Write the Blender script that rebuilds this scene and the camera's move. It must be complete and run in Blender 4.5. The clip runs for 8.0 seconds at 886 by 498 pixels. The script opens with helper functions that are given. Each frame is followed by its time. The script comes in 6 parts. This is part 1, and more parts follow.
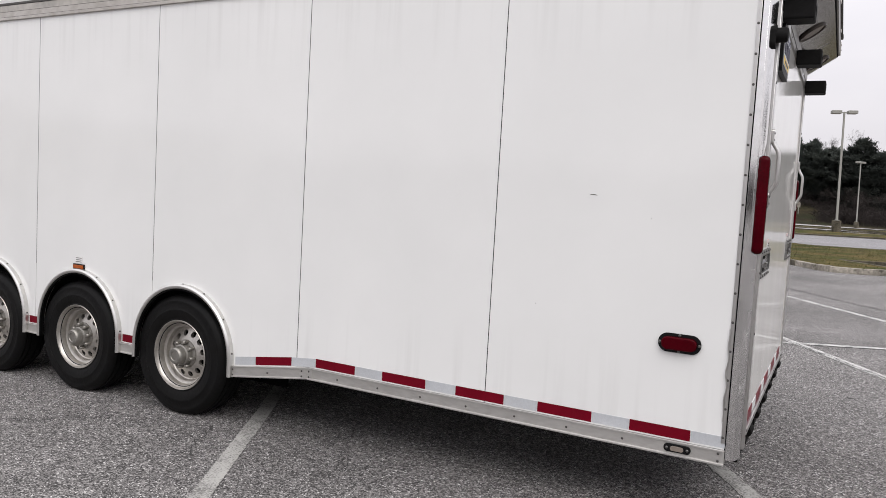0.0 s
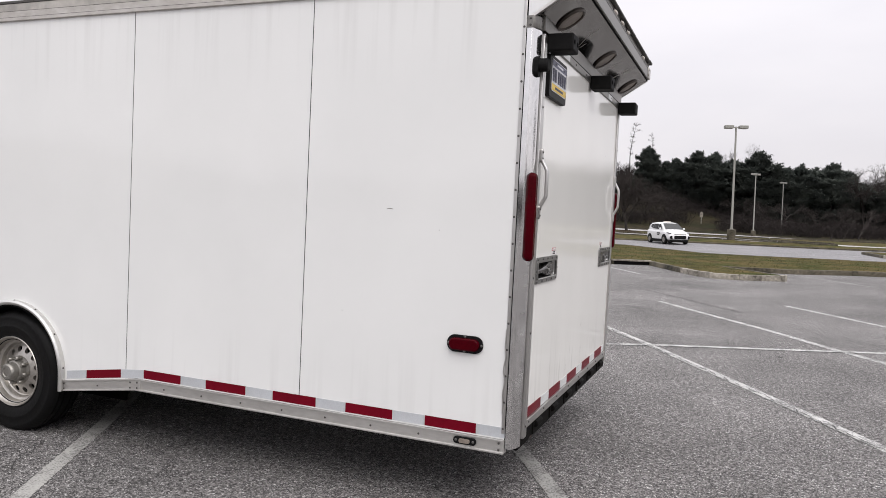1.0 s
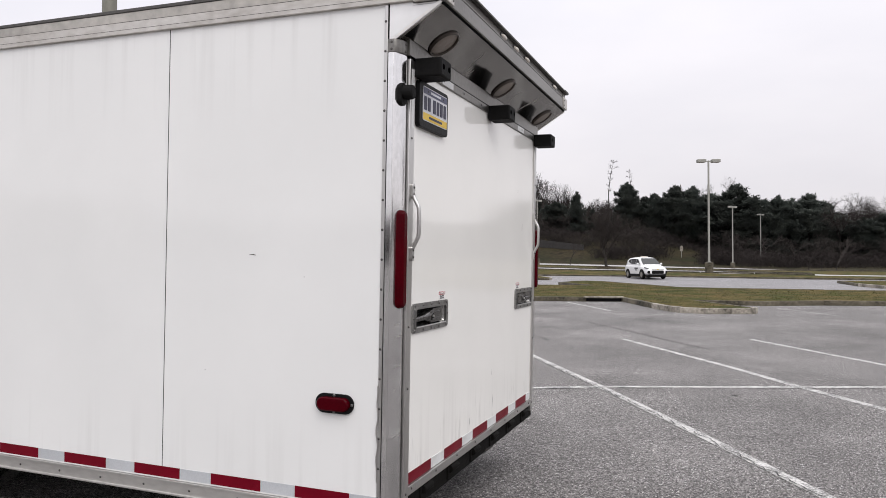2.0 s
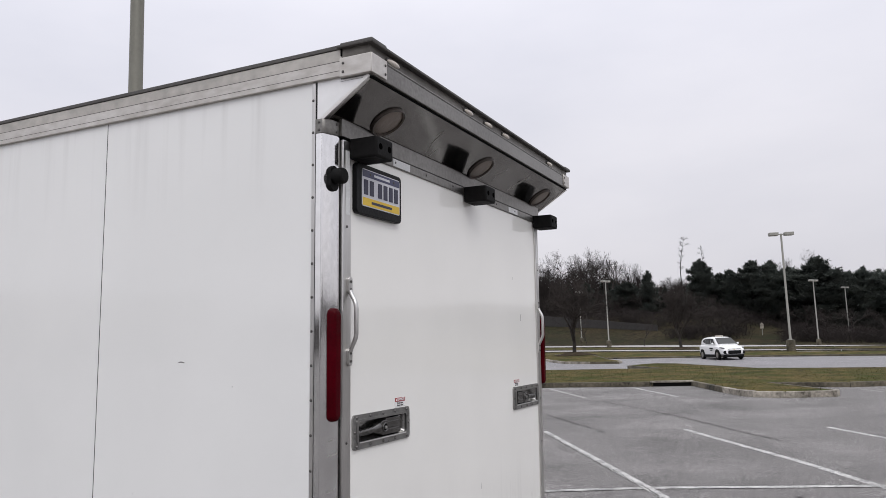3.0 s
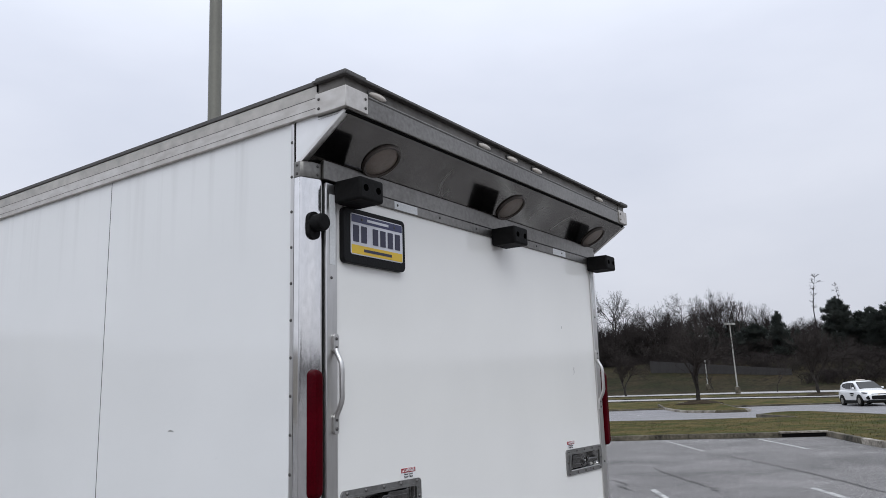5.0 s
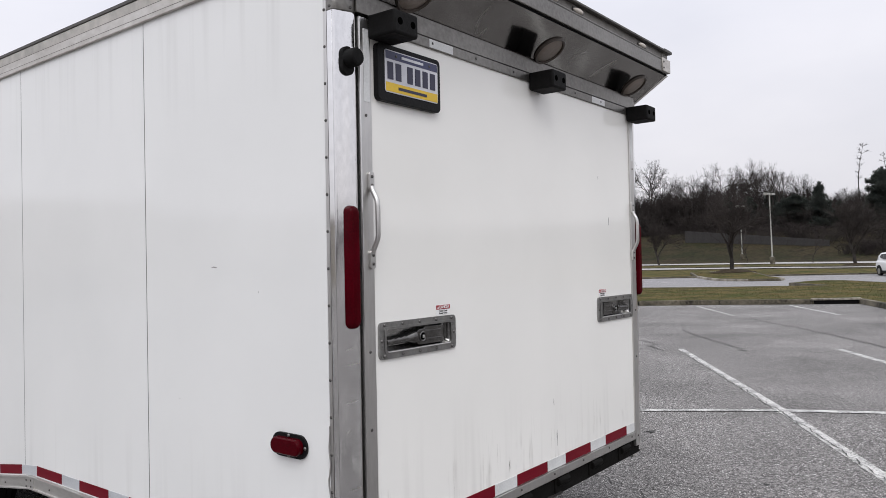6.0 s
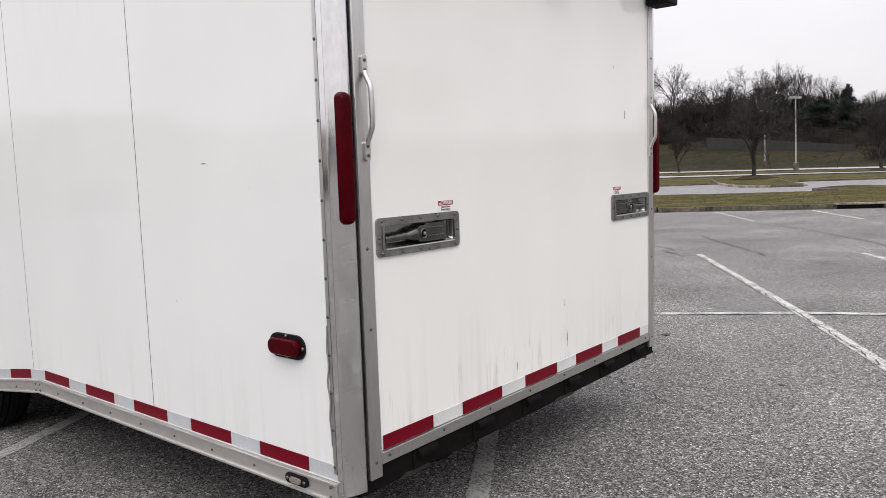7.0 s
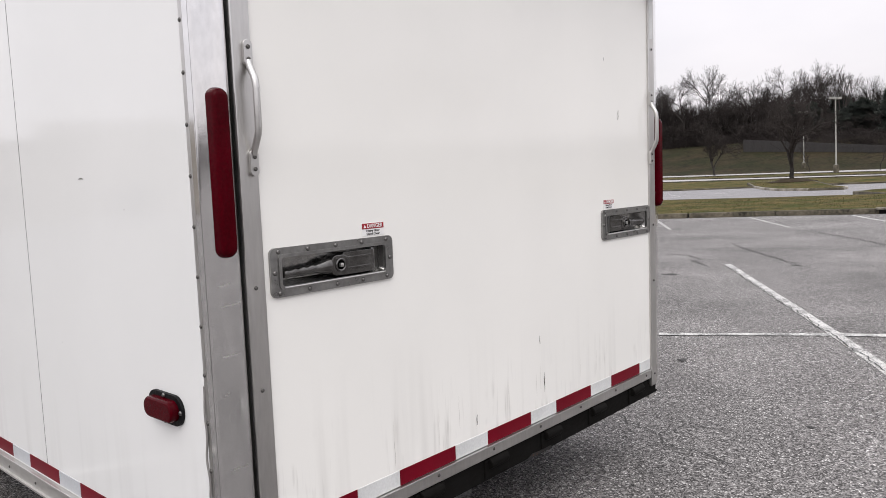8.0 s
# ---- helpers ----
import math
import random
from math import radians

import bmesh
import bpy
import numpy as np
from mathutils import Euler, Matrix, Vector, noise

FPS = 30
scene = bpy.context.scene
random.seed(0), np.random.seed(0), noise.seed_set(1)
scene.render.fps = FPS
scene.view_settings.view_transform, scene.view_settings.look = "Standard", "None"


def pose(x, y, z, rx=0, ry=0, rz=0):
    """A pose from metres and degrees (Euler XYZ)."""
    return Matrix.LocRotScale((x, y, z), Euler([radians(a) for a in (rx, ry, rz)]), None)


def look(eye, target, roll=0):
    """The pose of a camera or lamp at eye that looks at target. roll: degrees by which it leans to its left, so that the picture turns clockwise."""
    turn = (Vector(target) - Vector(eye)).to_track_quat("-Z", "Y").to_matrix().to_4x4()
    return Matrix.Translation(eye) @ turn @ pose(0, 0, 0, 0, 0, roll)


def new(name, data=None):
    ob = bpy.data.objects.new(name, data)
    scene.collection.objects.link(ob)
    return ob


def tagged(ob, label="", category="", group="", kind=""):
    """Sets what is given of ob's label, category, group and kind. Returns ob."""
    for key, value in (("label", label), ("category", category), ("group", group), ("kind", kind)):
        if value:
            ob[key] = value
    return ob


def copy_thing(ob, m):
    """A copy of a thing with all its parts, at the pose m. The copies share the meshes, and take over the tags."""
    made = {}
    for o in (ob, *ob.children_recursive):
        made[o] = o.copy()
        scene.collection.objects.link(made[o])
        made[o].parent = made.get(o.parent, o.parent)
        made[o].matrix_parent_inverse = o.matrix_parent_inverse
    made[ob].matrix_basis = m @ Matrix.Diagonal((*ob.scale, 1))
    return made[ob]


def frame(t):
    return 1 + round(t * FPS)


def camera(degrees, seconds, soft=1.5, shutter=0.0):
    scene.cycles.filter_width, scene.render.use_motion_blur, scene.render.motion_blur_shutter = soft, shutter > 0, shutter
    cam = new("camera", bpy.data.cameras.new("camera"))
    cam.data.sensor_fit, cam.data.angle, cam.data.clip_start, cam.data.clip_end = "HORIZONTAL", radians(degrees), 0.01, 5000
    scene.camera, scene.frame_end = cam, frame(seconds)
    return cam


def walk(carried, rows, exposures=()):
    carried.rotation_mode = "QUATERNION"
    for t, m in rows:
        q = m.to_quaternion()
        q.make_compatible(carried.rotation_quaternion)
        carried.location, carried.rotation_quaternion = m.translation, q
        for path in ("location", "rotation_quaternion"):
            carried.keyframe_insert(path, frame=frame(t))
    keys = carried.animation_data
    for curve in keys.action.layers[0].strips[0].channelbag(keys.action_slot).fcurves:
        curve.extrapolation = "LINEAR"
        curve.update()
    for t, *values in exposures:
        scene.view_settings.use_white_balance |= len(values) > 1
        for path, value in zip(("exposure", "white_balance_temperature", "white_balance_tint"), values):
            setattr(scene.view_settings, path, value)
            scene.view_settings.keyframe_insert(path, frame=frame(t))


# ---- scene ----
cam = camera(61.4, 8.0, 0.6)
PATH = [
    (0, (0.046, -0.105, 1.504), (-0.891, 1.658, 1.377), 2.2),
    (0.5, (0.375, -0.207, 1.508), (-0.455, 1.61, 1.406), 2.3),
    (1, (0.718, -0.091, 1.53), (-0.029, 1.763, 1.444), 1.7),
    (1.5, (0.955, 0.17, 1.521), (0.259, 2.044, 1.472), 0.6),
    (1.7, (1.0, 0.284, 1.523), (0.309, 2.161, 1.499), 0.2),
    (2.8, (1.399, 0.953, 1.609), (0.573, 2.762, 1.82), -1.5),
    (3, (1.428, 1.071, 1.602), (0.556, 2.853, 1.859), -1.8),
    (3.5, (1.49, 1.328, 1.619), (0.507, 3.035, 1.964), -2.4),
    (4, (1.627, 1.554, 1.643), (0.561, 3.191, 2.067), -2.8),
    (4.2, (1.647, 1.594, 1.641), (0.562, 3.213, 2.089), -2.9),
    (5.3, (1.641, 1.622, 1.618), (0.494, 3.229, 1.937), -2.7),
    (5.5, (1.632, 1.632, 1.585), (0.46, 3.235, 1.817), -2.5),
    (6, (1.628, 1.624, 1.522), (0.403, 3.203, 1.577), -2.1),
    (6.5, (1.651, 1.661, 1.499), (0.395, 3.216, 1.423), -2.3),
    (7, (1.571, 1.793, 1.452), (0.305, 3.33, 1.271), -2.8),
    (7.5, (1.413, 2.069, 1.435), (0.128, 3.585, 1.21), -3.2),
    (8, (1.457, 2.464, 1.476), (0.124, 3.945, 1.311), -3.1),
]
from mathutils import Quaternion, noise
K = 0.96                      # one drawing unit, in metres
walk(cam, [(t, look(Vector(eye) * K, Vector(target) * K, roll)) for t, eye, target, roll in PATH],
     exposures=[(0.0, -0.03, 6550, 10), (1.7, 0.0, 6550, 10), (2.8, -0.22, 6400, 10), (3.5, -0.32, 6300, 9), (4.2, -0.34, 6150, 8), (5.5, -0.34, 5950, 7), (6.0, -0.13, 6350, 9), (6.5, -0.01, 6550, 10), (8.0, 0.06, 6550, 10)])

# ---------------------------------------------------------------- sky and sun
world = bpy.data.worlds.new("overcast_sky")
scene.world = world
world.use_nodes = True
wn, wl = world.node_tree.nodes, world.node_tree.links
wn.clear()
w_out = wn.new("ShaderNodeOutputWorld")
w_bg = wn.new("ShaderNodeBackground")
w_sky = wn.new("ShaderNodeTexSky")
w_sky.sky_type, w_sky.sun_disc = "NISHITA", False
w_sky.sun_elevation, w_sky.sun_rotation = radians(46), radians(140)
w_sky.air_density, w_sky.dust_density = 1.0, 4.0
w_gain = wn.new("ShaderNodeMixRGB")
w_gain.blend_type = "MULTIPLY"
w_gain.inputs[0].default_value = 1.0
w_gain.inputs[2].default_value = (0.06, 0.06, 0.06, 1)
wl.new(w_sky.outputs[0], w_gain.inputs[1])
w_co = wn.new("ShaderNodeTexCoord")
w_sep = wn.new("ShaderNodeSeparateXYZ")
wl.new(w_co.outputs["Generated"], w_sep.inputs[0])
w_ramp = wn.new("ShaderNodeValToRGB")             # cloud layer: brighter towards the zenith
els = w_ramp.color_ramp.elements
els[0].position, els[0].color = 0.0, (0.90, 0.865, 0.88, 1)
els[1].position, els[1].color = 1.0, (2.3, 2.3, 2.34, 1)
e = els.new(0.16)
e.color = (0.955, 0.935, 0.975, 1)
e = els.new(0.42)
e.color = (1.10, 1.09, 1.165, 1)
e = els.new(0.7)
e.color = (1.7, 1.7, 1.75, 1)
wl.new(w_sep.outputs[2], w_ramp.inputs[0])
w_map = wn.new("ShaderNodeMapping")
w_map.inputs["Scale"].default_value = (1.0, 1.0, 2.6)
wl.new(w_co.outputs["Generated"], w_map.inputs[0])
w_noise = wn.new("ShaderNodeTexNoise")
w_noise.inputs["Scale"].default_value, w_noise.inputs["Detail"].default_value = 2.2, 5
wl.new(w_map.outputs[0], w_noise.inputs["Vector"])
w_cr = wn.new("ShaderNodeValToRGB")
w_cr.color_ramp.elements[0].position, w_cr.color_ramp.elements[0].color = 0.3, (0.90, 0.905, 0.93, 1)
w_cr.color_ramp.elements[1].position, w_cr.color_ramp.elements[1].color = 0.7, (1.06, 1.05, 1.05, 1)
wl.new(w_noise.outputs[0], w_cr.inputs[0])
w_mul = wn.new("ShaderNodeMixRGB")
w_mul.blend_type = "MULTIPLY"
w_mul.inputs[0].default_value = 1.0
wl.new(w_ramp.outputs[0], w_mul.inputs[1])
wl.new(w_cr.outputs[0], w_mul.inputs[2])
w_mix = wn.new("ShaderNodeMixRGB")
w_mix.inputs[0].default_value = 0.94
wl.new(w_gain.outputs[0], w_mix.inputs[1])
wl.new(w_mul.outputs[0], w_mix.inputs[2])
wl.new(w_mix.outputs[0], w_bg.inputs[0])
w_bg.inputs[1].default_value = 1.0
wl.new(w_bg.outputs[0], w_out.inputs[0])

sun = new("sun", bpy.data.lights.new("sun", "SUN"))
sun.data.energy, sun.data.angle, sun.data.color = 1.1, radians(40), (1.0, 0.97, 0.93)
sun.matrix_world = look((9, -11, 15), (0, 0, 0))


# ---------------------------------------------------------------- materials
def mat(name, col, rough=0.5, metal=0.0, var=0.12, scale=3.0, fine=60.0, bump=0.0, bump_scale=80.0, stretch=(1, 1, 1), tint=None,
        rvar=0.0, spec=0.5, coat=0.0, obj_var=0.0, aniso=0.0):
    """A surface with two scales of variation in colour, some in gloss, and fine relief."""
    m = bpy.data.materials.new(name)
    m.use_nodes = True
    n, l = m.node_tree.nodes, m.node_tree.links
    b = n["Principled BSDF"]
    b.inputs["Metallic"].default_value = metal
    b.inputs["Specular IOR Level"].default_value = spec
    b.inputs["Coat Weight"].default_value = coat
    b.inputs["Coat Roughness"].default_value = 0.06
    b.inputs["Anisotropic"].default_value = aniso
    co = n.new("ShaderNodeTexCoord")
    mp = n.new("ShaderNodeMapping")
    mp.inputs["Scale"].default_value = stretch
    l.new(co.outputs["Object"], mp.inputs[0])
    big = n.new("ShaderNodeTexNoise")
    big.inputs["Scale"].default_value, big.inputs["Detail"].default_value = scale, 4
    small = n.new("ShaderNodeTexNoise")
    small.inputs["Scale"].default_value, small.inputs["Detail"].default_value = fine, 3
    l.new(mp.outputs[0], big.inputs["Vector"])
    l.new(mp.outputs[0], small.inputs["Vector"])
    mx = n.new("ShaderNodeMixRGB")
    mx.inputs[0].default_value = 0.4
    l.new(big.outputs[0], mx.inputs[1])
    l.new(small.outputs[0], mx.inputs[2])
    ramp = n.new("ShaderNodeValToRGB")
    lo = tuple(max(0, c * (1 - var)) for c in (tint or col)) + (1,)
    hi = tuple(min(1, c * (1 + var * 0.6)) for c in col) + (1,)
    ramp.color_ramp.elements[0].position, ramp.color_ramp.elements[0].color = 0.35, lo
    ramp.color_ramp.elements[1].position, ramp.color_ramp.elements[1].color = 0.65, hi
    l.new(mx.outputs[0], ramp.inputs[0])
    out = ramp.outputs[0]
    if obj_var:
        inf = n.new("ShaderNodeObjectInfo")
        hsv = n.new("ShaderNodeHueSaturation")
        mr = n.new("ShaderNodeMapRange")
        mr.inputs[3].default_value, mr.inputs[4].default_value = 1 - obj_var, 1 + obj_var
        l.new(inf.outputs["Random"], mr.inputs[0])
        l.new(mr.outputs[0], hsv.inputs["Value"])
        l.new(out, hsv.inputs["Color"])
        out = hsv.outputs[0]
    l.new(out, b.inputs["Base Color"])
    if rvar:
        rr = n.new("ShaderNodeMapRange")
        rr.inputs[3].default_value, rr.inputs[4].default_value = max(0, rough - rvar), min(1, rough + rvar)
        l.new(mx.outputs[0], rr.inputs[0])
        l.new(rr.outputs[0], b.inputs["Roughness"])
    else:
        b.inputs["Roughness"].default_value = rough
    if bump:
        bs = n.new("ShaderNodeTexNoise")
        bs.inputs["Scale"].default_value, bs.inputs["Detail"].default_value = bump_scale, 4
        l.new(mp.outputs[0], bs.inputs["Vector"])
        bp = n.new("ShaderNodeBump")
        bp.inputs["Strength"].default_value, bp.inputs["Distance"].default_value = bump, 0.01
        l.new(bs.outputs[0], bp.inputs["Height"])
        l.new(bp.outputs[0], b.inputs["Normal"])
    return m


def asphalt_mat(name, binder, stone, white, rough=0.85, bump=0.7, blotch=0.25):
    """Worn asphalt: dark binder, grey stones and a few white ones, blotches and stains."""
    m = bpy.data.materials.new(name)
    m.use_nodes = True
    n, l = m.node_tree.nodes, m.node_tree.links
    b = n["Principled BSDF"]
    b.inputs["Roughness"].default_value = rough
    b.inputs["Specular IOR Level"].default_value = 0.2
    co = n.new("ShaderNodeTexCoord")
    vo = n.new("ShaderNodeTexVoronoi")
    vo.inputs["Scale"].default_value = 150
    l.new(co.outputs["Object"], vo.inputs["Vector"])
    sep = n.new("ShaderNodeSeparateColor")
    l.new(vo.outputs["Color"], sep.inputs[0])
    ramp = n.new("ShaderNodeValToRGB")
    ramp.color_ramp.interpolation = "LINEAR"
    ramp.color_ramp.elements[0].position, ramp.color_ramp.elements[0].color = 0.25, (*binder, 1)
    ramp.color_ramp.elements[1].position, ramp.color_ramp.elements[1].color = 0.75, (*stone, 1)
    ex = ramp.color_ramp.elements.new(0.93)
    ex.color = (*stone, 1)
    ex = ramp.color_ramp.elements.new(0.97)
    ex.color = (*white, 1)
    l.new(sep.outputs[0], ramp.inputs[0])
    fine = n.new("ShaderNodeTexNoise")
    fine.inputs["Scale"].default_value, fine.inputs["Detail"].default_value = 32, 6
    l.new(co.outputs["Object"], fine.inputs["Vector"])
    big = n.new("ShaderNodeTexNoise")
    big.inputs["Scale"].default_value, big.inputs["Detail"].default_value, big.inputs["Roughness"].default_value = 0.45, 8, 0.62
    l.new(co.outputs["Object"], big.inputs["Vector"])
    m1 = n.new("ShaderNodeMapRange")
    m1.inputs[1].default_value, m1.inputs[2].default_value = 0.3, 0.7
    m1.inputs[3].default_value, m1.inputs[4].default_value = 1 - blotch, 1 + blotch
    l.new(big.outputs[0], m1.inputs[0])
    m2 = n.new("ShaderNodeMapRange")
    m2.inputs[1].default_value, m2.inputs[2].default_value = 0.3, 0.7
    m2.inputs[3].default_value, m2.inputs[4].default_value = 0.6, 1.4
    l.new(fine.outputs[0], m2.inputs[0])
    mm = n.new("ShaderNodeMath")
    mm.operation = "MULTIPLY"
    l.new(m1.outputs[0], mm.inputs[0])
    l.new(m2.outputs[0], mm.inputs[1])
    hs = n.new("ShaderNodeHueSaturation")
    l.new(ramp.outputs[0], hs.inputs["Color"])
    l.new(mm.outputs[0], hs.inputs["Value"])
    l.new(hs.outputs[0], b.inputs["Base Color"])
    bp = n.new("ShaderNodeBump")
    bp.inputs["Strength"].default_value, bp.inputs["Distance"].default_value = bump, 0.006
    l.new(vo.outputs["Distance"], bp.inputs["Height"])
    l.new(bp.outputs[0], b.inputs["Normal"])
    return m


def grass_mat(name, green, straw, bare, size=1.0):
    """Winter turf: green and straw patches over bare soil, with a tufted relief."""
    m = bpy.data.materials.new(name)
    m.use_nodes = True
    n, l = m.node_tree.nodes, m.node_tree.links
    b = n["Principled BSDF"]
    b.inputs["Roughness"].default_value, b.inputs["Specular IOR Level"].default_value = 0.95, 0.08
    co = n.new("ShaderNodeTexCoord")

    def cloud(scale, detail, rough):
        q = n.new("ShaderNodeTexNoise")
        q.inputs["Scale"].default_value, q.inputs["Detail"].default_value, q.inputs["Roughness"].default_value = scale, detail, rough
        l.new(co.outputs["Object"], q.inputs["Vector"])
        return q

    def band(src, lo, hi):
        r = n.new("ShaderNodeMapRange")
        r.inputs[1].default_value, r.inputs[2].default_value = lo, hi
        l.new(src.outputs[0], r.inputs[0])
        return r
    patch, tuft, soil = cloud(0.55 * size, 6, 0.65), cloud(7.0 * size, 4, 0.7), cloud(1.9 * size, 6, 0.7)
    mix1, mix2, mix3 = (n.new("ShaderNodeMixRGB") for _ in range(3))
    mix1.inputs[1].default_value, mix1.inputs[2].default_value = (*green, 1), (*straw, 1)
    l.new(band(patch, 0.38, 0.62).outputs[0], mix1.inputs[0])
    l.new(mix1.outputs[0], mix2.inputs[1])
    mix2.inputs[2].default_value = (*bare, 1)
    l.new(band(soil, 0.52, 0.68).outputs[0], mix2.inputs[0])
    mix3.blend_type = "MULTIPLY"
    mix3.inputs[0].default_value = 1.0
    dark = n.new("ShaderNodeValToRGB")
    dark.color_ramp.elements[0].position, dark.color_ramp.elements[0].color = 0.35, (0.5, 0.5, 0.5, 1)
    dark.color_ramp.elements[1].position, dark.color_ramp.elements[1].color = 0.65, (1.4, 1.4, 1.3, 1)
    l.new(tuft.outputs[0], dark.inputs[0])
    l.new(mix2.outputs[0], mix3.inputs[1])
    l.new(dark.outputs[0], mix3.inputs[2])
    l.new(mix3.outputs[0], b.inputs["Base Color"])
    bp = n.new("ShaderNodeBump")
    bp.inputs["Strength"].default_value, bp.inputs["Distance"].default_value = 0.6, 0.05
    l.new(tuft.outputs[0], bp.inputs["Height"])
    l.new(bp.outputs[0], b.inputs["Normal"])
    return m


def worn_mat(name, paint, under, amount, scale, rough=0.7):
    """Paint worn through to what lies under it."""
    m = bpy.data.materials.new(name)
    m.use_nodes = True
    n, l = m.node_tree.nodes, m.node_tree.links
    b = n["Principled BSDF"]
    b.inputs["Roughness"].default_value = rough
    co = n.new("ShaderNodeTexCoord")
    a = n.new("ShaderNodeTexNoise")
    a.inputs["Scale"].default_value, a.inputs["Detail"].default_value, a.inputs["Roughness"].default_value = scale, 8, 0.7
    l.new(co.outputs["Object"], a.inputs["Vector"])
    g = n.new("ShaderNodeTexNoise")
    g.inputs["Scale"].default_value, g.inputs["Detail"].default_value = 90, 2
    l.new(co.outputs["Object"], g.inputs["Vector"])
    mx = n.new("ShaderNodeMixRGB")
    mx.inputs[0].default_value = 0.5
    l.new(a.outputs[0], mx.inputs[1])
    l.new(g.outputs[0], mx.inputs[2])
    r = n.new("ShaderNodeValToRGB")
    r.color_ramp.elements[0].position, r.color_ramp.elements[0].color = amount - 0.05, (*under, 1)
    r.color_ramp.elements[1].position, r.color_ramp.elements[1].color = amount + 0.05, (*[c * 0.86 for c in paint], 1)
    k = r.color_ramp.elements.new(amount + 0.2)
    k.color = (*paint, 1)
    l.new(mx.outputs[0], r.inputs[0])
    l.new(r.outputs[0], b.inputs["Base Color"])
    return m


def white_panel_mat(name, low, high, dirt=0.25, specks=True, smears=0.0, tone=(1.0, 1.0, 1.0)):
    """Gloss white sheet with faint run-off streaks and scuffs near its lower edge."""
    m = bpy.data.materials.new(name)
    m.use_nodes = True
    n, l = m.node_tree.nodes, m.node_tree.links
    b = n["Principled BSDF"]
    b.inputs["Specular IOR Level"].default_value = 0.5
    co = n.new("ShaderNodeTexCoord")
    mp = n.new("ShaderNodeMapping")
    mp.inputs["Scale"].default_value = (16, 16, 0.7)
    l.new(co.outputs["Object"], mp.inputs[0])
    st = n.new("ShaderNodeTexNoise")
    st.inputs["Scale"].default_value, st.inputs["Detail"].default_value = 1.0, 6
    l.new(mp.outputs[0], st.inputs["Vector"])
    big = n.new("ShaderNodeTexNoise")
    big.inputs["Scale"].default_value, big.inputs["Detail"].default_value = 1.3, 4
    l.new(co.outputs["Object"], big.inputs["Vector"])
    sep = n.new("ShaderNodeSeparateXYZ")
    l.new(co.outputs["Object"], sep.inputs[0])
    bot = n.new("ShaderNodeMapRange")                 # splash dirt in the lowest part
    bot.inputs[1].default_value, bot.inputs[2].default_value = low, low + 0.42
    bot.inputs[3].default_value, bot.inputs[4].default_value = 1.0, 0.0
    l.new(sep.outputs[2], bot.inputs[0])
    top = n.new("ShaderNodeMapRange")                 # run-off below the roof rail
    top.inputs[1].default_value, top.inputs[2].default_value = high - 0.5, high
    top.inputs[3].default_value, top.inputs[4].default_value = 0.0, 1.0
    l.new(sep.outputs[2], top.inputs[0])
    add = n.new("ShaderNodeMath")
    add.operation = "MAXIMUM"
    l.new(bot.outputs[0], add.inputs[0])
    l.new(top.outputs[0], add.inputs[1])
    sr = n.new("ShaderNodeMapRange")
    sr.inputs[1].default_value, sr.inputs[2].default_value = 0.52, 0.75
    l.new(st.outputs[0], sr.inputs[0])
    mul = n.new("ShaderNodeMath")
    mul.operation = "MULTIPLY"
    l.new(add.outputs[0], mul.inputs[0])
    l.new(sr.outputs[0], mul.inputs[1])
    m3 = n.new("ShaderNodeMath")
    m3.operation = "MULTIPLY"
    m3.inputs[1].default_value = dirt
    l.new(mul.outputs[0], m3.inputs[0])
    base = n.new("ShaderNodeValToRGB")
    base.color_ramp.elements[0].position, base.color_ramp.elements[0].color = 0.3, (0.775 * tone[0], 0.775 * tone[1], 0.765 * tone[2], 1)
    base.color_ramp.elements[1].position, base.color_ramp.elements[1].color = 0.7, (0.82 * tone[0], 0.818 * tone[1], 0.808 * tone[2], 1)
    l.new(big.outputs[0], base.inputs[0])
    mx = n.new("ShaderNodeMixRGB")
    mx.inputs[2].default_value = (0.30, 0.28, 0.26, 1)
    l.new(m3.outputs[0], mx.inputs[0])
    l.new(base.outputs[0], mx.inputs[1])
    out = mx.outputs[0]
    if smears:                                        # short grey smears dragged upward from the tape, in clusters
        mp2 = n.new("ShaderNodeMapping")
        mp2.inputs["Scale"].default_value = (1, 52, 4.2)
        l.new(co.outputs["Object"], mp2.inputs[0])
        sm = n.new("ShaderNodeTexNoise")
        sm.inputs["Scale"].default_value, sm.inputs["Detail"].default_value = 1.0, 3
        l.new(mp2.outputs[0], sm.inputs["Vector"])
        cl = n.new("ShaderNodeTexNoise")
        cl.inputs["Scale"].default_value, cl.inputs["Detail"].default_value = 5.5, 2
        l.new(co.outputs["Object"], cl.inputs["Vector"])
        s1 = n.new("ShaderNodeMapRange")
        s1.inputs[1].default_value, s1.inputs[2].default_value = 0.52, 0.80
        l.new(sm.outputs[0], s1.inputs[0])
        s2 = n.new("ShaderNodeMapRange")
        s2.inputs[1].default_value, s2.inputs[2].default_value = 0.47, 0.62
        l.new(cl.outputs[0], s2.inputs[0])
        s3 = n.new("ShaderNodeMapRange")
        s3.inputs[1].default_value, s3.inputs[2].default_value = low + 0.12, low + 0.26
        s3.inputs[3].default_value, s3.inputs[4].default_value = smears, 0.0
        l.new(sep.outputs[2], s3.inputs[0])
        p1 = n.new("ShaderNodeMath")
        p1.operation = "MULTIPLY"
        l.new(s1.outputs[0], p1.inputs[0])
        l.new(s2.outputs[0], p1.inputs[1])
        p2 = n.new("ShaderNodeMath")
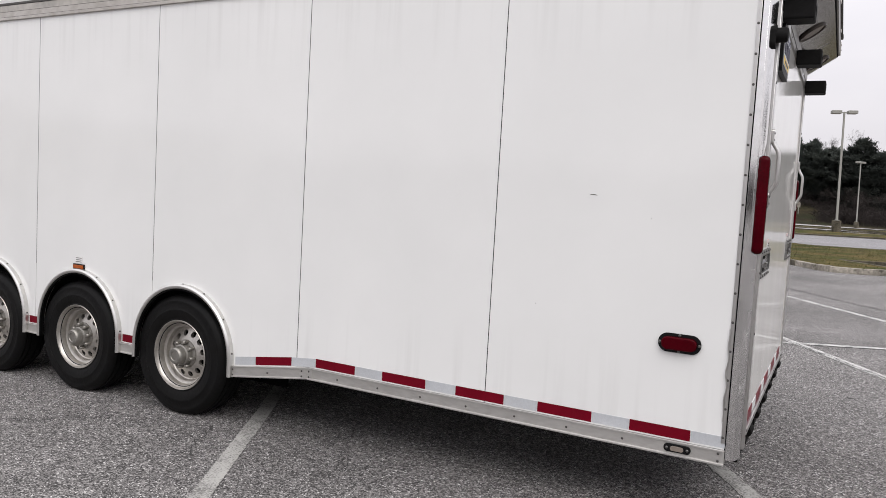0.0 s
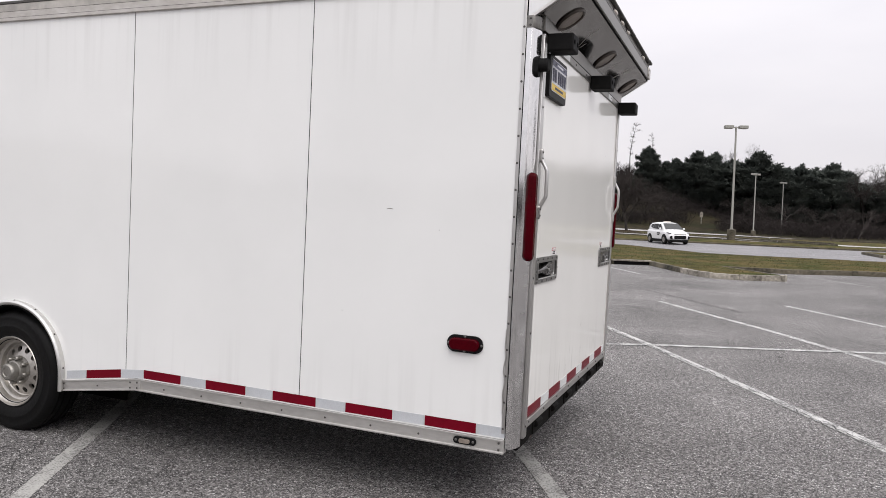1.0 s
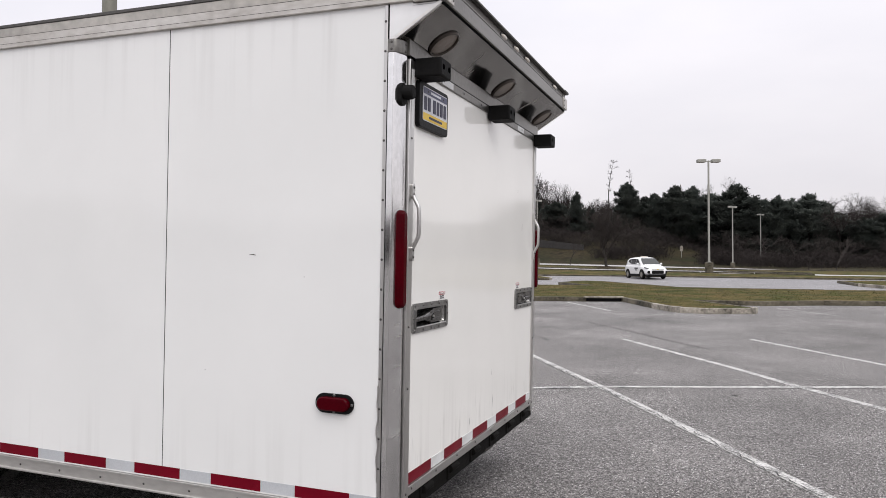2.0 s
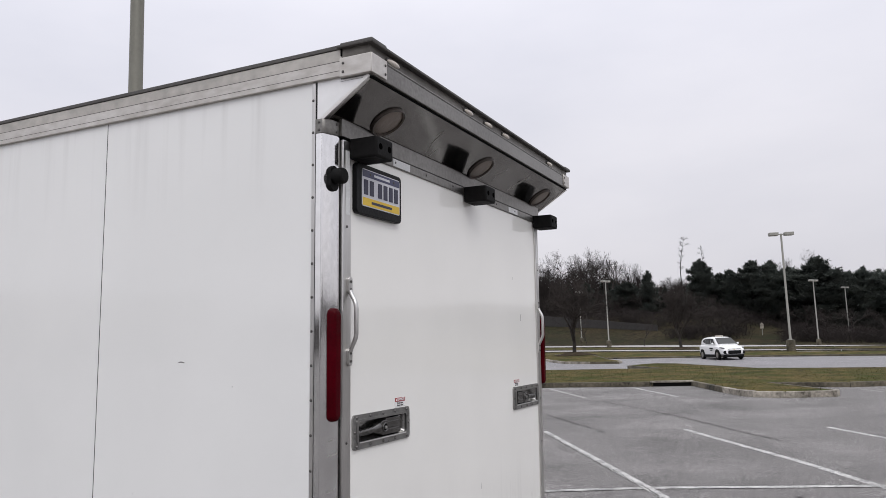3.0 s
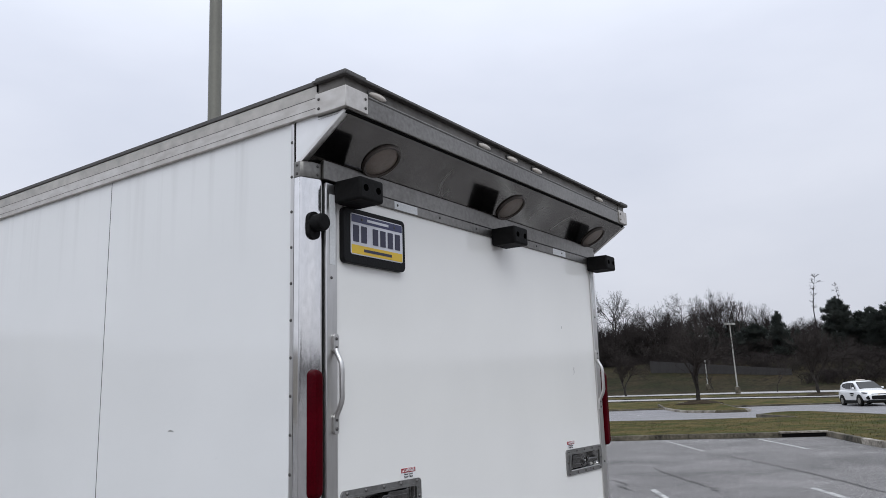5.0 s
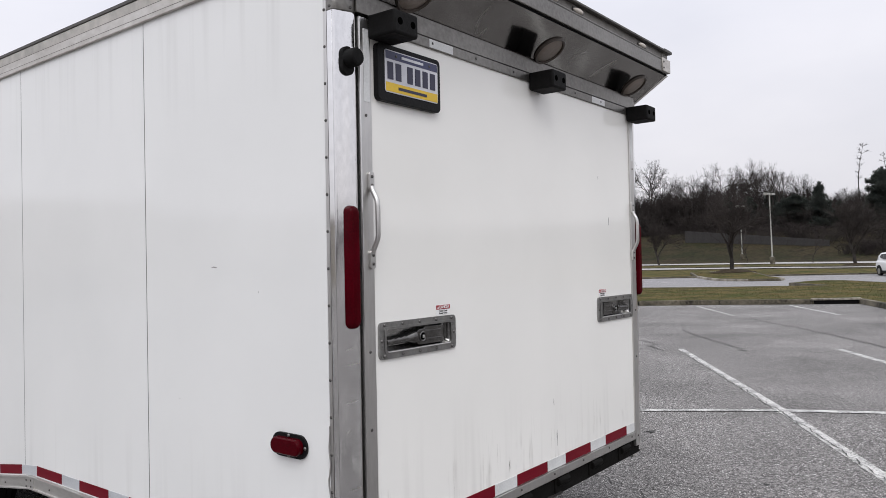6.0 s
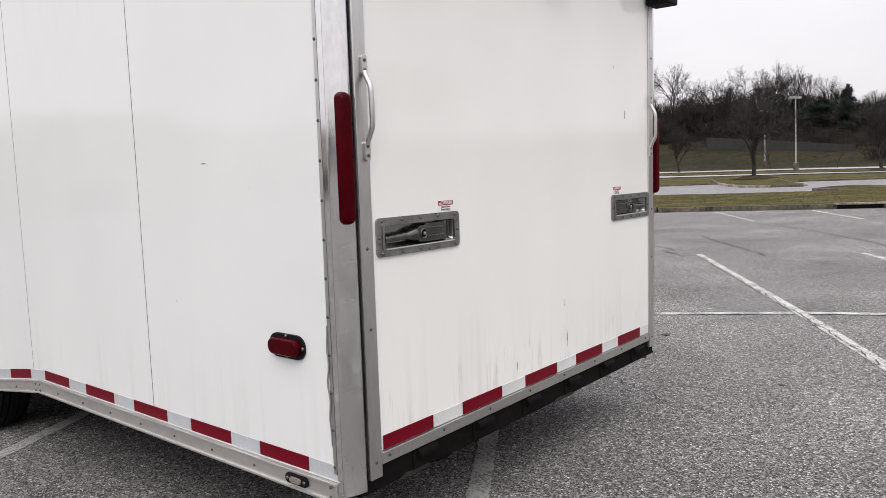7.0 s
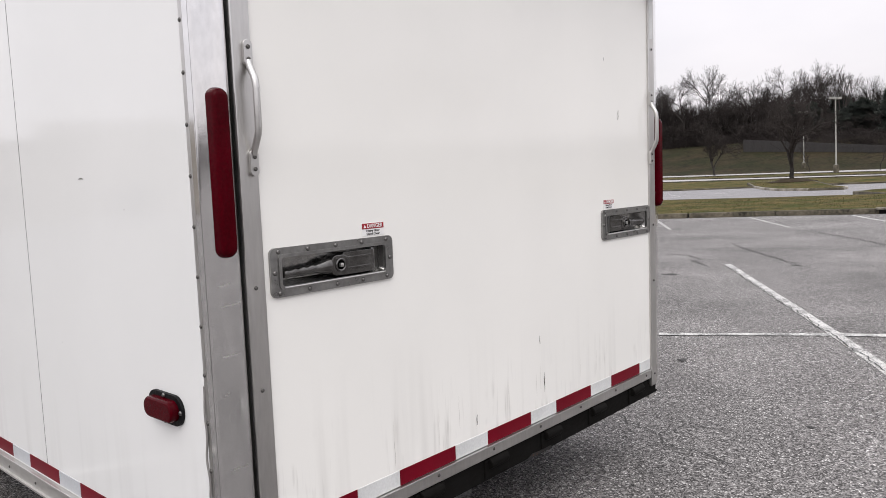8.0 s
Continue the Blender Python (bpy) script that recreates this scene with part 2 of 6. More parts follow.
        p2.operation = "MULTIPLY"
        l.new(p1.outputs[0], p2.inputs[0])
        l.new(s3.outputs[0], p2.inputs[1])
        mx3 = n.new("ShaderNodeMixRGB")
        mx3.inputs[2].default_value = (0.33, 0.31, 0.28, 1)
        l.new(p2.outputs[0], mx3.inputs[0])
        l.new(out, mx3.inputs[1])
        out = mx3.outputs[0]
    if specks:
        vo = n.new("ShaderNodeTexVoronoi")
        vo.inputs["Scale"].default_value = 3.1
        l.new(co.outputs["Object"], vo.inputs["Vector"])
        vr = n.new("ShaderNodeMapRange")
        vr.inputs[1].default_value, vr.inputs[2].default_value = 0.010, 0.016
        vr.inputs[3].default_value, vr.inputs[4].default_value = 0.8, 0.0
        l.new(vo.outputs["Distance"], vr.inputs[0])
        mx2 = n.new("ShaderNodeMixRGB")
        mx2.inputs[2].default_value = (0.18, 0.16, 0.15, 1)
        l.new(vr.outputs[0], mx2.inputs[0])
        l.new(out, mx2.inputs[1])
        out = mx2.outputs[0]
    l.new(out, b.inputs["Base Color"])
    rg = n.new("ShaderNodeMapRange")
    rg.inputs[3].default_value, rg.inputs[4].default_value = 0.05, 0.13
    l.new(big.outputs[0], rg.inputs[0])
    l.new(rg.outputs[0], b.inputs["Roughness"])
    wv = n.new("ShaderNodeTexNoise")                  # the sheet is not quite flat
    wv.inputs["Scale"].default_value = 2.2
    l.new(co.outputs["Object"], wv.inputs["Vector"])
    bp = n.new("ShaderNodeBump")
    bp.inputs["Strength"].default_value, bp.inputs["Distance"].default_value = 0.035, 0.02
    l.new(wv.outputs[0], bp.inputs["Height"])
    l.new(bp.outputs[0], b.inputs["Normal"])
    return m


M_ASPHALT = asphalt_mat("lot_asphalt", (0.052, 0.049, 0.0485), (0.262, 0.249, 0.244), (0.60, 0.582, 0.57), blotch=0.3)
M_ROAD = asphalt_mat("road_asphalt", (0.145, 0.140, 0.145), (0.245, 0.236, 0.243), (0.42, 0.41, 0.42), 0.6, 0.2, 0.18)
# far lanes made pale: the sky's grazing sheen is put into the colour
M_LANE_SHEEN = asphalt_mat("lane_sky_sheen", (0.27, 0.26, 0.26), (0.42, 0.405, 0.405), (0.55, 0.54, 0.54), 0.5, 0.2, 0.14)
M_GRASS = grass_mat("winter_grass", (0.042, 0.050, 0.012), (0.115, 0.086, 0.036), (0.017, 0.014, 0.008))
M_HILL = grass_mat("hill_grass", (0.019, 0.020, 0.009), (0.034, 0.026, 0.015), (0.011, 0.0095, 0.0065), 0.25)
M_BLADE = mat("grass_blades", (0.056, 0.060, 0.018), 0.9, 0, 0.5, 0.4, 5.0, tint=(0.090, 0.069, 0.030), spec=0.1)
M_KERB = mat("kerb_concrete", (0.33, 0.30, 0.255), 0.9, 0, 0.5, 1.6, 14.0, 0.4, 60.0, tint=(0.13, 0.112, 0.09))
# moss on island stones; on the far-lane kerbs this dark tone paints shade
M_KERB_MOSS_SHADE = mat("mossy_shaded_kerb", (0.115, 0.099, 0.072), 0.95, 0, 0.6, 1.2, 12.0, 0.5, 50.0, tint=(0.045, 0.040, 0.025))
M_LINE = worn_mat("line_paint", (0.62, 0.61, 0.59), (0.12, 0.118, 0.115), 0.488, 5.0)
M_LINE_OLD = worn_mat("old_line_paint", (0.42, 0.41, 0.39), (0.13, 0.125, 0.12), 0.47, 5.0)
M_CRACK = mat("crack_shade", (0.045, 0.043, 0.042), 0.95, 0, 0.4, 8.0)
M_SIDE = white_panel_mat("white_side_sheet", 0.42 * K, 2.68 * K, 0.17)
M_DOOR = white_panel_mat("white_door_sheet", 0.54 * K, 2.90 * K, 0.18, False, 0.55, (1.075, 1.06, 1.03))
M_WHITE = mat("white_plain", (0.80, 0.80, 0.79), 0.3, 0, 0.03)
M_ALU = mat("brushed_aluminium", (0.60, 0.588, 0.572), 0.34, 1.0, 0.12, 2.5, 90.0, 0.05, 200.0, (1, 1, 0.15), rvar=0.10)
M_POST = mat("polished_post", (0.79, 0.783, 0.78), 0.11, 1.0, 0.12, 1.2, 14.0, 0.03, 5.0, (4, 4, 2), rvar=0.06)
M_RAIL = mat("rail_aluminium", (0.66, 0.645, 0.62), 0.40, 0.85, 0.14, 2.0, 60.0, 0.06, 120.0, (0.3, 1, 1), rvar=0.1)
M_ROOFRAIL = mat("roof_rail_aluminium", (0.57, 0.548, 0.518), 0.36, 0.75, 0.2, 1.2, 30.0, 0.03, 120.0, (0.5, 1, 1), tint=(0.49, 0.455, 0.41), rvar=0.1)
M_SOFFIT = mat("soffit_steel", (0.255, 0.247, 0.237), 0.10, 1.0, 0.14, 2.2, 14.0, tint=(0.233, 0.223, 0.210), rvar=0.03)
M_MARK = mat("dried_water_mark", (0.40, 0.385, 0.365), 0.34, 0.9, 0.3, 9.0, 60.0)
M_CHEEK = mat("cheek_sheet", (0.84, 0.835, 0.83), 0.25, 0.25, 0.06, 3.0, 20.0)
M_FLANGE = mat("flange_aluminium", (0.80, 0.795, 0.79), 0.09, 1.0, 0.10, 1.5, 20.0, rvar=0.05)
# aluminium darkened: shade under the hood and on rear faces is in the colour
M_HEADER_SHADED = mat("header_aluminium_shaded", (0.23, 0.222, 0.208), 0.38, 0.9, 0.2, 2.0, 60.0, tint=(0.17, 0.161, 0.148), rvar=0.08)
M_ROOFEDGE = mat("roof_edge_beige", (0.48, 0.455, 0.42), 0.5, 0.3, 0.3, 2.0, 20.0)
M_HOODEDGE = mat("hood_edge_brown", (0.155, 0.143, 0.128), 0.45, 0.3, 0.3, 2.0, 20.0, tint=(0.11, 0.10, 0.086))
M_ROOF = mat("roof_edge_grey", (0.095, 0.090, 0.085), 0.6, 0.3, 0.3, 2.0)
M_ROOFTOP = mat("roof_sheet", (0.62, 0.62, 0.61), 0.5, 0.0, 0.15, 1.0)
M_BLACK = mat("black_plastic", (0.0055, 0.0055, 0.006), 0.5, 0, 0.3, 6.0, 80.0, 0.15, 90.0, spec=0.16)
M_RUBBER = mat("black_rubber", (0.0075, 0.0072, 0.0072), 0.7, 0, 0.4, 5.0, 60.0, 0.2, 60.0, spec=0.14)
M_TYRE = mat("tyre_rubber", (0.0046, 0.0046, 0.0050), 0.52, 0, 0.5, 5.0, 40.0, 0.25, 40.0, tint=(0.0085, 0.0078, 0.0073), rvar=0.1, spec=0.15)
M_SEAM = mat("seam_grey", (0.021, 0.021, 0.022), 0.7, 0, 0.3, 4.0)
M_HOLE = mat("hole_black", (0.0015, 0.0015, 0.0015), 1.0, 0, 0.2, spec=0.0)
M_GAP = mat("gasket_black", (0.005, 0.005, 0.005), 0.8, 0, 0.2, spec=0.06)
M_GRIME = mat("grimy_black_steel", (0.006, 0.0057, 0.0054), 0.7, 0.0, 0.6, 5.0, 30.0, 0.3, 25.0, (1, 1, 2.5), tint=(0.0125, 0.0108, 0.0094), spec=0.06)
M_FRAME = mat("chassis_black", (0.0042, 0.004, 0.004), 0.75, 0.0, 0.4, 3.0, spec=0.06)
M_RIM = mat("wheel_silver", (0.49, 0.465, 0.43), 0.33, 0.8, 0.25, 6.0, 50.0, rvar=0.08)
M_HUB = mat("hub_grey", (0.33, 0.315, 0.29), 0.45, 0.8, 0.25, 10.0)
M_FENDER = mat("fender_aluminium", (0.66, 0.65, 0.63), 0.30, 0.9, 0.12, 3.0, 40.0, rvar=0.08)
M_LATCH = mat("latch_steel", (0.31, 0.307, 0.30), 0.30, 0.9, 0.25, 9.0, 70.0, 0.08, 60.0, rvar=0.1)
M_LATCH_IN = mat("latch_pan", (0.34, 0.335, 0.325), 0.20, 0.95, 0.25, 6.0, 50.0, rvar=0.08)
M_CAST = mat("cast_zinc", (0.155, 0.152, 0.147), 0.22, 0.9, 0.22, 14.0, 60.0, 0.12, 45.0, tint=(0.10, 0.094, 0.09), rvar=0.08)
M_SCREW = mat("screw_steel", (0.16, 0.155, 0.15), 0.4, 0.9, 0.25, 20.0)
M_SCREW_DK = mat("screw_dark", (0.10, 0.095, 0.09), 0.5, 0.7, 0.25, 20.0)
M_RED = mat("red_lens", (0.058, 0.0003, 0.0035), 0.10, 0, 0.35, 9.0, 120.0, 0.10, 150.0, spec=0.06)
M_TAPE_R = mat("red_tape", (0.145, 0.0008, 0.010), 0.4, 0, 0.15, 6.0, 120.0, rvar=0.06, spec=0.12)
M_TAPE_W = mat("silver_tape", (0.52, 0.535, 0.56), 0.35, 0.1, 0.12, 6.0, 120.0, rvar=0.06)
M_TAPE_WR = mat("pale_tape", (0.66, 0.665, 0.66), 0.35, 0.0, 0.14, 6.0, 120.0, rvar=0.06)
M_AMBER = mat("amber_lens", (0.36, 0.075, 0.008), 0.25, 0, 0.2, 20.0)
M_LENS = mat("clear_lens", (0.58, 0.53, 0.47), 0.3, 0, 0.12, 12.0, 80.0, 0.2, 90.0)
M_RING = mat("brown_ring", (0.075, 0.061, 0.051), 0.4, 0.2, 0.3, 12.0)
M_LENS_DIM = mat("dome_lens", (0.235, 0.195, 0.165), 0.35, 0, 0.14, 12.0, 60.0, 0.2, 70.0)
M_STREAK = mat("scuff_grey", (0.60, 0.58, 0.545), 0.6, 0, 0.3, 6.0, 40.0)
M_STREAK_DK = mat("scuff_dark", (0.16, 0.15, 0.14), 0.6, 0, 0.3, 6.0, 40.0)
M_BLUE = mat("plate_blue", (0.035, 0.04, 0.10), 0.4, 0, 0.1)
M_YELLOW = mat("plate_yellow", (0.72, 0.48, 0.03), 0.4, 0, 0.1)
M_PLATE = mat("plate_white", (0.62, 0.62, 0.66), 0.4, 0, 0.06)
M_INK = mat("plate_ink", (0.03, 0.03, 0.06), 0.5, 0, 0.1)
M_STICK_W = mat("sticker_white", (0.80, 0.79, 0.78), 0.45, 0, 0.03)
M_STICK_R = mat("sticker_red", (0.30, 0.008, 0.018), 0.45, 0, 0.06)
M_STICK_K = mat("sticker_ink", (0.06, 0.055, 0.055), 0.5, 0, 0.1)
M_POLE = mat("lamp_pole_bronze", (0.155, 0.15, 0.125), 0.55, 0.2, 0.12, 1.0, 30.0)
# the near pole's finish again, paled for distance in the colour itself
M_POLE_FAR = mat("lamp_pole_far_paled", (0.30, 0.295, 0.27), 0.55, 0.2, 0.12, 1.0, 30.0, obj_var=0.06)
M_BARK = mat("bark", (0.044, 0.039, 0.036), 0.95, 0, 0.4, 2.0, 20.0, spec=0.1, obj_var=0.2)
M_TWIG = mat("bare_twigs", (0.048, 0.0415, 0.039), 0.95, 0, 0.4, 0.6, 6.0, spec=0.05, obj_var=0.3)
M_NEEDLE = mat("pine_needles", (0.096, 0.105, 0.092), 0.9, 0, 0.35, 0.35, 3.0, tint=(0.070, 0.084, 0.078), spec=0.08, obj_var=0.25)
n_, l_ = M_NEEDLE.node_tree.nodes, M_NEEDLE.node_tree.links     # light passes through the needle sprays
thru, both = n_.new("ShaderNodeBsdfTranslucent"), n_.new("ShaderNodeMixShader")
both.inputs[0].default_value = 0.4
l_.new(n_["Principled BSDF"].inputs["Base Color"].links[0].from_socket, thru.inputs[0])
l_.new(n_["Principled BSDF"].outputs[0], both.inputs[1])
l_.new(thru.outputs[0], both.inputs[2])
l_.new(both.outputs[0], n_["Material Output"].inputs[0])
M_BRUSH = mat("bare_brush", (0.041, 0.035, 0.0335), 0.95, 0, 0.45, 0.12, 3.0, tint=(0.031, 0.026, 0.025), spec=0.05)
M_MULCH = mat("brown_mulch", (0.045, 0.034, 0.022), 0.95, 0, 0.5, 3.0, 20.0, 0.5, 20.0, spec=0.05)
M_WALL = mat("retaining_wall_grey", (0.036, 0.033, 0.032), 0.9, 0, 0.35, 0.4, 4.0)
M_RUST = worn_mat("rusted_black_steel", (0.011, 0.0105, 0.0105), (0.085, 0.034, 0.014), 0.405, 3.0)
M_SHOP = mat("pale_masonry", (0.36, 0.33, 0.29), 0.9, 0, 0.2, 0.5, 8.0)
M_CAR = mat("car_white", (0.80, 0.80, 0.80), 0.22, 0, 0.03, coat=0.6)
M_GLASS_DK = mat("car_glass", (0.010, 0.011, 0.012), 0.10, 0, 0.15, spec=0.35)
M_CAR_DK = mat("car_trim_black", (0.008, 0.008, 0.0085), 0.6, 0, 0.2, spec=0.12)
M_LAMP_CAR = mat("car_headlamp", (0.20, 0.20, 0.205), 0.2, 0.2, 0.2, 10.0)


# ---------------------------------------------------------------- mesh helpers
def add_box(bm, x0, x1, y0, y1, z0, z1, bevel=0.0, seg=2):
    made = bmesh.ops.create_cube(bm, size=1.0)["verts"]
    for v in made:
        v.co = Vector((x0 + (v.co.x + 0.5) * (x1 - x0), y0 + (v.co.y + 0.5) * (y1 - y0), z0 + (v.co.z + 0.5) * (z1 - z0)))
    if bevel:
        edges = list({ed for v in made for ed in v.link_edges})
        bmesh.ops.bevel(bm, geom=edges, offset=bevel, segments=seg, profile=0.5, affect="EDGES", clamp_overlap=True)
    return bm


def box(x0, x1, y0, y1, z0, z1, bevel=0.0, seg=2):
    return add_box(bmesh.new(), x0, x1, y0, y1, z0, z1, bevel, seg)


AXES = {"x": Matrix.Rotation(radians(90), 4, "Y"), "y": Matrix.Rotation(radians(-90), 4, "X"), "z": Matrix.Identity(4)}


def add_cyl(bm, c, r, h, axis="z", seg=24, r2=None, bevel=0.0):
    """A cylinder or cone that starts at c and runs h along its axis."""
    made = bmesh.ops.create_cone(bm, cap_ends=True, segments=seg, radius1=r, radius2=r if r2 is None else r2, depth=h)["verts"]
    m = Matrix.Translation(c) @ AXES[axis] @ Matrix.Translation((0, 0, h / 2))
    bmesh.ops.transform(bm, matrix=m, verts=made)
    if bevel:
        rims = [ed for ed in {ed for v in made for ed in v.link_edges} if any(len(f.verts) > 4 for f in ed.link_faces)]
        bmesh.ops.bevel(bm, geom=rims, offset=bevel, segments=2, profile=0.5, affect="EDGES", clamp_overlap=True)
    return bm


def cyl(c, r, h, axis="z", seg=24, r2=None, bevel=0.0):
    return add_cyl(bmesh.new(), c, r, h, axis, seg, r2, bevel)


def prism(poly, lo, hi, plane="xz", bevel=0.0):
    """A flat outline with thickness; plane says which two axes the outline lies in."""
    bm = bmesh.new()

    def put(a, b, c):
        return {"xz": (a, c, b), "yz": (c, a, b), "xy": (a, b, c)}[plane]
    vs = [bm.verts.new(put(a, b, lo)) for a, b in poly]
    f = bm.faces.new(vs)
    got = bmesh.ops.extrude_face_region(bm, geom=[f])["geom"]
    shift = Vector(put(0, 0, hi - lo))
    for g in got:
        if isinstance(g, bmesh.types.BMVert):
            g.co += shift
    bmesh.ops.recalc_face_normals(bm, faces=bm.faces[:])
    if bevel:
        bmesh.ops.bevel(bm, geom=bm.edges[:], offset=bevel, segments=2, profile=0.5, affect="EDGES", clamp_overlap=True)
    return bm


def rounded(x0, x1, y0, y1, r, n=6):
    """The outline of a rounded rectangle."""
    out = []
    for cx, cy, a0 in ((x1 - r, y1 - r, 0), (x0 + r, y1 - r, 90), (x0 + r, y0 + r, 180), (x1 - r, y0 + r, 270)):
        out += [(cx + r * math.cos(radians(a0 + 90 * i / n)), cy + r * math.sin(radians(a0 + 90 * i / n))) for i in range(n + 1)]
    return out


def lathe(profile, axis="y", seg=48, closed=False):
    """Turns a profile of (radius, place along the axis) about that axis."""
    bm = bmesh.new()
    rings = []
    for r, h in profile:
        ring = []
        for i in range(seg):
            a = 2 * math.pi * i / seg
            c, s = r * math.cos(a), r * math.sin(a)
            ring.append(bm.verts.new({"y": (c, h, s), "z": (c, s, h), "x": (h, c, s)}[axis]))
        rings.append(ring)
    pairs = list(zip(rings, rings[1:])) + ([(rings[-1], rings[0])] if closed else [])
    for a, b in pairs:
        for i in range(seg):
            bm.faces.new((a[i], a[(i + 1) % seg], b[(i + 1) % seg], b[i]))
    bmesh.ops.recalc_face_normals(bm, faces=bm.faces[:])
    return bm


def tube(points, r, seg=10):
    """A round bar through points."""
    bm = bmesh.new()
    pts = [Vector(p) for p in points]
    rings = []
    for i, p in enumerate(pts):
        d = (pts[min(i + 1, len(pts) - 1)] - pts[max(i - 1, 0)]).normalized()
        s = d.orthogonal().normalized() if not rings else (side - d * side.dot(d)).normalized()
        side = s
        u = d.cross(s)
        rings.append([bm.verts.new(p + r * (math.cos(2 * math.pi * k / seg) * s + math.sin(2 * math.pi * k / seg) * u)) for k in range(seg)])
    for a, b in zip(rings, rings[1:]):
        for k in range(seg):
            bm.faces.new((a[k], a[(k + 1) % seg], b[(k + 1) % seg], b[k]))
    bm.faces.new(rings[0][::-1])
    bm.faces.new(rings[-1])
    bmesh.ops.recalc_face_normals(bm, faces=bm.faces[:])
    return bm


def mesh_of(name, bm, material, smooth=True, angle=35):
    for v in bm.verts:
        v.co *= K
    if smooth:
        bm.normal_update()
        for f in bm.faces:                            # flat faces stay flat, so that bevels read as edges
            f.smooth = max(abs(c) for c in f.normal) < 0.9999
        for ed in bm.edges:
            if len(ed.link_faces) == 2 and ed.calc_face_angle(0) > radians(angle):
                ed.smooth = False
    me = bpy.data.meshes.new(name)
    bm.to_mesh(me)
    bm.free()
    me.materials.append(material)
    return me


def part(name, bm, material, parent=None, label="", smooth=True, at=(0, 0, 0), rot=(0, 0, 0)):
    """Links a bmesh, drawn in drawing units, as one mesh object under its thing or part."""
    ob = new(name, mesh_of(name, bm, material, smooth))
    ob.parent = parent
    ob.matrix_basis = pose(*[c * K for c in at], *rot)
    return tagged(ob, label)


def piece(name, me, parent, at=(0, 0, 0), rot=(0, 0, 0)):
    """One more object on shared mesh data."""
    ob = new(name, me)
    ob.parent = parent
    ob.matrix_basis = pose(*[c * K for c in at], *rot)
    return ob


def thing(name, label, category, at=(0, 0, 0), rot=(0, 0, 0), group="", kind=""):
    ob = new(name)
    ob.empty_display_size = 0.2
    ob.matrix_basis = pose(*[c * K for c in at], *rot)
    return tagged(ob, label, category, group, kind)


def step(a, b, v):
    f = min(1.0, max(0.0, (v - a) / (b - a)))
    return f * f * (3 - 2 * f)


def ground_z(x, y):
    """The lie of the land: a level lot, a low rise that climbs to one side, and a grass bank far off."""
    z = -0.018 * step(-1.5, -3.2, x) * (1 - step(7.5, 11.0, y))
    z += 0.3 * step(56, 68, y) * (1 - step(80, 120, y)) - 0.026 * min(12.0, max(-50.0, x)) * step(70, 112, y)
    bank = step(12, -22, x) if x < 12 else 0.0
    z += (0.8 + 6.2 * bank) * step(128, 184, y) + 4.0 * step(184, 260, y)
    return z


# ---------------------------------------------------------------- ground, road, kerbs, lines
from mathutils.geometry import tessellate_polygon


def spread(edges, counts):
    out = []
    for (a, b), n in zip(zip(edges, edges[1:]), counts):
        out += [a + (b - a) * i / n for i in range(n)]
    return out + [edges[-1]]


xs = spread([-700, -200, -80, -20, 10, 60, 200, 700], [5, 8, 24, 30, 20, 8, 5])
ys = spread([-700, -150, -20, 2, 14, 37, 53, 66, 74, 100, 106, 190, 262, 700], [5, 8, 10, 12, 10, 7, 6, 4, 10, 3, 24, 8, 4])


# edges of the far lanes across the lot: nominal row, then (x, y) along it
LANES = [(37, [(0, 37)]),
         (53, [(-60, 66), (-25, 61.2), (-12, 61.2), (-3, 60.4), (6, 58.6), (30, 56)]),
         (66, [(-60, 90), (-28, 83), (-17, 80), (-12, 76), (-2, 69), (1, 66.2), (6, 64.6), (8, 63.4), (30, 60)]),
         (74, [(-60, 96), (-30, 90), (-18.7, 88), (-12.7, 83.5), (-2, 79), (2, 72), (6, 67.2), (8.5, 64.6), (30, 61)]),
         (100, [(-60, 99), (-40, 99), (-25, 101), (-15, 99), (-2, 95), (3.4, 84.5), (10.5, 81), (30, 78)]),
         (106, [(-60, 104), (-43, 110), (-35, 120), (-25, 127), (0, 128), (11, 125), (30, 122)]),
         (190, [(0, 190)])]


def along(line, x):
    if x <= line[0][0]:
        return line[0][1]
    for (ax, ay), (bx, by) in zip(line, line[1:]):
        if x <= bx:
            return ay + (by - ay) * (x - ax) / (bx - ax)
    return line[-1][1]


def slant(x, y):
    """Far lanes run off at an angle to the lot."""
    if y <= 37 or y >= 190:
        return y
    for (r0, c0), (r1, c1) in zip(LANES, LANES[1:]):
        if y <= r1:
            f = (y - r0) / (r1 - r0)
            return along(c0, x) * (1 - f) + along(c1, x) * f


gbm = bmesh.new()
grid = [[gbm.verts.new((x, slant(x, y), ground_z(x, slant(x, y)))) for x in xs] for y in ys]
for j in range(len(ys) - 1):
    mid = (ys[j] + ys[j + 1]) / 2
    slot = 0 if mid < 37 else 1 if mid < 53 else 2 if mid < 66 else 4 if mid < 74 else 2 if mid < 100 else 4 if mid < 106 else 3
    for i in range(len(xs) - 1):
        f = gbm.faces.new((grid[j][i], grid[j][i + 1], grid[j + 1][i + 1], grid[j + 1][i]))
        f.material_index = slot
ground = part("ground", gbm, M_ASPHALT)
for extra in (M_ROAD, M_GRASS, M_HILL, M_LANE_SHEEN):
    ground.data.materials.append(extra)
tagged(ground, "worn grey asphalt car park running out to dull winter grass", "ground", kind="structure")


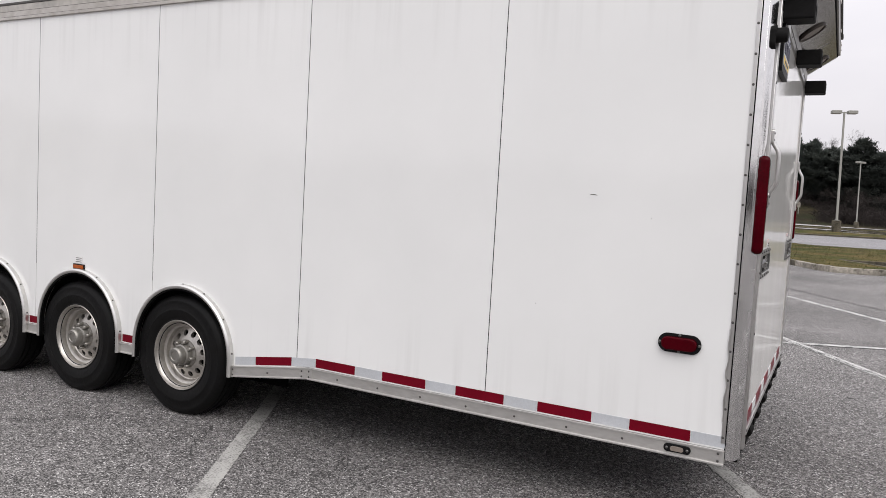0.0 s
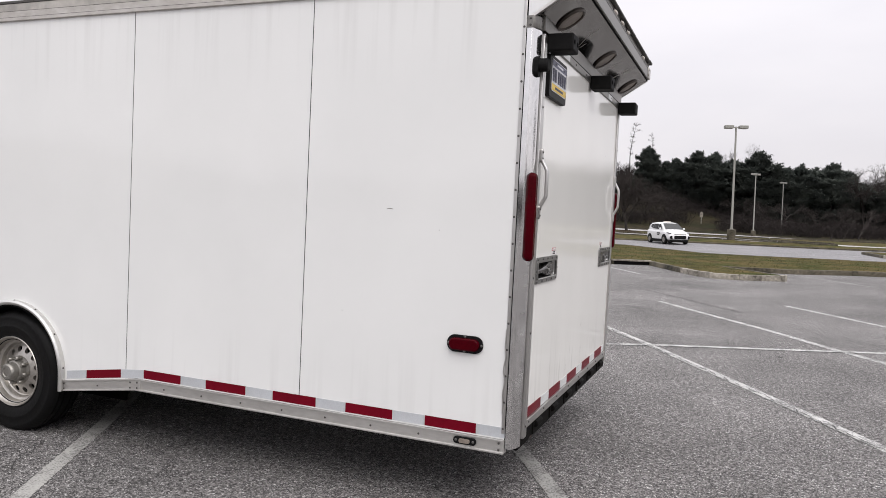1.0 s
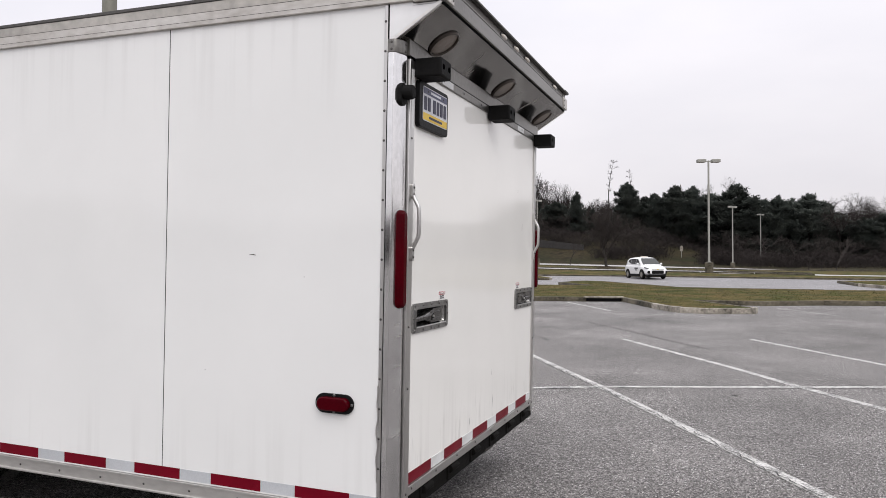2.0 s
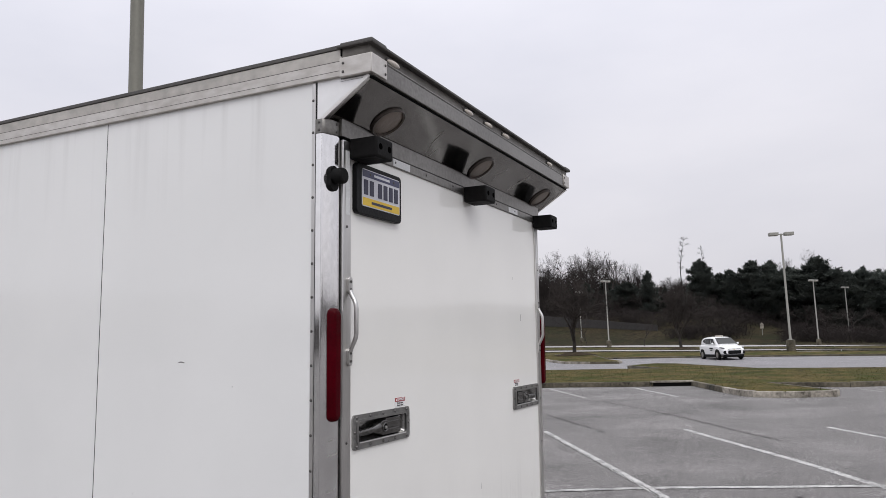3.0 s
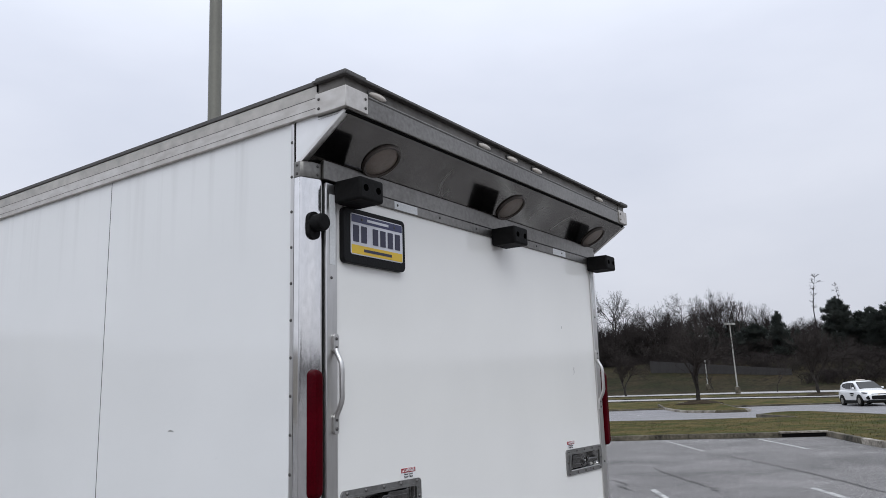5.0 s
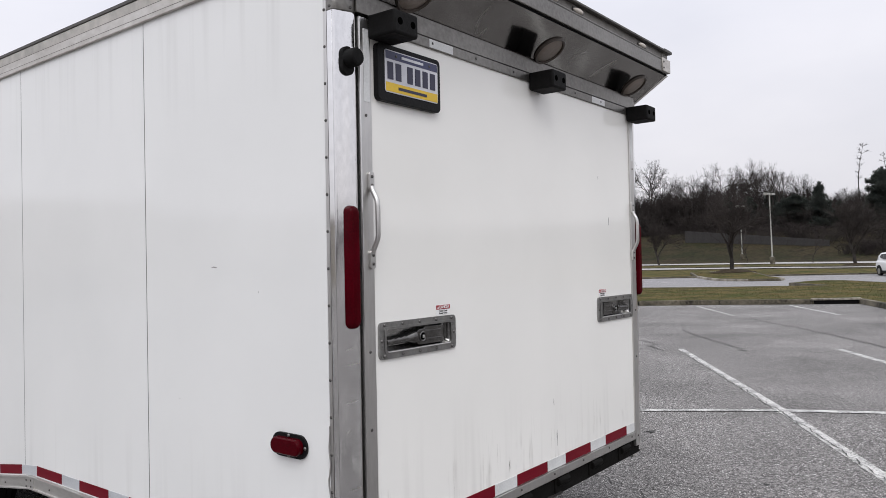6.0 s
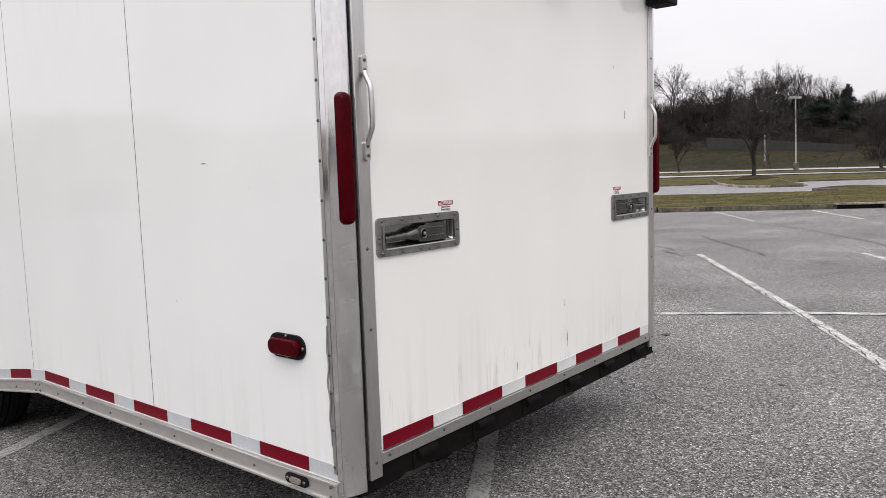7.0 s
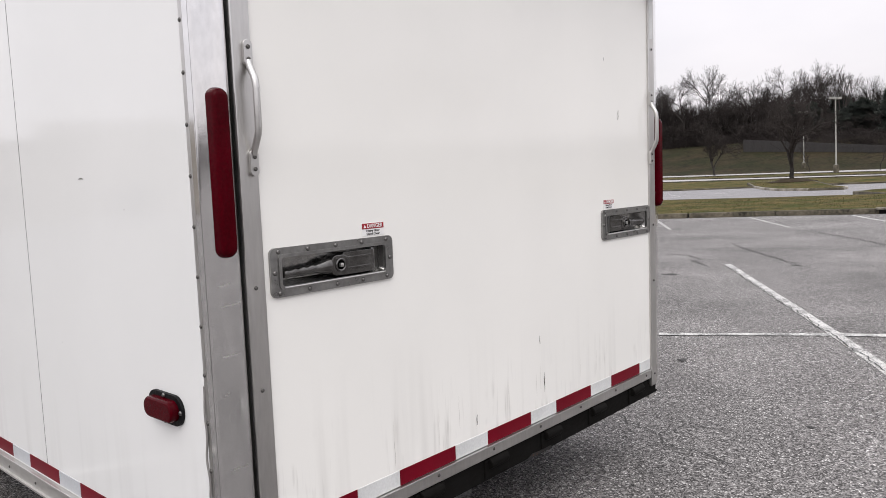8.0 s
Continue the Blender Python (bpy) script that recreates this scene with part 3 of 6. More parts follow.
def strip(points, width, lift=0.004, jitter=0.0, n=12):
    """A narrow sheet that follows points over the ground."""
    bm = bmesh.new()
    rows = []
    pts = []
    for (ax, ay), (bx, by) in zip(points, points[1:]):
        pts += [(ax + (bx - ax) * i / n, ay + (by - ay) * i / n) for i in range(n)]
    pts.append(points[-1])
    for i, (x, y) in enumerate(pts):
        a, b = pts[max(0, i - 1)], pts[min(len(pts) - 1, i + 1)]
        d = Vector((b[0] - a[0], b[1] - a[1])).normalized()
        w = width * 0.5 * (1 + jitter * (random.random() - 0.5))
        o = (random.random() - 0.5) * jitter * width
        rows.append([bm.verts.new((x - d.y * (s * w + o), y + d.x * (s * w + o), ground_z(x, y) + lift)) for s in (-1, 1)])
    for p, q in zip(rows, rows[1:]):
        bm.faces.new((p[0], p[1], q[1], q[0]))
    bmesh.ops.recalc_face_normals(bm, faces=bm.faces[:])
    for f in bm.faces:
        if f.normal.z < 0:
            f.normal_flip()
    return bm


def parking_line(points, width=0.105, material=M_LINE, lift=0.004, jitter=0.07):
    ob = part("parking_line", strip(points, width, lift, jitter, 60), material)
    return tagged(ob, "worn white painted line on grey asphalt", "road marking", "parking lines", "structure")


parking_line([(-3.11, 14.32), (-0.33, 9.54), (0.86, 7.39), (1.92, 5.43), (2.62, 4.1)])
parking_line([(-0.76, 15.02), (1.17, 11.73), (1.88, 10.37), (2.62, 9.13), (4.9, 5.0)])
parking_line([(1.53, 15.77), (3.26, 12.67), (7.2, 5.6)])
parking_line([(4.1, 16.7), (6.6, 12.2)])
parking_line([(-9.0, 5.9), (-3.0, 8.30), (-1.5, 8.95), (-0.33, 9.52), (1.15, 10.03), (2.89, 10.66), (9.0, 12.9)], 0.11, lift=0.007)
parking_line([(-2.2, 1.74), (-2.67, 2.52), (-3.01, 3.11), (-3.47, 3.92), (-5.9, 7.9), (-8.6, 12.4)], 0.105, M_LINE_OLD)
parking_line([(-0.05, 3.72), (-0.435, 4.38), (-0.90, 5.13), (-3.0, 8.55), (-5.7, 13.0)], 0.105, M_LINE_OLD)
parking_line([(-7.03, 26.4), (-4.53, 22.13)], 0.10, M_LINE_OLD)
parking_line([(-4.22, 26.8), (-2.1, 22.75)], 0.10)
parking_line([(2.5, 25.6), (3.9, 22.6)], 0.07, M_LINE_OLD)
parking_line([(-9.9, 25.8), (-7.4, 21.5)], 0.10, M_LINE_OLD)
parking_line([(-24.6, 57.6), (-19.9, 50.0)], 0.12)
parking_line([(-21.4, 57.6), (-17.2, 51.6)], 0.12)

def wander(points, amount):
    """Breaks a line into short crooked steps."""
    out = []
    for (ax, ay), (bx, by) in zip(points, points[1:]):
        n = max(3, round(math.hypot(bx - ax, by - ay) / 0.07))
        out += [(ax + (bx - ax) * i / n + random.gauss(0, amount) * (i > 0), ay + (by - ay) * i / n + random.gauss(0, amount) * (i > 0)) for i in range(n)]
    return out + [points[-1]]


for pts, w in (([(-4.35, 17.8), (-3.8, 16.9), (-3.1, 15.9), (-2.6, 15.2), (-2.14, 14.55)], 0.022),
               ([(-3.8, 21.2), (-3.41, 20.5), (-2.2, 18.8), (-1.08, 17.05), (0.24, 14.75), (0.85, 13.8)], 0.024),
               ([(0.85, 13.8), (1.59, 12.59), (2.18, 11.5), (2.55, 10.75), (2.86, 10.15)], 0.012),
               ([(-4.75, 15.6), (-4.31, 15.45), (-4.05, 15.2), (-3.73, 14.86), (-3.85, 14.6), (-3.55, 14.3), (-3.27, 13.94)], 0.024),
               ([(-0.98, 6.60), (-0.83, 6.52), (-0.62, 6.41), (-0.45, 6.34), (-0.34, 6.19), (-0.26, 6.17), (-0.14, 6.19), (0.04, 6.10)], 0.012),
               ([(-0.45, 6.34), (-0.40, 6.50), (-0.28, 6.62)], 0.008),
               ([(-3.16, 2.95), (-3.24, 3.02), (-3.36, 3.16), (-3.40, 3.30), (-3.50, 3.42)], 0.012),
               ([(-2.30, 3.10), (-2.34, 3.22), (-2.39, 3.34), (-2.48, 3.47)], 0.010),
               ([(-2.34, 3.22), (-2.22, 3.30), (-2.15, 3.44)], 0.008),
               ([(-4.75, 2.72), (-4.47, 2.86), (-4.36, 3.02), (-4.15, 3.2)], 0.010),
               ([(-2.95, 13.95), (-0.345, 9.50), (0.84, 7.372), (1.90, 5.405), (2.5, 4.24)], 0.012)):
    tagged(part("crack", strip(wander(pts, 0.014), w * (0.7 if w < 0.02 else 1.0), 0.009, 1.2, 2), M_CRACK), "dark ragged crack in the asphalt", "crack", "cracks", "structure")
for x, y, r in ((-1.07, 8.05, 0.06), (-0.55, 9.40, 0.05), (0.2, 6.9, 0.028), (1.16, 9.47, 0.045), (-3.42, 12.88, 0.13), (-2.1, 14.4, 0.10)):
    bm = bmesh.new()
    ring = [bm.verts.new((x + r * (0.35 + 0.9 * random.random()) * math.cos(a / 14 * 6.283), y + 0.8 * r * (0.35 + 0.9 * random.random()) * math.sin(a / 14 * 6.283), 0.006)) for a in range(14)]
    bm.faces.new(ring)
    tagged(part("tar_spot", bm, M_CRACK), "small dark tar spot on asphalt", "stain", kind="structure")

# low kerbs between the far lanes and the grass, painted dark to stand for shade
for row in (53, 66, 74, 100, 106):
    bm = bmesh.new()
    for k in range(26):
        x0, x1 = -64 + k * 4.2, -64 + k * 4.2 + 4.17
        if row in (66, 74) and x1 > 9:
            continue
        q = [(x0, slant(x0, row)), (x1, slant(x1, row)), (x1, slant(x1, row) + 0.18), (x0, slant(x0, row) + 0.18)]
        lo = [bm.verts.new((x, y, ground_z(x, y) - 0.1)) for x, y in q]
        hi = [bm.verts.new((x, y, ground_z(x, y) + 0.11)) for x, y in q]
        bm.faces.new(hi)
        for e0 in range(4):
            bm.faces.new((lo[e0], lo[(e0 + 1) % 4], hi[(e0 + 1) % 4], hi[e0]))
    bmesh.ops.recalc_face_normals(bm, faces=bm.faces[:])
    tagged(part("kerb", bm, M_KERB_MOSS_SHADE, smooth=False), "low concrete kerb along a far lane, its shade put into the colour", "kerb", kind="structure")

# raised grass islands: an outline on the ground, with a concrete kerb round it
ISLANDS = {
    "front": [(-60, 20), (-25, 24.2), (-9.05, 26.45), (-6.45, 27.0), (-3.7, 27.3), (-2.4, 27.65), (-1.1, 24.4), (-0.55, 23.15), (-0.15, 22.6), (0.65, 22.35), (1.83, 22.83), (1.9, 23.15),
              (0.15, 26.65), (2.27, 26.6), (4.04, 27.5), (6.0, 27.75), (14, 29), (45, 33), (45, 36.4), (14, 36.7), (7.64, 36.8), (5.1, 36.95), (1.6, 37.45), (-0.95, 38.3), (-2.5, 41.0), (-4.25, 43.6),
              (-6.0, 46.8), (-7.0, 47.4), (-7.9, 46.2), (-8.2, 44.0), (-5.5, 39.7), (-7.3, 39.7), (-10.3, 39.3), (-14.8, 40), (-25, 41), (-60, 44)],
    "tree": [(-21.6, 67.0), (-19.1, 61.2), (-15.3, 54.9), (-12.8, 52.9), (-10.7, 52.7), (-10.9, 54.6), (-12.8, 58.6), (-16.0, 65.8), (-18.4, 69.6), (-20.9, 70.0)],
    "right": [(7.4, 51.8), (7.7, 46.0), (8.6, 42.0), (20, 41.0), (45, 42), (45, 51), (20, 52.2)],
}


def inset(poly, d):
    out = []
    for i, p in enumerate(poly):
        a, b = Vector(poly[i - 1]), Vector(poly[(i + 1) % len(poly)])
        p = Vector(p)
        d1, d2 = (p - a).normalized(), (b - p).normalized()
        n = Vector((-(d1 + d2).y, (d1 + d2).x))
        n = n.normalized() if n.length > 0.3 else Vector((-d1.y, d1.x))
        out.append((p + n * d * min(1.6, 1 / max(0.5, n.dot(Vector((-d1.y, d1.x)))))).to_tuple())
    return out


for name, poly in ISLANDS.items():
    kerb_h = 0.17
    isl = thing("grass_island", "raised island of patchy winter grass inside a concrete kerb", "traffic island", kind="structure")
    inner = inset(poly, 0.16)
    lawn = bmesh.new()
    edge = [Vector((x, y, 0)) for x, y in inset(poly, 0.13)]
    vs = [lawn.verts.new((v.x, v.y, ground_z(v.x, v.y) + kerb_h - 0.02)) for v in edge]
    for tri in tessellate_polygon([edge]):
        lawn.faces.new([vs[k] for k in tri])
    for f in lawn.faces:
        f.normal_update()
        if f.normal.z < 0:
            f.normal_flip()
    part("lawn", lawn, M_GRASS, isl, smooth=False)
    # kerb stones, each its own cast length with an open joint
    n = len(poly)
    for i in range(n):
        a, b, ia, ib = (Vector(q) for q in (poly[i], poly[(i + 1) % n], inner[i], inner[(i + 1) % n]))
        if (a - b).length > 12 and name == "front" and min(a.x, b.x) < -20:
            count = 4
        else:
            count = max(1, round((a - b).length / 3.2))
        for k in range(count):
            f0, f1 = k / count + 0.004, (k + 1) / count - 0.004
            q = [a.lerp(b, f0), a.lerp(b, f1), ia.lerp(ib, f1), ia.lerp(ib, f0)]
            bm = bmesh.new()
            lo = [bm.verts.new((v.x, v.y, ground_z(v.x, v.y) - 0.05)) for v in q]
            drop = 0.018 * random.random()
            hi = [bm.verts.new((v.x, v.y, ground_z(v.x, v.y) + kerb_h - drop)) for v in q]
            bm.faces.new(hi)
            for e0 in range(4):
                bm.faces.new((lo[e0], lo[(e0 + 1) % 4], hi[(e0 + 1) % 4], hi[e0]))
            bmesh.ops.recalc_face_normals(bm, faces=bm.faces[:])
            tops = [ed for ed in bm.edges if all(v in hi for v in ed.verts)]
            bmesh.ops.bevel(bm, geom=tops, offset=0.025, segments=2, profile=0.5, affect="EDGES", clamp_overlap=True)
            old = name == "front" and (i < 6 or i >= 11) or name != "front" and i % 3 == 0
            part("kerb_stone", bm, M_KERB_MOSS_SHADE if old else M_KERB, isl, "dark mossy kerb stone" if old else "")
    # blades
    lim = {"front": (-14, 12, 22, 48), "tree": (-21, -10.5, 53, 70), "right": (7.4, 16, 41, 53)}[name]
    bm = bmesh.new()
    tri = [f for f in (tuple(p) for p in inner)]

    def inside(px, py):
        hit = False
        for (ax, ay), (bx, by) in zip(tri, tri[1:] + tri[:1]):
            if (ay > py) != (by > py) and px < (bx - ax) * (py - ay) / (by - ay) + ax:
                hit = not hit
        return hit
    want = {"front": 22000, "tree": 3000, "right": 3000}[name]
    for _ in range(want):
        px, py = random.uniform(lim[0], lim[1]), random.uniform(lim[2], lim[3])
        if not inside(px, py):
            continue
        h = random.uniform(0.036, 0.056) * (1.4 if random.random() < 0.05 else 1)
        a = random.uniform(0, 6.283)
        w = random.uniform(0.006, 0.016)
        z = ground_z(px, py) + kerb_h - 0.03
        lean = random.uniform(-0.04, 0.04)
        bm.faces.new([bm.verts.new(c) for c in ((px - w * math.cos(a), py - w * math.sin(a), z), (px + w * math.cos(a), py + w * math.sin(a), z), (px + lean, py + lean, z + h))])
    part("grass_tufts", bm, M_BLADE, isl, smooth=False)["kind"] = "stuff"

# storm drain mouth in the kerb
drain = thing("storm_drain", "dark storm drain mouth set in the concrete kerb", "drain", (-3.03, 27.50, 0), (0, 0, 15))
part("opening", box(-0.62, 0.62, -0.06, 0.02, 0.015, 0.125, 0.01), M_GAP, drain)
part("lintel", box(-0.70, 0.70, -0.09, 0.14, 0.125, 0.185, 0.015), M_KERB, drain)


# ---------------------------------------------------------------- the trailer
PITCH = 1.2
trailer = thing("enclosed_trailer", "long white enclosed cargo trailer with bare aluminium trim, standing on asphalt", "trailer", (-0.305, 3.5, 0), (0, PITCH, 0))
WID = 2.605
FRONT = -8.6
WHEELS = (-3.585, -4.655, -5.725)
HUB_W = 0.31
# the wheel arches sit a little behind and above the hubs
ARCHES = tuple(w + 0.042 for w in WHEELS)
ARCH_W, ARCH_R = HUB_W + 0.040, 0.454


def rail_low(u):
    return 0.338 - 0.086 * min(1, max(0, (-2.474 - u) / 0.595))


def roof_w(u):
    return 2.692 + 0.004 * u


def side_outline(u0, u1, gap=0.0026):
    """A side sheet between two seams, cut out round the wheels."""
    a, b = u0 + gap, u1 - gap
    cuts = sorted({a, b} | {u for u in (-2.474, -3.069) if a < u < b} | {w + ARCH_R * math.cos(k / 24 * math.pi) for w in ARCHES for k in range(25) if a < w + ARCH_R * math.cos(k / 24 * math.pi) < b}
                  | {w + s * (ARCH_R + 0.0001) for w in ARCHES for s in (-1, 1) if a < w + s * (ARCH_R + 0.0001) < b})
    low = []
    for u in cuts:
        h = rail_low(u) + 0.072
        for w in ARCHES:
            if abs(u - w) <= ARCH_R:
                h = max(h, ARCH_W + math.sqrt(max(0, ARCH_R ** 2 - (u - w) ** 2)))
        low.append((u, h))
    return low + [(b, roof_w(b)), (a, roof_w(a))]


SEAMS = [-0.0655, -1.287, -2.566, -3.855, -5.142, -6.43, -7.71, FRONT]
for u1, u0 in zip(SEAMS, SEAMS[1:]):
    part("side_sheet", prism(side_outline(u0, u1), 0.0, 0.02), M_SIDE, trailer, smooth=False)
part("side_backing", prism([(FRONT, 0.95), (-0.08, 0.95), (-0.08, 2.68), (FRONT, 2.76)], 0.022, 0.05), M_GAP, trailer, "dark backing behind the seams", smooth=False)
for u_ in SEAMS[1:-1]:
    lo = 0.42 if u_ > -3.0 else 0.80
    part("seam_sealant", box(u_ - 0.0025, u_ + 0.0025, 0.0005, 0.019, lo, 2.69), M_SEAM, trailer)
part("far_side_sheet", prism([(FRONT, 0.36), (-0.06, 0.36), (-0.06, 2.68), (FRONT, 2.76)], WID - 0.03, WID), M_SIDE, trailer, smooth=False)
part("front_wall", box(FRONT, FRONT + 0.04, 0.02, WID - 0.03, 0.36, 2.75), M_WHITE, trailer)
part("roof_sheet", prism([(FRONT, 2.80), (0.10, 2.755), (0.10, 2.785), (-0.6, 2.80), (FRONT, 2.875)], 0.05, WID - 0.05), M_ROOFTOP, trailer, smooth=False)
part("floor_pan", box(-2.4, -0.09, 0.09, WID - 0.09, 0.40, 0.50), M_FRAME, trailer, "black steel underside")
part("floor_pan", box(FRONT + 0.05, -2.42, 0.55, WID - 0.55, 0.36, 0.50), M_FRAME, trailer, "black steel underside")
for v in (0.7, WID - 0.8):
    part("chassis_beam", box(FRONT + 0.1, -0.2, v, v + 0.1, 0.22, 0.38, 0.01), M_FRAME, trailer)
part("far_rail", box(FRONT, -0.06, WID - 0.05, WID, 0.30, 0.37), M_RAIL, trailer)
for k in range(14):
    part("crossmember", box(-0.45 - k * 0.6, -0.40 - k * 0.6, 0.56, WID - 0.12, 0.24, 0.41), M_FRAME, trailer)
part("wheel_well", box(-6.45, -3.0, 0.44, 0.46, 0.10, 0.95), M_FRAME, trailer, "black inner wall of the wheel well")
part("wheel_well_roof", box(-6.45, -3.0, 0.055, 0.46, 0.92, 0.95), M_FRAME, trailer)

# lower rail: tail length, sloped length, and the stubs between the wheels
rail_bits = [[(-0.064, -2.471)], [(-2.477, -3.078)], [(-4.010, -4.150)], [(-5.080, -5.220)], [(-6.235, FRONT)]]
for ((b, a),) in rail_bits:
    lo = [(a, rail_low(a)), (b, rail_low(b))]
    part("lower_rail", prism(lo + [(b, rail_low(b) + 0.070), (a, rail_low(a) + 0.070)], -0.014, 0.03, bevel=0.003), M_RAIL, trailer, "bare aluminium rail")
    for edge in (0.0, 0.064):
        q = [(a, rail_low(a) + edge), (b, rail_low(b) + edge), (b, rail_low(b) + edge + 0.010), (a, rail_low(a) + edge + 0.010)]
        part("rail_bead", prism(q, -0.022, -0.012, bevel=0.002), M_RAIL, trailer)
part("joint_plate", prism([(-2.43, 0.345), (-2.43, 0.411), (-2.53, 0.408), (-2.53, 0.338)], -0.019, -0.012, bevel=0.002), M_RAIL, trailer)

# reflective tape along the side and between the wheels
tape = [(-3.065, -2.896, 0), (-2.893, -2.606, 1), (-2.603, -2.421, 0)]
u = -2.418
while u < -0.4:
    tape.append((u, u + 0.2865, 1))
    tape.append((u + 0.2895, min(u + 0.4745, -0.066), 0))
    u += 0.4775
tape += [(-4.143, -4.014, 1), (-5.213, -5.084, 1)]
for a, b, red in tape:
    lo = [(a, rail_low(a) + 0.080), (b, rail_low(b) + 0.080)]
    q = lo + [(b, lo[1][1] + 0.053), (a, lo[0][1] + 0.053)]
    part("tape_strip", prism(q, -0.0022, 0.0), M_TAPE_R if red else M_TAPE_W, trailer, "red reflective tape" if red else "silver reflective tape", smooth=False)

# screws: a low domed head, shared by all
screw_bm = lathe([(0.0001, -0.0044), (0.0042, -0.0040), (0.0068, -0.0018), (0.0075, 0.0)], "y", 10)
SCREW = mesh_of("screw", screw_bm, M_SCREW)
screw_bm = lathe([(0.0001, -0.0036), (0.0034, -0.0033), (0.0056, -0.0015), (0.0062, 0.0)], "y", 10)
SCREW_DK = mesh_of("screw", screw_bm, M_SCREW_DK)
for i in range(17):
    piece("screw", SCREW_DK, trailer, (-0.077, -0.005, 0.467 + i * 0.134))
for i in range(9):
    uu = -0.25 - i * 0.285
    if uu > -2.44:
        piece("screw", SCREW_DK, trailer, (uu, -0.0145, rail_low(uu) + 0.034))
for uu, dz in ((-2.455, 0.018), (-2.455, 0.052), (-2.51, 0.018), (-2.51, 0.052), (-2.78, 0.034), (-3.07, 0.018), (-3.07, 0.052), (-0.09, 0.02), (-0.09, 0.055)):
    piece("screw", SCREW_DK, trailer, (uu, -0.0195, rail_low(uu) + dz))

# rear corner posts: rounded polished extrusions that wrap the corner
def post_u(v):
    """How far back the bowed rear face of a post lies, at v from the corner."""
    f = (v - 0.002) / 0.075
    return -0.026 + 0.021 * f + 0.014 * f * (1 - f)


def post_outline(mirror):
    arc = [(-0.062, 0.012), (-0.062, -0.003), (-0.059, -0.006)]
    arc += [(-0.034 + 0.008 * math.sin(radians(a)), 0.002 - 0.008 * math.cos(radians(a))) for a in range(0, 76, 15)]
    arc += [(post_u(0.002 + 0.0075 * k), 0.002 + 0.0075 * k) for k in range(1, 11)]
    arc += [(-0.008, 0.0826), (-0.052, 0.0826), (-0.052, 0.03)]
    return [(x, WID - y) for x, y in arc] if mirror else arc


for mirror in (False, True):
    part("corner_post", prism(post_outline(mirror), 0.365, 2.472, "xy"), M_POST, trailer, "polished aluminium corner post")
    y0 = WID - 0.0905 if mirror else 0.0833
    part("gasket", box(-0.055, -0.020, y0, y0 + 0.0072, 0.42, 2.47, 0.003), M_GAP, trailer, "black rubber door gasket")
    y0 = WID + 0.006 if mirror else -0.0078
    part("post_flange", box(-0.0605, -0.0360, y0, y0 + 0.0018, 0.366, 2.469, 0.0006), M_FLANGE, trailer, "bright aluminium flange")
    y0 = WID - 0.018 if mirror else 0.002
    part("corner_gap", box(-0.070, -0.058, y0, y0 + 0.016, 0.37, 2.69), M_GAP, trailer)
    cap = [(-0.064, -0.009), (-0.030, -0.009), (-0.021, 0.000), (-0.006, 0.030), (-0.001, 0.074), (-0.040, 0.074), (-0.064, 0.02)]
    part("post_cap", prism([(x, WID - y) if mirror else (x, y) for x, y in cap], 2.470, 2.530, "xy", bevel=0.002), M_HEADER_SHADED, trailer)
for w in (2.484, 2.516):
    piece("screw", SCREW_DK, trailer, (-0.045, -0.0095, w))
    piece("screw", SCREW_DK, trailer, (-0.0030, 0.056, w), (0, 0, 84))
part("side_trim", box(-0.0835, -0.0665, -0.005, 0.0, 0.44, 2.685, 0.0015), M_ALU, trailer)

part("bent_trim", tube([(-0.0835 + 0.005 * math.sin(k * 1.15) * math.sin(math.pi * k / 18), -0.005 - 0.004 * math.sin(math.pi * k / 18), 0.54 + k * 0.024) for k in range(19)], 0.0032, 8), M_ALU, trailer, "bent edge of the side trim")
HOOD = 0.206
# roof rails along the sides: a grooved extrusion with a dark lip above it
for v0, sgn in ((0.0, 1), (WID, -1)):
    def rail(lo, hi, out, inn, name, material):
        a, b = FRONT, 0.066 if material is M_ROOFRAIL else HOOD - 0.02
        q = [(b, roof_w(b) + lo), (b, roof_w(b) + hi), (a, roof_w(a) + hi), (a, roof_w(a) + lo)]
        y = sorted((v0 - sgn * out, v0 + sgn * inn))
        part(name, prism(q, y[0], y[1], bevel=0.003), material, trailer)
    rail(-0.004, 0.061, 0.016, 0.05, "roof_rail", M_ROOFRAIL)
    rail(0.0575, 0.0605, 0.0168, 0.03, "roof_rail_groove", M_ROOF)
    rail(0.018, 0.0205, 0.0168, 0.03, "roof_rail_groove", M_ROOF)
    rail(0.0612, 0.1105, 0.010, 0.05, "roof_edge", M_ROOFEDGE)
    rail(0.1110, 0.129, 0.014, 0.06, "roof_drip_lip", M_ROOF)

# rear hood: side cheeks, sloped soffit, grooved fascia and lip
for v in (0.0, WID - 0.02):
    part("hood_cheek", prism([(-0.060, 2.528), (-0.050, 2.522), (0.182, 2.674), (0.182, 2.690), (-0.060, 2.690)], v, v + 0.02), M_CHEEK, trailer, "bright triangular cheek under the hood", smooth=False)
    vv = v - 0.006 if v == 0 else v + 0.018
    part("cheek_trim", prism([(-0.050, 2.512), (0.192, 2.672), (0.185, 2.684), (-0.057, 2.524)], vv, vv + 0.030), M_RAIL, trailer)
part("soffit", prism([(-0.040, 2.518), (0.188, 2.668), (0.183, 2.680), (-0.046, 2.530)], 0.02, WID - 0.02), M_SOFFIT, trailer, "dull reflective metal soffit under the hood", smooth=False)
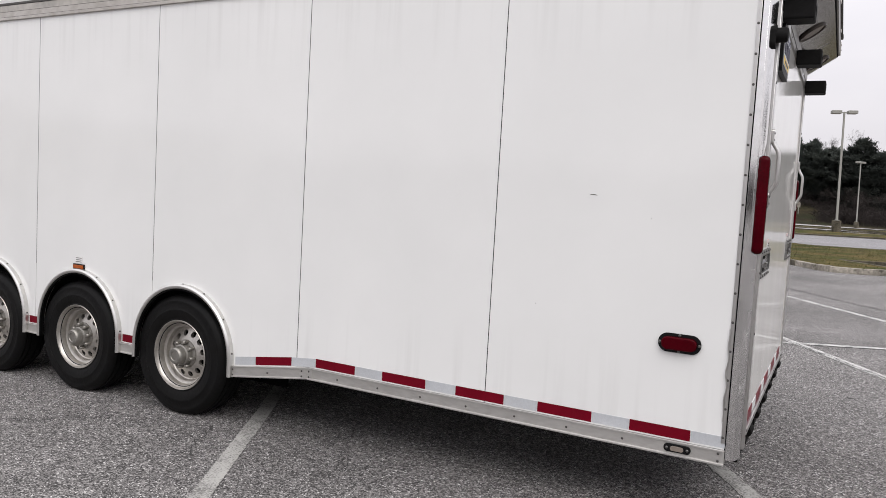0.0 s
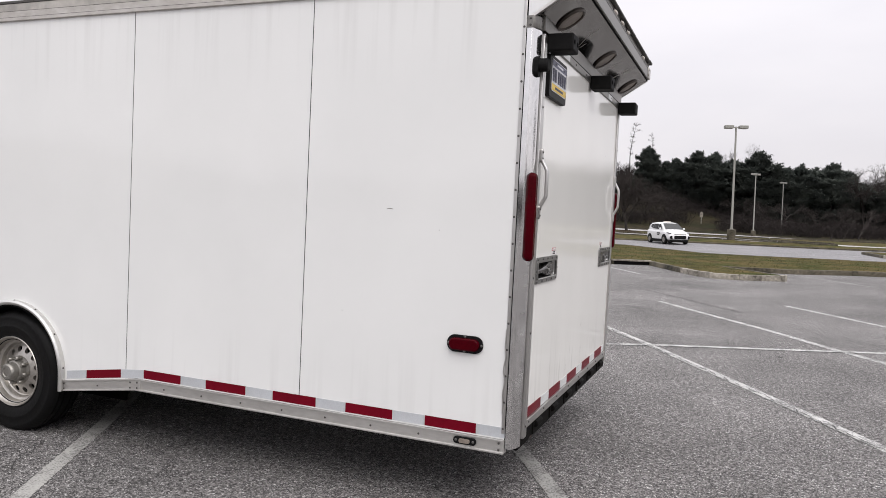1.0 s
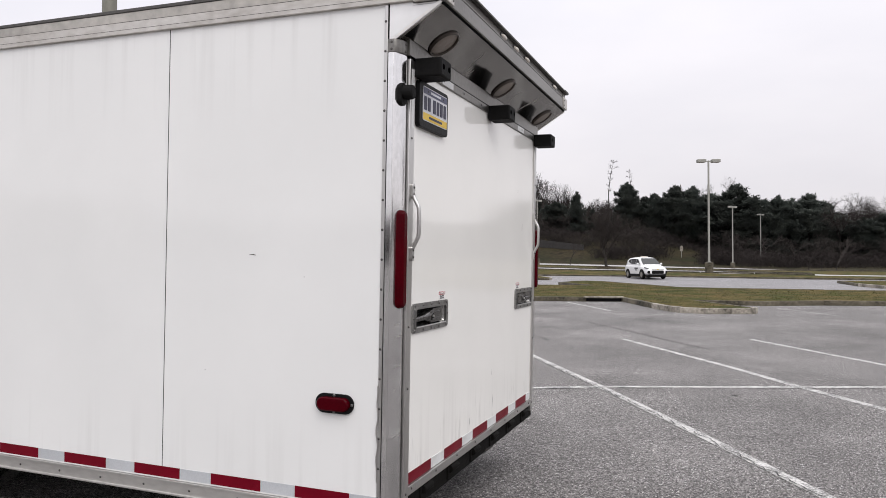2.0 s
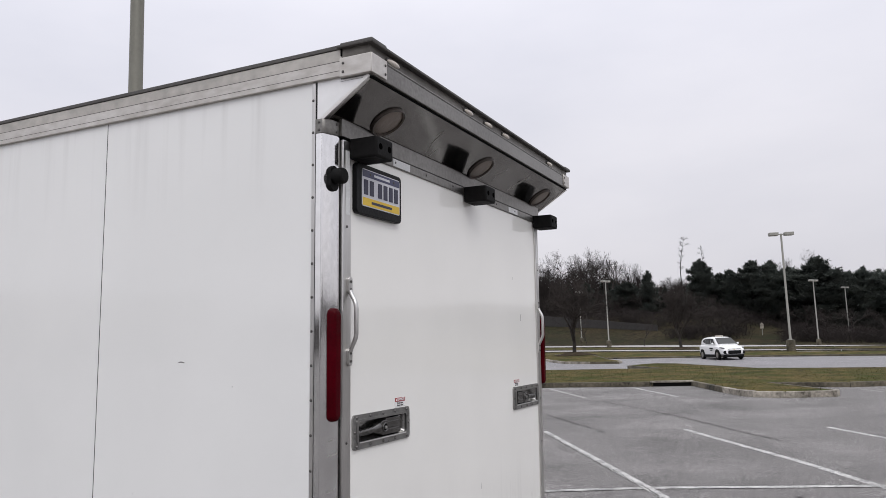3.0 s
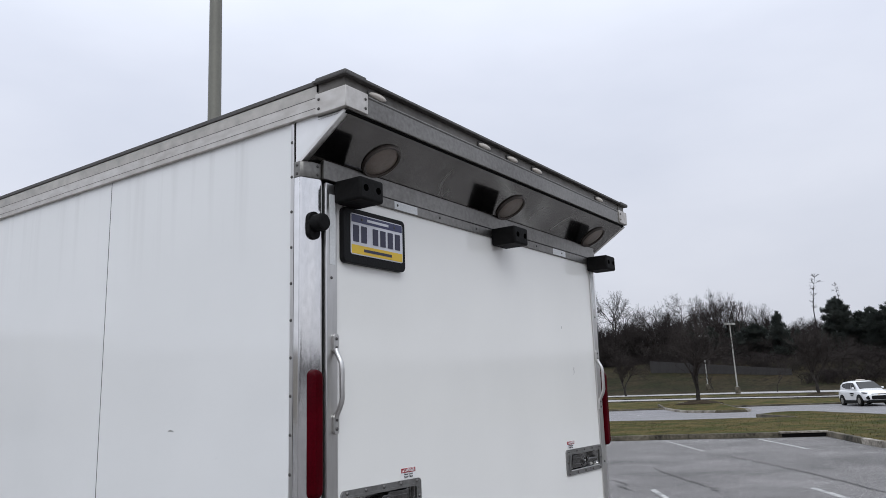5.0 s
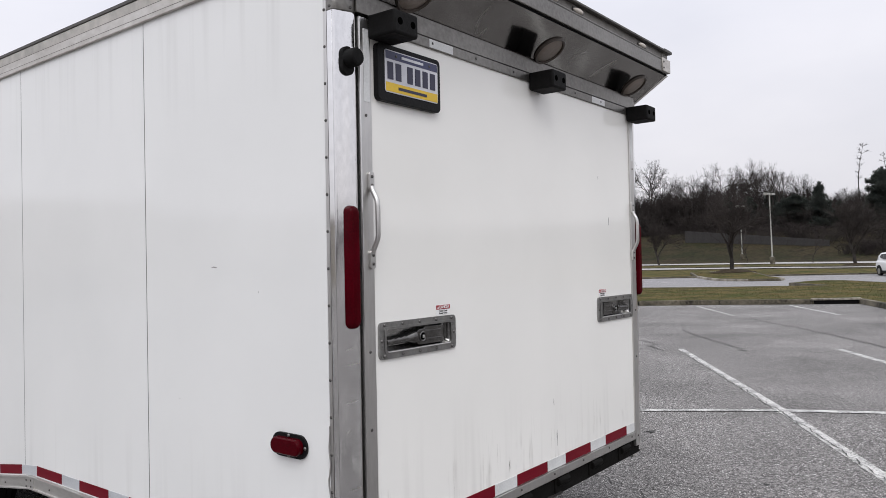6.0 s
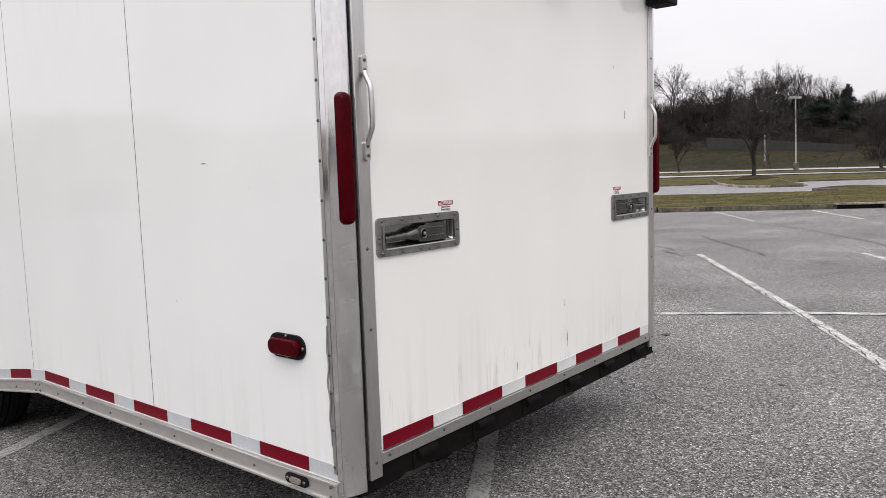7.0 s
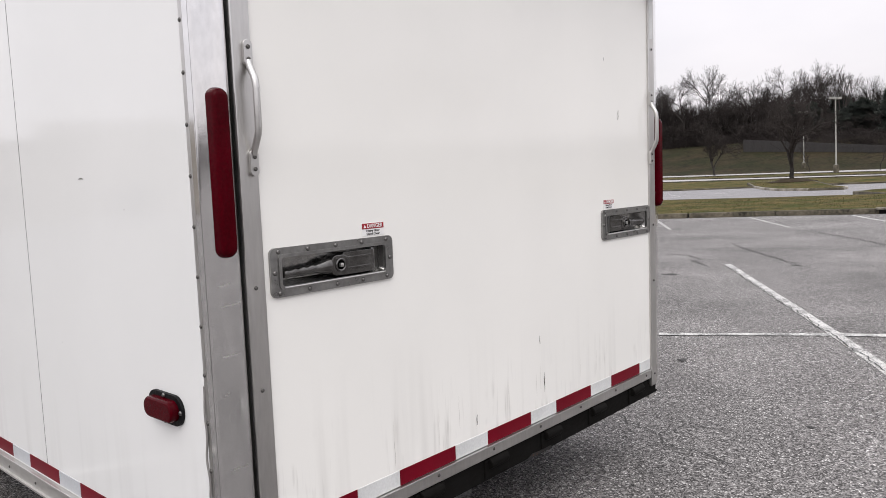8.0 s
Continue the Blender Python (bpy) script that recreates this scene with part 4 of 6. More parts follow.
# the black strip above the soffit paints the shadow line below the fascia
for lo, hi, out, name, material in ((2.676, 2.758, 0.000, "hood_fascia", M_HEADER_SHADED), (2.7465, 2.7495, 0.0008, "fascia_groove", M_ROOF), (2.7497, 2.758, 0.002, "fascia_cap", M_HEADER_SHADED), (2.758, 2.802, -0.012, "hood_edge", M_HOODEDGE), (2.802, 2.814, 0.012, "hood_drip_lip", M_ROOF), (2.668, 2.676, -0.010, "soffit_shadow_line", M_GAP)):
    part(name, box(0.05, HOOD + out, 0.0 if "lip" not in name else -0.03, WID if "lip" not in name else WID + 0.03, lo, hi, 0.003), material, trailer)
for v, s in ((0.0, 1), (WID, -1)):
    y = sorted((v - s * 0.0215, v + s * 0.10))
    part("corner_bracket", box(0.060, HOOD + 0.006, y[0], y[1], 2.682, 2.762, 0.003), M_ROOFRAIL, trailer, "bare aluminium corner bracket")
    y = sorted((v - s * 0.012, v + s * 0.080))
    part("edge_fold", box(0.064, HOOD - 0.009, y[0], y[1], 2.762, 2.803, 0.002), M_HOODEDGE, trailer, "folded brown roof edge at the corner")
    y = sorted((v - s * 0.033, v + s * 0.085))
    part("corner_fold", box(0.068, HOOD + 0.015, y[0], y[1], 2.799, 2.8195, 0.006, 2), M_ROOF, trailer, "dark folded corner of the roof lip")
    y = sorted((v - s * 0.0155, v + s * 0.01))
    part("sealant", box(0.060, 0.0685, y[0], y[1], 2.772, 2.806, 0.003), M_GAP, trailer, "black sealant at the joint")
for w in (2.702, 2.738):
    piece("screw", SCREW_DK, trailer, (0.078, -0.0220, w))
    piece("screw", SCREW_DK, trailer, (HOOD + 0.0065, 0.085, w), (0, 0, 90))
    piece("screw", SCREW_DK, trailer, (HOOD + 0.0065, WID - 0.085, w), (0, 0, 90))
for v in (0.17, 0.932, 1.188, 1.441, 2.226):
    lamp = part("clearance_lamp", prism(rounded(v - 0.055, v + 0.055, 2.759, 2.791, 0.015), HOOD - 0.014, HOOD - 0.006, "yz"), M_ROOF, trailer)
    bm = bmesh.new()
    bmesh.ops.create_uvsphere(bm, u_segments=16, v_segments=8, radius=1)
    for q in bm.verts:
        q.co = Vector((HOOD - 0.006 + q.co.x * 0.013, v + q.co.y * 0.050, 2.775 + q.co.z * 0.0135))
    part("lens", bm, M_LENS, lamp, "clear dome lens")

# dried water marks on the soffit
def water_mark(v, lo, hi, slant, wave, wide):
    """A thin wavering run of dried water down the soffit."""
    bm = bmesh.new()
    rows = []
    for i in range(15):
        f = lo + (hi - lo) * i / 14
        mid = v + slant * (f - lo) + wave * math.sin(9.0 * f)
        half = wide * (0.35 + 0.65 * math.sin(math.pi * (i + 0.5) / 15)) * 0.5
        rows.append([bm.verts.new((-0.040 + 0.228 * f + 0.549 * d, mid + e, 2.518 + 0.150 * f - 0.835 * d)) for d, e in ((0.0, -half), (0.0006, -half * 0.7), (0.0006, half * 0.7), (0.0, half))])
    for p, q in zip(rows, rows[1:]):
        for k in range(4):
            bm.faces.new((p[k], p[(k + 1) % 4], q[(k + 1) % 4], q[k]))
    bm.faces.new(rows[0])
    bm.faces.new(rows[-1][::-1])
    bmesh.ops.recalc_face_normals(bm, faces=bm.faces[:])
    part("water_mark", bm, M_MARK, trailer, "pale dried water mark")


water_mark(0.80, 0.25, 0.80, -0.10, 0.012, 0.012)
water_mark(0.84, 0.25, 0.42, 0.06, 0.004, 0.010)
water_mark(1.62, 0.35, 0.75, 0.05, 0.025, 0.007)
water_mark(1.90, 0.30, 0.85, 0.12, 0.004, 0.030)

# three round loading lamps in the soffit
tilt = math.degrees(math.atan2(0.150, 0.228))
for v in (0.345, 1.378, 2.395):
    ring = part("loading_lamp", lathe([(0.086, 0.002), (0.086, -0.006), (0.081, -0.012), (0.074, -0.010), (0.072, 0.002)], "z", 40), M_RING, trailer, at=(0.072, v - 0.006, 2.5906), rot=(0, -tilt, 0))
    part("lens", lathe([(0.0001, -0.009), (0.04, -0.0085), (0.062, -0.006), (0.073, -0.002)], "z", 40), M_LENS_DIM, ring, "frosted round lens")

# ramp door: white sheet in an aluminium frame
D0, D1 = 0.091, WID - 0.091
def pierced(ycuts, zcuts, holes, lo, hi):
    """A sheet with square openings cut right through it."""
    bm = bmesh.new()
    vs = [[[bm.verts.new((x, y, z)) for z in zcuts] for y in ycuts] for x in (lo, hi)]
    ny, nz = len(ycuts) - 1, len(zcuts) - 1
    solid = {(i, j) for i in range(ny) for j in range(nz)} - set(holes)
    for i, j in solid:
        for s in (0, 1):
            bm.faces.new((vs[s][i][j], vs[s][i + 1][j], vs[s][i + 1][j + 1], vs[s][i][j + 1]))
        for di, dj, p, q in ((-1, 0, (i, j), (i, j + 1)), (1, 0, (i + 1, j), (i + 1, j + 1)), (0, -1, (i, j), (i + 1, j)), (0, 1, (i, j + 1), (i + 1, j + 1))):
            if (i + di, j + dj) not in solid:
                bm.faces.new((vs[0][p[0]][p[1]], vs[0][q[0]][q[1]], vs[1][q[0]][q[1]], vs[1][p[0]][p[1]]))
    bmesh.ops.recalc_face_normals(bm, faces=bm.faces[:])
    return bm


part("door_sheet", pierced([D0 + 0.05, 0.190, 0.625, 2.004, 2.431, D1 - 0.05], [0.49, 1.206, 1.318, 2.44], [(1, 1), (3, 1)], -0.028, -0.004), M_DOOR, trailer, "white ramp door sheet with scuffs low down", smooth=False)
for y0 in (D0, D1 - 0.059):
    part("door_stile", box(-0.03, 0.006, y0, y0 + 0.059, 0.400, 2.462, 0.003), M_ALU, trailer)
# header parts carry the hood's shade in their metal colour
part("door_header", box(-0.03, 0.006, D0 + 0.059, D1 - 0.059, 2.430, 2.472, 0.003), M_HEADER_SHADED, trailer)
part("header_plate", box(-0.03, 0.009, 0.076, WID - 0.076, 2.4725, 2.5460, 0.002), M_HEADER_SHADED, trailer)
part("door_sill", box(-0.03, 0.004, D0 + 0.059, D1 - 0.059, 0.442, 0.486, 0.003), M_ALU, trailer)
part("sill_bead", box(-0.002, 0.009, D0 + 0.059, D1 - 0.059, 0.482, 0.489, 0.002), M_ALU, trailer)
part("threshold", box(-0.10, -0.012, 0.05, WID - 0.05, 0.345, 0.443, 0.008), M_GRIME, trailer, "grimy black steel threshold beam")
for y0 in (D0 + 0.018, D1 - 0.048):
    part("clear_strip", box(0.0055, 0.0075, y0, y0 + 0.030, 2.15, 2.42), M_TAPE_WR, trailer)
for y0 in (0.50, 1.96):
    part("clear_strip", box(0.0055, 0.0075, y0, y0 + 0.16, 2.434, 2.468), M_TAPE_WR, trailer)
for i in range(8):
    piece("screw", SCREW_DK, trailer, (0.0065, D0 + 0.12 + i * 0.31, 2.452), (0, 0, 90))
for i in range(8):
    piece("screw", SCREW_DK, trailer, (0.0045, D0 + 0.10 + i * 0.315, 0.468), (0, 0, 90))
for y0 in (D0 + 0.028, D1 - 0.028):
    for w in (0.46, 0.945, 1.23, 2.1):
        piece("screw", SCREW_DK, trailer, (0.0065, y0, w), (0, 0, 90))
for i in range(6):
    y0 = 0.35 + i * 0.38
    hinge = part("ramp_hinge", cyl((-0.005, y0, 0.415), 0.022, 0.11, "y", 14, bevel=0.004), M_GRIME, trailer, "black steel ramp hinge")
    part("leaf", box(-0.03, -0.004, y0 - 0.02, y0 + 0.13, 0.36, 0.43, 0.004), M_GRIME, hinge)

for v in (0.24, 1.36):
    part("rust_patch", prism([(v, 0.3435), (v + 0.05, 0.362), (v + 0.10, 0.357), (v + 0.17, 0.366), (v + 0.20, 0.3435)], -0.013, -0.0105, "yz"), M_RUST, trailer, "rusted patch")

# tape on the door
y = 0.167
while y < D1 - 0.07:
    b = min(y + 0.282, D1 - 0.062)
    part("tape_strip", box(-0.004, -0.0018, y, b, 0.4915, 0.5440), M_TAPE_R, trailer, "red reflective tape", smooth=False)
    if b + 0.003 < D1 - 0.08:
        part("tape_strip", box(-0.004, -0.0018, b + 0.003, min(b + 0.187, D1 - 0.062), 0.4915, 0.5440), M_TAPE_WR, trailer, "pale reflective tape", smooth=False)
    y += 0.4715
part("tape_strip", box(-0.004, -0.0018, D0 + 0.062, 0.164, 0.4915, 0.5440), M_TAPE_WR, trailer, "pale reflective tape", smooth=False)

# long oval tail lamps on the posts
for v in (0.0440, WID - 0.0440):
    base = part("tail_lamp", prism(rounded(v - 0.0250, v + 0.0250, 1.325, 1.763, 0.0245), -0.030, -0.022, "yz"), M_BLACK, trailer, "long red tail lamp")
    bm = bmesh.new()
    loops = []
    for inset_, x in ((0.0, -0.0262), (0.0008, -0.008), (0.0022, 0.006), (0.0042, 0.0125), (0.0072, 0.0162), (0.0110, 0.0178)):
        loops.append([bm.verts.new((x, y, z)) for y, z in rounded(v - 0.0260 + inset_, v + 0.0260 - inset_, 1.318 + 1.9 * inset_, 1.767 - 1.9 * inset_, 0.0255 - inset_, 7)])
    for p, q in zip(loops, loops[1:]):
        for k in range(len(p)):
            bm.faces.new((p[k], p[(k + 1) % len(p)], q[(k + 1) % len(p)], q[k]))
    bm.faces.new(loops[-1])
    bmesh.ops.recalc_face_normals(bm, faces=bm.faces[:])
    lens = part("lens", bm, M_RED, base, "deep red domed lens")
    for dy in (-0.0135, 0.0135):
        part("lens_rib", box(0.0150, 0.0168, v + dy - 0.0011, v + dy + 0.0011, 1.352, 1.736, 0.0005), M_RED, lens)

# grab handles on the door stiles
for v, s in ((0.133, 1), (WID - 0.143, -1)):
    bar = part("grab_handle", tube([(0.014, v, 1.838), (0.018, v, 1.825), (0.033, v, 1.800), (0.040, v, 1.785), (0.043, v, 1.765), (0.043, v, 1.660), (0.040, v, 1.645), (0.033, v, 1.630), (0.018, v, 1.602), (0.014, v, 1.590)], 0.0095, 12), M_ALU, trailer, "bare steel grab handle")
    for w in (1.858, 1.568):
        part("foot", prism(rounded(v - 0.013, v + 0.013, w - 0.035, w + 0.035, 0.012), 0.006, 0.017, "yz", bevel=0.002), M_ALU, bar)
        for dz in (-0.016, 0.016):
            piece("screw", SCREW_DK, bar, (0.018, v, w + dz), (0, 0, 90))


# recessed cam latches; the far one is handed the other way
def frame_ring(a0, a1, b0, b1, r0, i0, i1, j0, j1, r1, lo, hi):
    """A flat frame: rounded outline with a rounded hole, with thickness."""
    bm = bmesh.new()
    o, i = rounded(a0, a1, b0, b1, r0, 6), rounded(i0, i1, j0, j1, r1, 6)
    loops = [[bm.verts.new((x, y, z)) for y, z in ring] for x, ring in ((lo, o), (hi, o), (hi, i), (lo, i))]
    n = len(o)
    for p, q in zip(loops, loops[1:] + loops[:1]):
        for k in range(n):
            bm.faces.new((p[k], p[(k + 1) % n], q[(k + 1) % n], q[k]))
    bmesh.ops.recalc_face_normals(bm, faces=bm.faces[:])
    return bm


def latch(v0, v1, hand):
    w0, w1 = 1.192, 1.332
    cy = (v0 + v1) / 2

    def Y(f):                                     # from the lever's grip end
        return v0 + f * (v1 - v0) if hand > 0 else v1 - f * (v1 - v0)
    plate = part("latch", frame_ring(v0, v1, w0, w1, 0.018, v0 + 0.034, v1 - 0.034, w0 + 0.028, w1 - 0.026, 0.012, -0.004, 0.004), M_LATCH, trailer, "recessed steel cam latch in a riveted frame")
    part("frame_lip", frame_ring(v0 + 0.026, v1 - 0.026, w0 + 0.021, w1 - 0.019, 0.014, v0 + 0.036, v1 - 0.036, w0 + 0.030, w1 - 0.028, 0.010, 0.002, 0.008), M_LATCH, plate)
    pan = bmesh.new()
    o = rounded(v0 + 0.030, v1 - 0.030, w0 + 0.024, w1 - 0.022, 0.012, 4)
    i = rounded(v0 + 0.040, v1 - 0.046, w0 + 0.043, w1 - 0.030, 0.010, 4)
    rings = [[pan.verts.new((0.002, y, z)) for y, z in o], [pan.verts.new((-0.038, y, z)) for y, z in i]]
    for k in range(len(o)):
        pan.faces.new((rings[0][k], rings[0][(k + 1) % len(o)], rings[1][(k + 1) % len(o)], rings[1][k]))
    pan.faces.new(rings[1])
    bmesh.ops.recalc_face_normals(pan, faces=pan.faces[:])
    bmesh.ops.reverse_faces(pan, faces=pan.faces[:])
    part("pan", pan, M_LATCH_IN, plate, "smooth recessed pan")
    part("lip_edge", tube([(0.0075, v0 + 0.042, w0 + 0.0275), (0.0085, v0 + 0.050, w0 + 0.0265), (0.0085, v1 - 0.050, w0 + 0.0265), (0.0075, v1 - 0.042, w0 + 0.0275)], 0.0028, 8), M_ALU, plate, "bright rolled lower lip")
    ramp_y = sorted((Y(0.86), Y(0.93)))
    part("end_step", box(-0.038, -0.020, ramp_y[0], ramp_y[1], w0 + 0.031, w1 - 0.027, 0.006, 2), M_LATCH_IN, plate)
    mid = (w0 + w1) / 2 - 0.002
    # lever: grip with finger waves, widening to a boss
    prof = []
    for k in range(34):
        f = k / 33
        prof.append((0.11 + 0.35 * f, 0.0115 + 0.004 * f + 0.0016 * math.sin(f * 34) * (1 - step(0.6, 0.8, f)) + (0.010 * step(0.70, 1.0, f))))
    prof[0], prof[1] = (0.108, 0.006), (0.112, 0.0105)
    bm = bmesh.new()
    loops = []
    for f, r in prof:
        loops.append([bm.verts.new((-0.010 + 0.8 * r * math.cos(a / 12 * 6.283), Y(f), mid - 0.006 + 0.016 * (f - 0.13) + r * math.sin(a / 12 * 6.283))) for a in range(12)])
    for p, q in zip(loops, loops[1:]):
        for k in range(12):
            bm.faces.new((p[k], p[(k + 1) % 12], q[(k + 1) % 12], q[k]))
    bm.faces.new(loops[0])
    bm.faces.new(loops[-1])
    bmesh.ops.recalc_face_normals(bm, faces=bm.faces[:])
    part("lever", bm, M_CAST, plate, "cast grey lever with finger waves")
    y = sorted((Y(0.46), Y(0.60)))
    part("boss", prism(rounded(y[0], y[1], mid - 0.032, mid + 0.030, 0.02), -0.036, 0.004, "yz", bevel=0.006), M_CAST, plate)
    y = sorted((Y(0.51), Y(0.555)))
    part("collar", lathe([(0.0205, 0.002), (0.0205, 0.007), (0.0175, 0.009), (0.0145, 0.007), (0.0145, 0.002)], "x", 20), M_CAST, plate, at=(0, (y[0] + y[1]) / 2, mid))
    part("socket", cyl((0.0, (y[0] + y[1]) / 2, mid), 0.0145, 0.0055, "x", 16), M_HOLE, plate)
    part("bolt", box(-0.002, 0.013, y[0] + 0.004, y[1] - 0.004, mid - 0.006, mid + 0.006, 0.002), M_ALU, plate, "square steel bolt head")
    y = sorted((Y(0.56), Y(0.83)))
    part("housing", prism(rounded(y[0], y[1], mid - 0.033, mid + 0.036, 0.008), -0.036, 0.000, "yz", bevel=0.004), M_CAST, plate, "cast housing")
    y = sorted((Y(0.585), Y(0.80)))
    for dz in (-0.018, 0.014):
        part("housing_rib", box(-0.002, 0.0025, y[0], y[1], mid + dz, mid + dz + 0.008, 0.002), M_CAST, plate)
    y = sorted((Y(0.815), Y(0.845)))
    part("strike", box(-0.036, -0.004, y[0], y[1], mid - 0.036, mid + 0.040, 0.003), M_LATCH, plate)
    for f in (0.06, 0.28, 0.5, 0.72, 0.94):
        for w in (w0 + 0.012, w1 - 0.011):
            piece("rivet", SCREW, plate, (0.0045, v0 + f * (v1 - v0), w), (0, 0, 90))
    for v in (v0 + 0.014, v1 - 0.014):
        piece("rivet", SCREW, plate, (0.0045, v, (w0 + w1) / 2), (0, 0, 90))


latch(0.171, 0.644, 1)
latch(1.985, 2.450, -1)


def text_part(words, size, material, parent, at, width):
    """Letters as thin mesh on the rear face, reading along the trailer's width."""
    cu = bpy.data.curves.new("lettering", "FONT")
    cu.body, cu.size, cu.align_x, cu.align_y, cu.extrude = words, size * K, "CENTER", "CENTER", 0.0006
    tmp = bpy.data.objects.new("lettering", cu)
    scene.collection.objects.link(tmp)
    me = bpy.data.meshes.new_from_object(tmp.evaluated_get(bpy.context.evaluated_depsgraph_get()))
    bpy.data.objects.remove(tmp)
    xs_ = [v.co.x for v in me.vertices]
    squeeze = min(1.3, width * K / max(1e-6, max(xs_) - min(xs_)))
    for v in me.vertices:
        v.co.x *= squeeze
    me.materials.clear()
    me.materials.append(material)
    ob = new("lettering", me)
    ob.parent = parent
    ob.matrix_basis = pose(*[c * K for c in at], 90, 0, 90)
    return ob


for y0 in (0.521, 2.008):
    st = part("warning_sticker", box(-0.0042, -0.0028, y0, y0 + 0.094, 1.337, 1.3765), M_STICK_W, trailer, "small white and red warning sticker")
    part("red_band", box(-0.003, -0.0022, y0 + 0.001, y0 + 0.093, 1.3585, 1.376), M_STICK_R, st)
    text_part("DANGER", 0.0185, M_STICK_W, st, (-0.0016, y0 + 0.054, 1.3672), 0.064)
    text_part("Heavy Door", 0.0105, M_STICK_K, st, (-0.0022, y0 + 0.047, 1.3525), 0.056)
    text_part("Stand Clear", 0.0105, M_STICK_K, st, (-0.0022, y0 + 0.047, 1.3425), 0.056)
    bm = prism([(y0 + 0.007, 1.362), (y0 + 0.018, 1.362), (y0 + 0.0125, 1.372)], -0.0022, -0.0016, "yz")
    part("warning_triangle", bm, M_STICK_W, st)

# rubber bump blocks that meet the ground when the ramp is down
for v in (0.140, 1.287, 2.424):
    blk = part("bump_block", box(0.004, 0.140, v - 0.006, v + 0.130, 2.386, 2.474, 0.010, 3), M_RUBBER, trailer, "black rubber bump block")
    for dv in (0.026, 0.098):
        part("bolt_hole", cyl((0.1385, v + dv, 2.432), 0.0135, 0.0025, "x", 16), M_HOLE, blk)
knob = part("door_bumper", prism(rounded(0.012, 0.070, 2.236, 2.340, 0.028), -0.024, -0.002, "yz", bevel=0.003), M_RUBBER, trailer, "black rubber door bumper")
part("bumper_post", cyl((-0.016, 0.044, 2.296), 0.033, 0.062, "x", 20, bevel=0.010), M_RUBBER, knob)

# registration plate in a black frame, the writing as plain bars
P0, P1, Q0, Q1 = 0.172, 0.550, 2.166, 2.384
holder = part("plate_frame", prism(rounded(P0, P1, Q0, Q1, 0.022), -0.004, 0.020, "yz", bevel=0.006), M_BLACK, trailer, "black plastic plate frame")
plate = part("plate", prism(rounded(P0 + 0.038, P1 - 0.020, Q0 + 0.036, Q1 - 0.020, 0.010), 0.019, 0.022, "yz"), M_PLATE, holder, "white plate with a blue and a yellow band, bars for writing")
a, b, lo, hi = P0 + 0.042, P1 - 0.024, Q0 + 0.040, Q1 - 0.024
plate_bits = [("blue_band", a, b, hi - 0.030, hi, M_BLUE), ("yellow_band", a, b, lo, lo + 0.034, M_YELLOW), ("bar", a + 0.09, b - 0.09, hi - 0.020, hi - 0.010, M_PLATE), ("bar", a + 0.07, b - 0.07, lo + 0.011, lo + 0.022, M_INK)]
for k, f0 in enumerate((0.03, 0.18, 0.40, 0.55, 0.70, 0.85)):
    plate_bits.append(("bar", a + f0 * (b - a), a + (f0 + 0.10) * (b - a), lo + 0.047, hi - 0.042, M_INK))
for name, y0, y1, z0, z1, m in plate_bits:
    part(name, box(0.0212, 0.0232 if name.endswith("band") else 0.0246, y0, y1, z0, z1), m, holder)
piece("screw", SCREW_DK, holder, (0.0225, a + 0.06, hi - 0.015), (0, 0, 90))
piece("screw", SCREW_DK, holder, (0.0225, b - 0.05, hi - 0.015), (0, 0, 90))

# side marker lamp, low rail lamp, amber marker with its sticker
mk = part("side_marker", prism(rounded(-0.401, -0.204, 0.829, 0.919, 0.044, 8), -0.010, 0.0, bevel=0.003), M_BLACK, trailer, "red oval side marker in a black bezel")
bm = prism(rounded(-0.384, -0.221, 0.843, 0.905, 0.030, 8), -0.036, -0.008)
fr = [f for f in bm.faces if f.normal.y < -0.9]
bmesh.ops.bevel(bm, geom=[ed for f in fr for ed in f.edges], offset=0.010, segments=3, profile=0.6, affect="EDGES", clamp_overlap=True)
part("lens", bm, M_RED, mk, "deep red lens")
for x, z in ((-0.393, 0.874), (-0.212, 0.874), (-0.3025, 0.912), (-0.3025, 0.836)):
    piece("screw", SCREW, mk, (x, -0.011, z))
low = part("rail_lamp", prism(rounded(-0.335, -0.211, 0.358, 0.396, 0.017), -0.024, -0.012, bevel=0.003), M_BLACK, trailer, "small black oval rail lamp with a clear lens")
bm = prism(rounded(-0.303, -0.243, 0.366, 0.388, 0.010), -0.031, -0.022, bevel=0.004)
part("lens", bm, M_LENS_DIM, low, "clear lens")
for x in (-0.320, -0.226):
    piece("screw", SCREW, low, (x, -0.025, 0.377))
am = part("amber_marker", box(-4.697, -4.568, -0.008, 0.0, 0.802, 0.842, 0.003), M_BLACK, trailer, "small amber reflector in a black bezel")
part("lens", box(-4.688, -4.577, -0.014, -0.006, 0.809, 0.835, 0.004), M_AMBER, am, "amber lens")
part("sticker", box(-4.682, -4.597, -0.0022, 0.0, 0.846, 0.896), M_STICK_W, am, "small white sticker")
for k, (z0, m) in enumerate(((0.884, M_STICK_K), (0.870, M_STICK_K), (0.856, M_STICK_K))):
    part("bar", box(-4.672, -4.607, -0.0032, -0.0020, z0, z0 + 0.004), m, am)

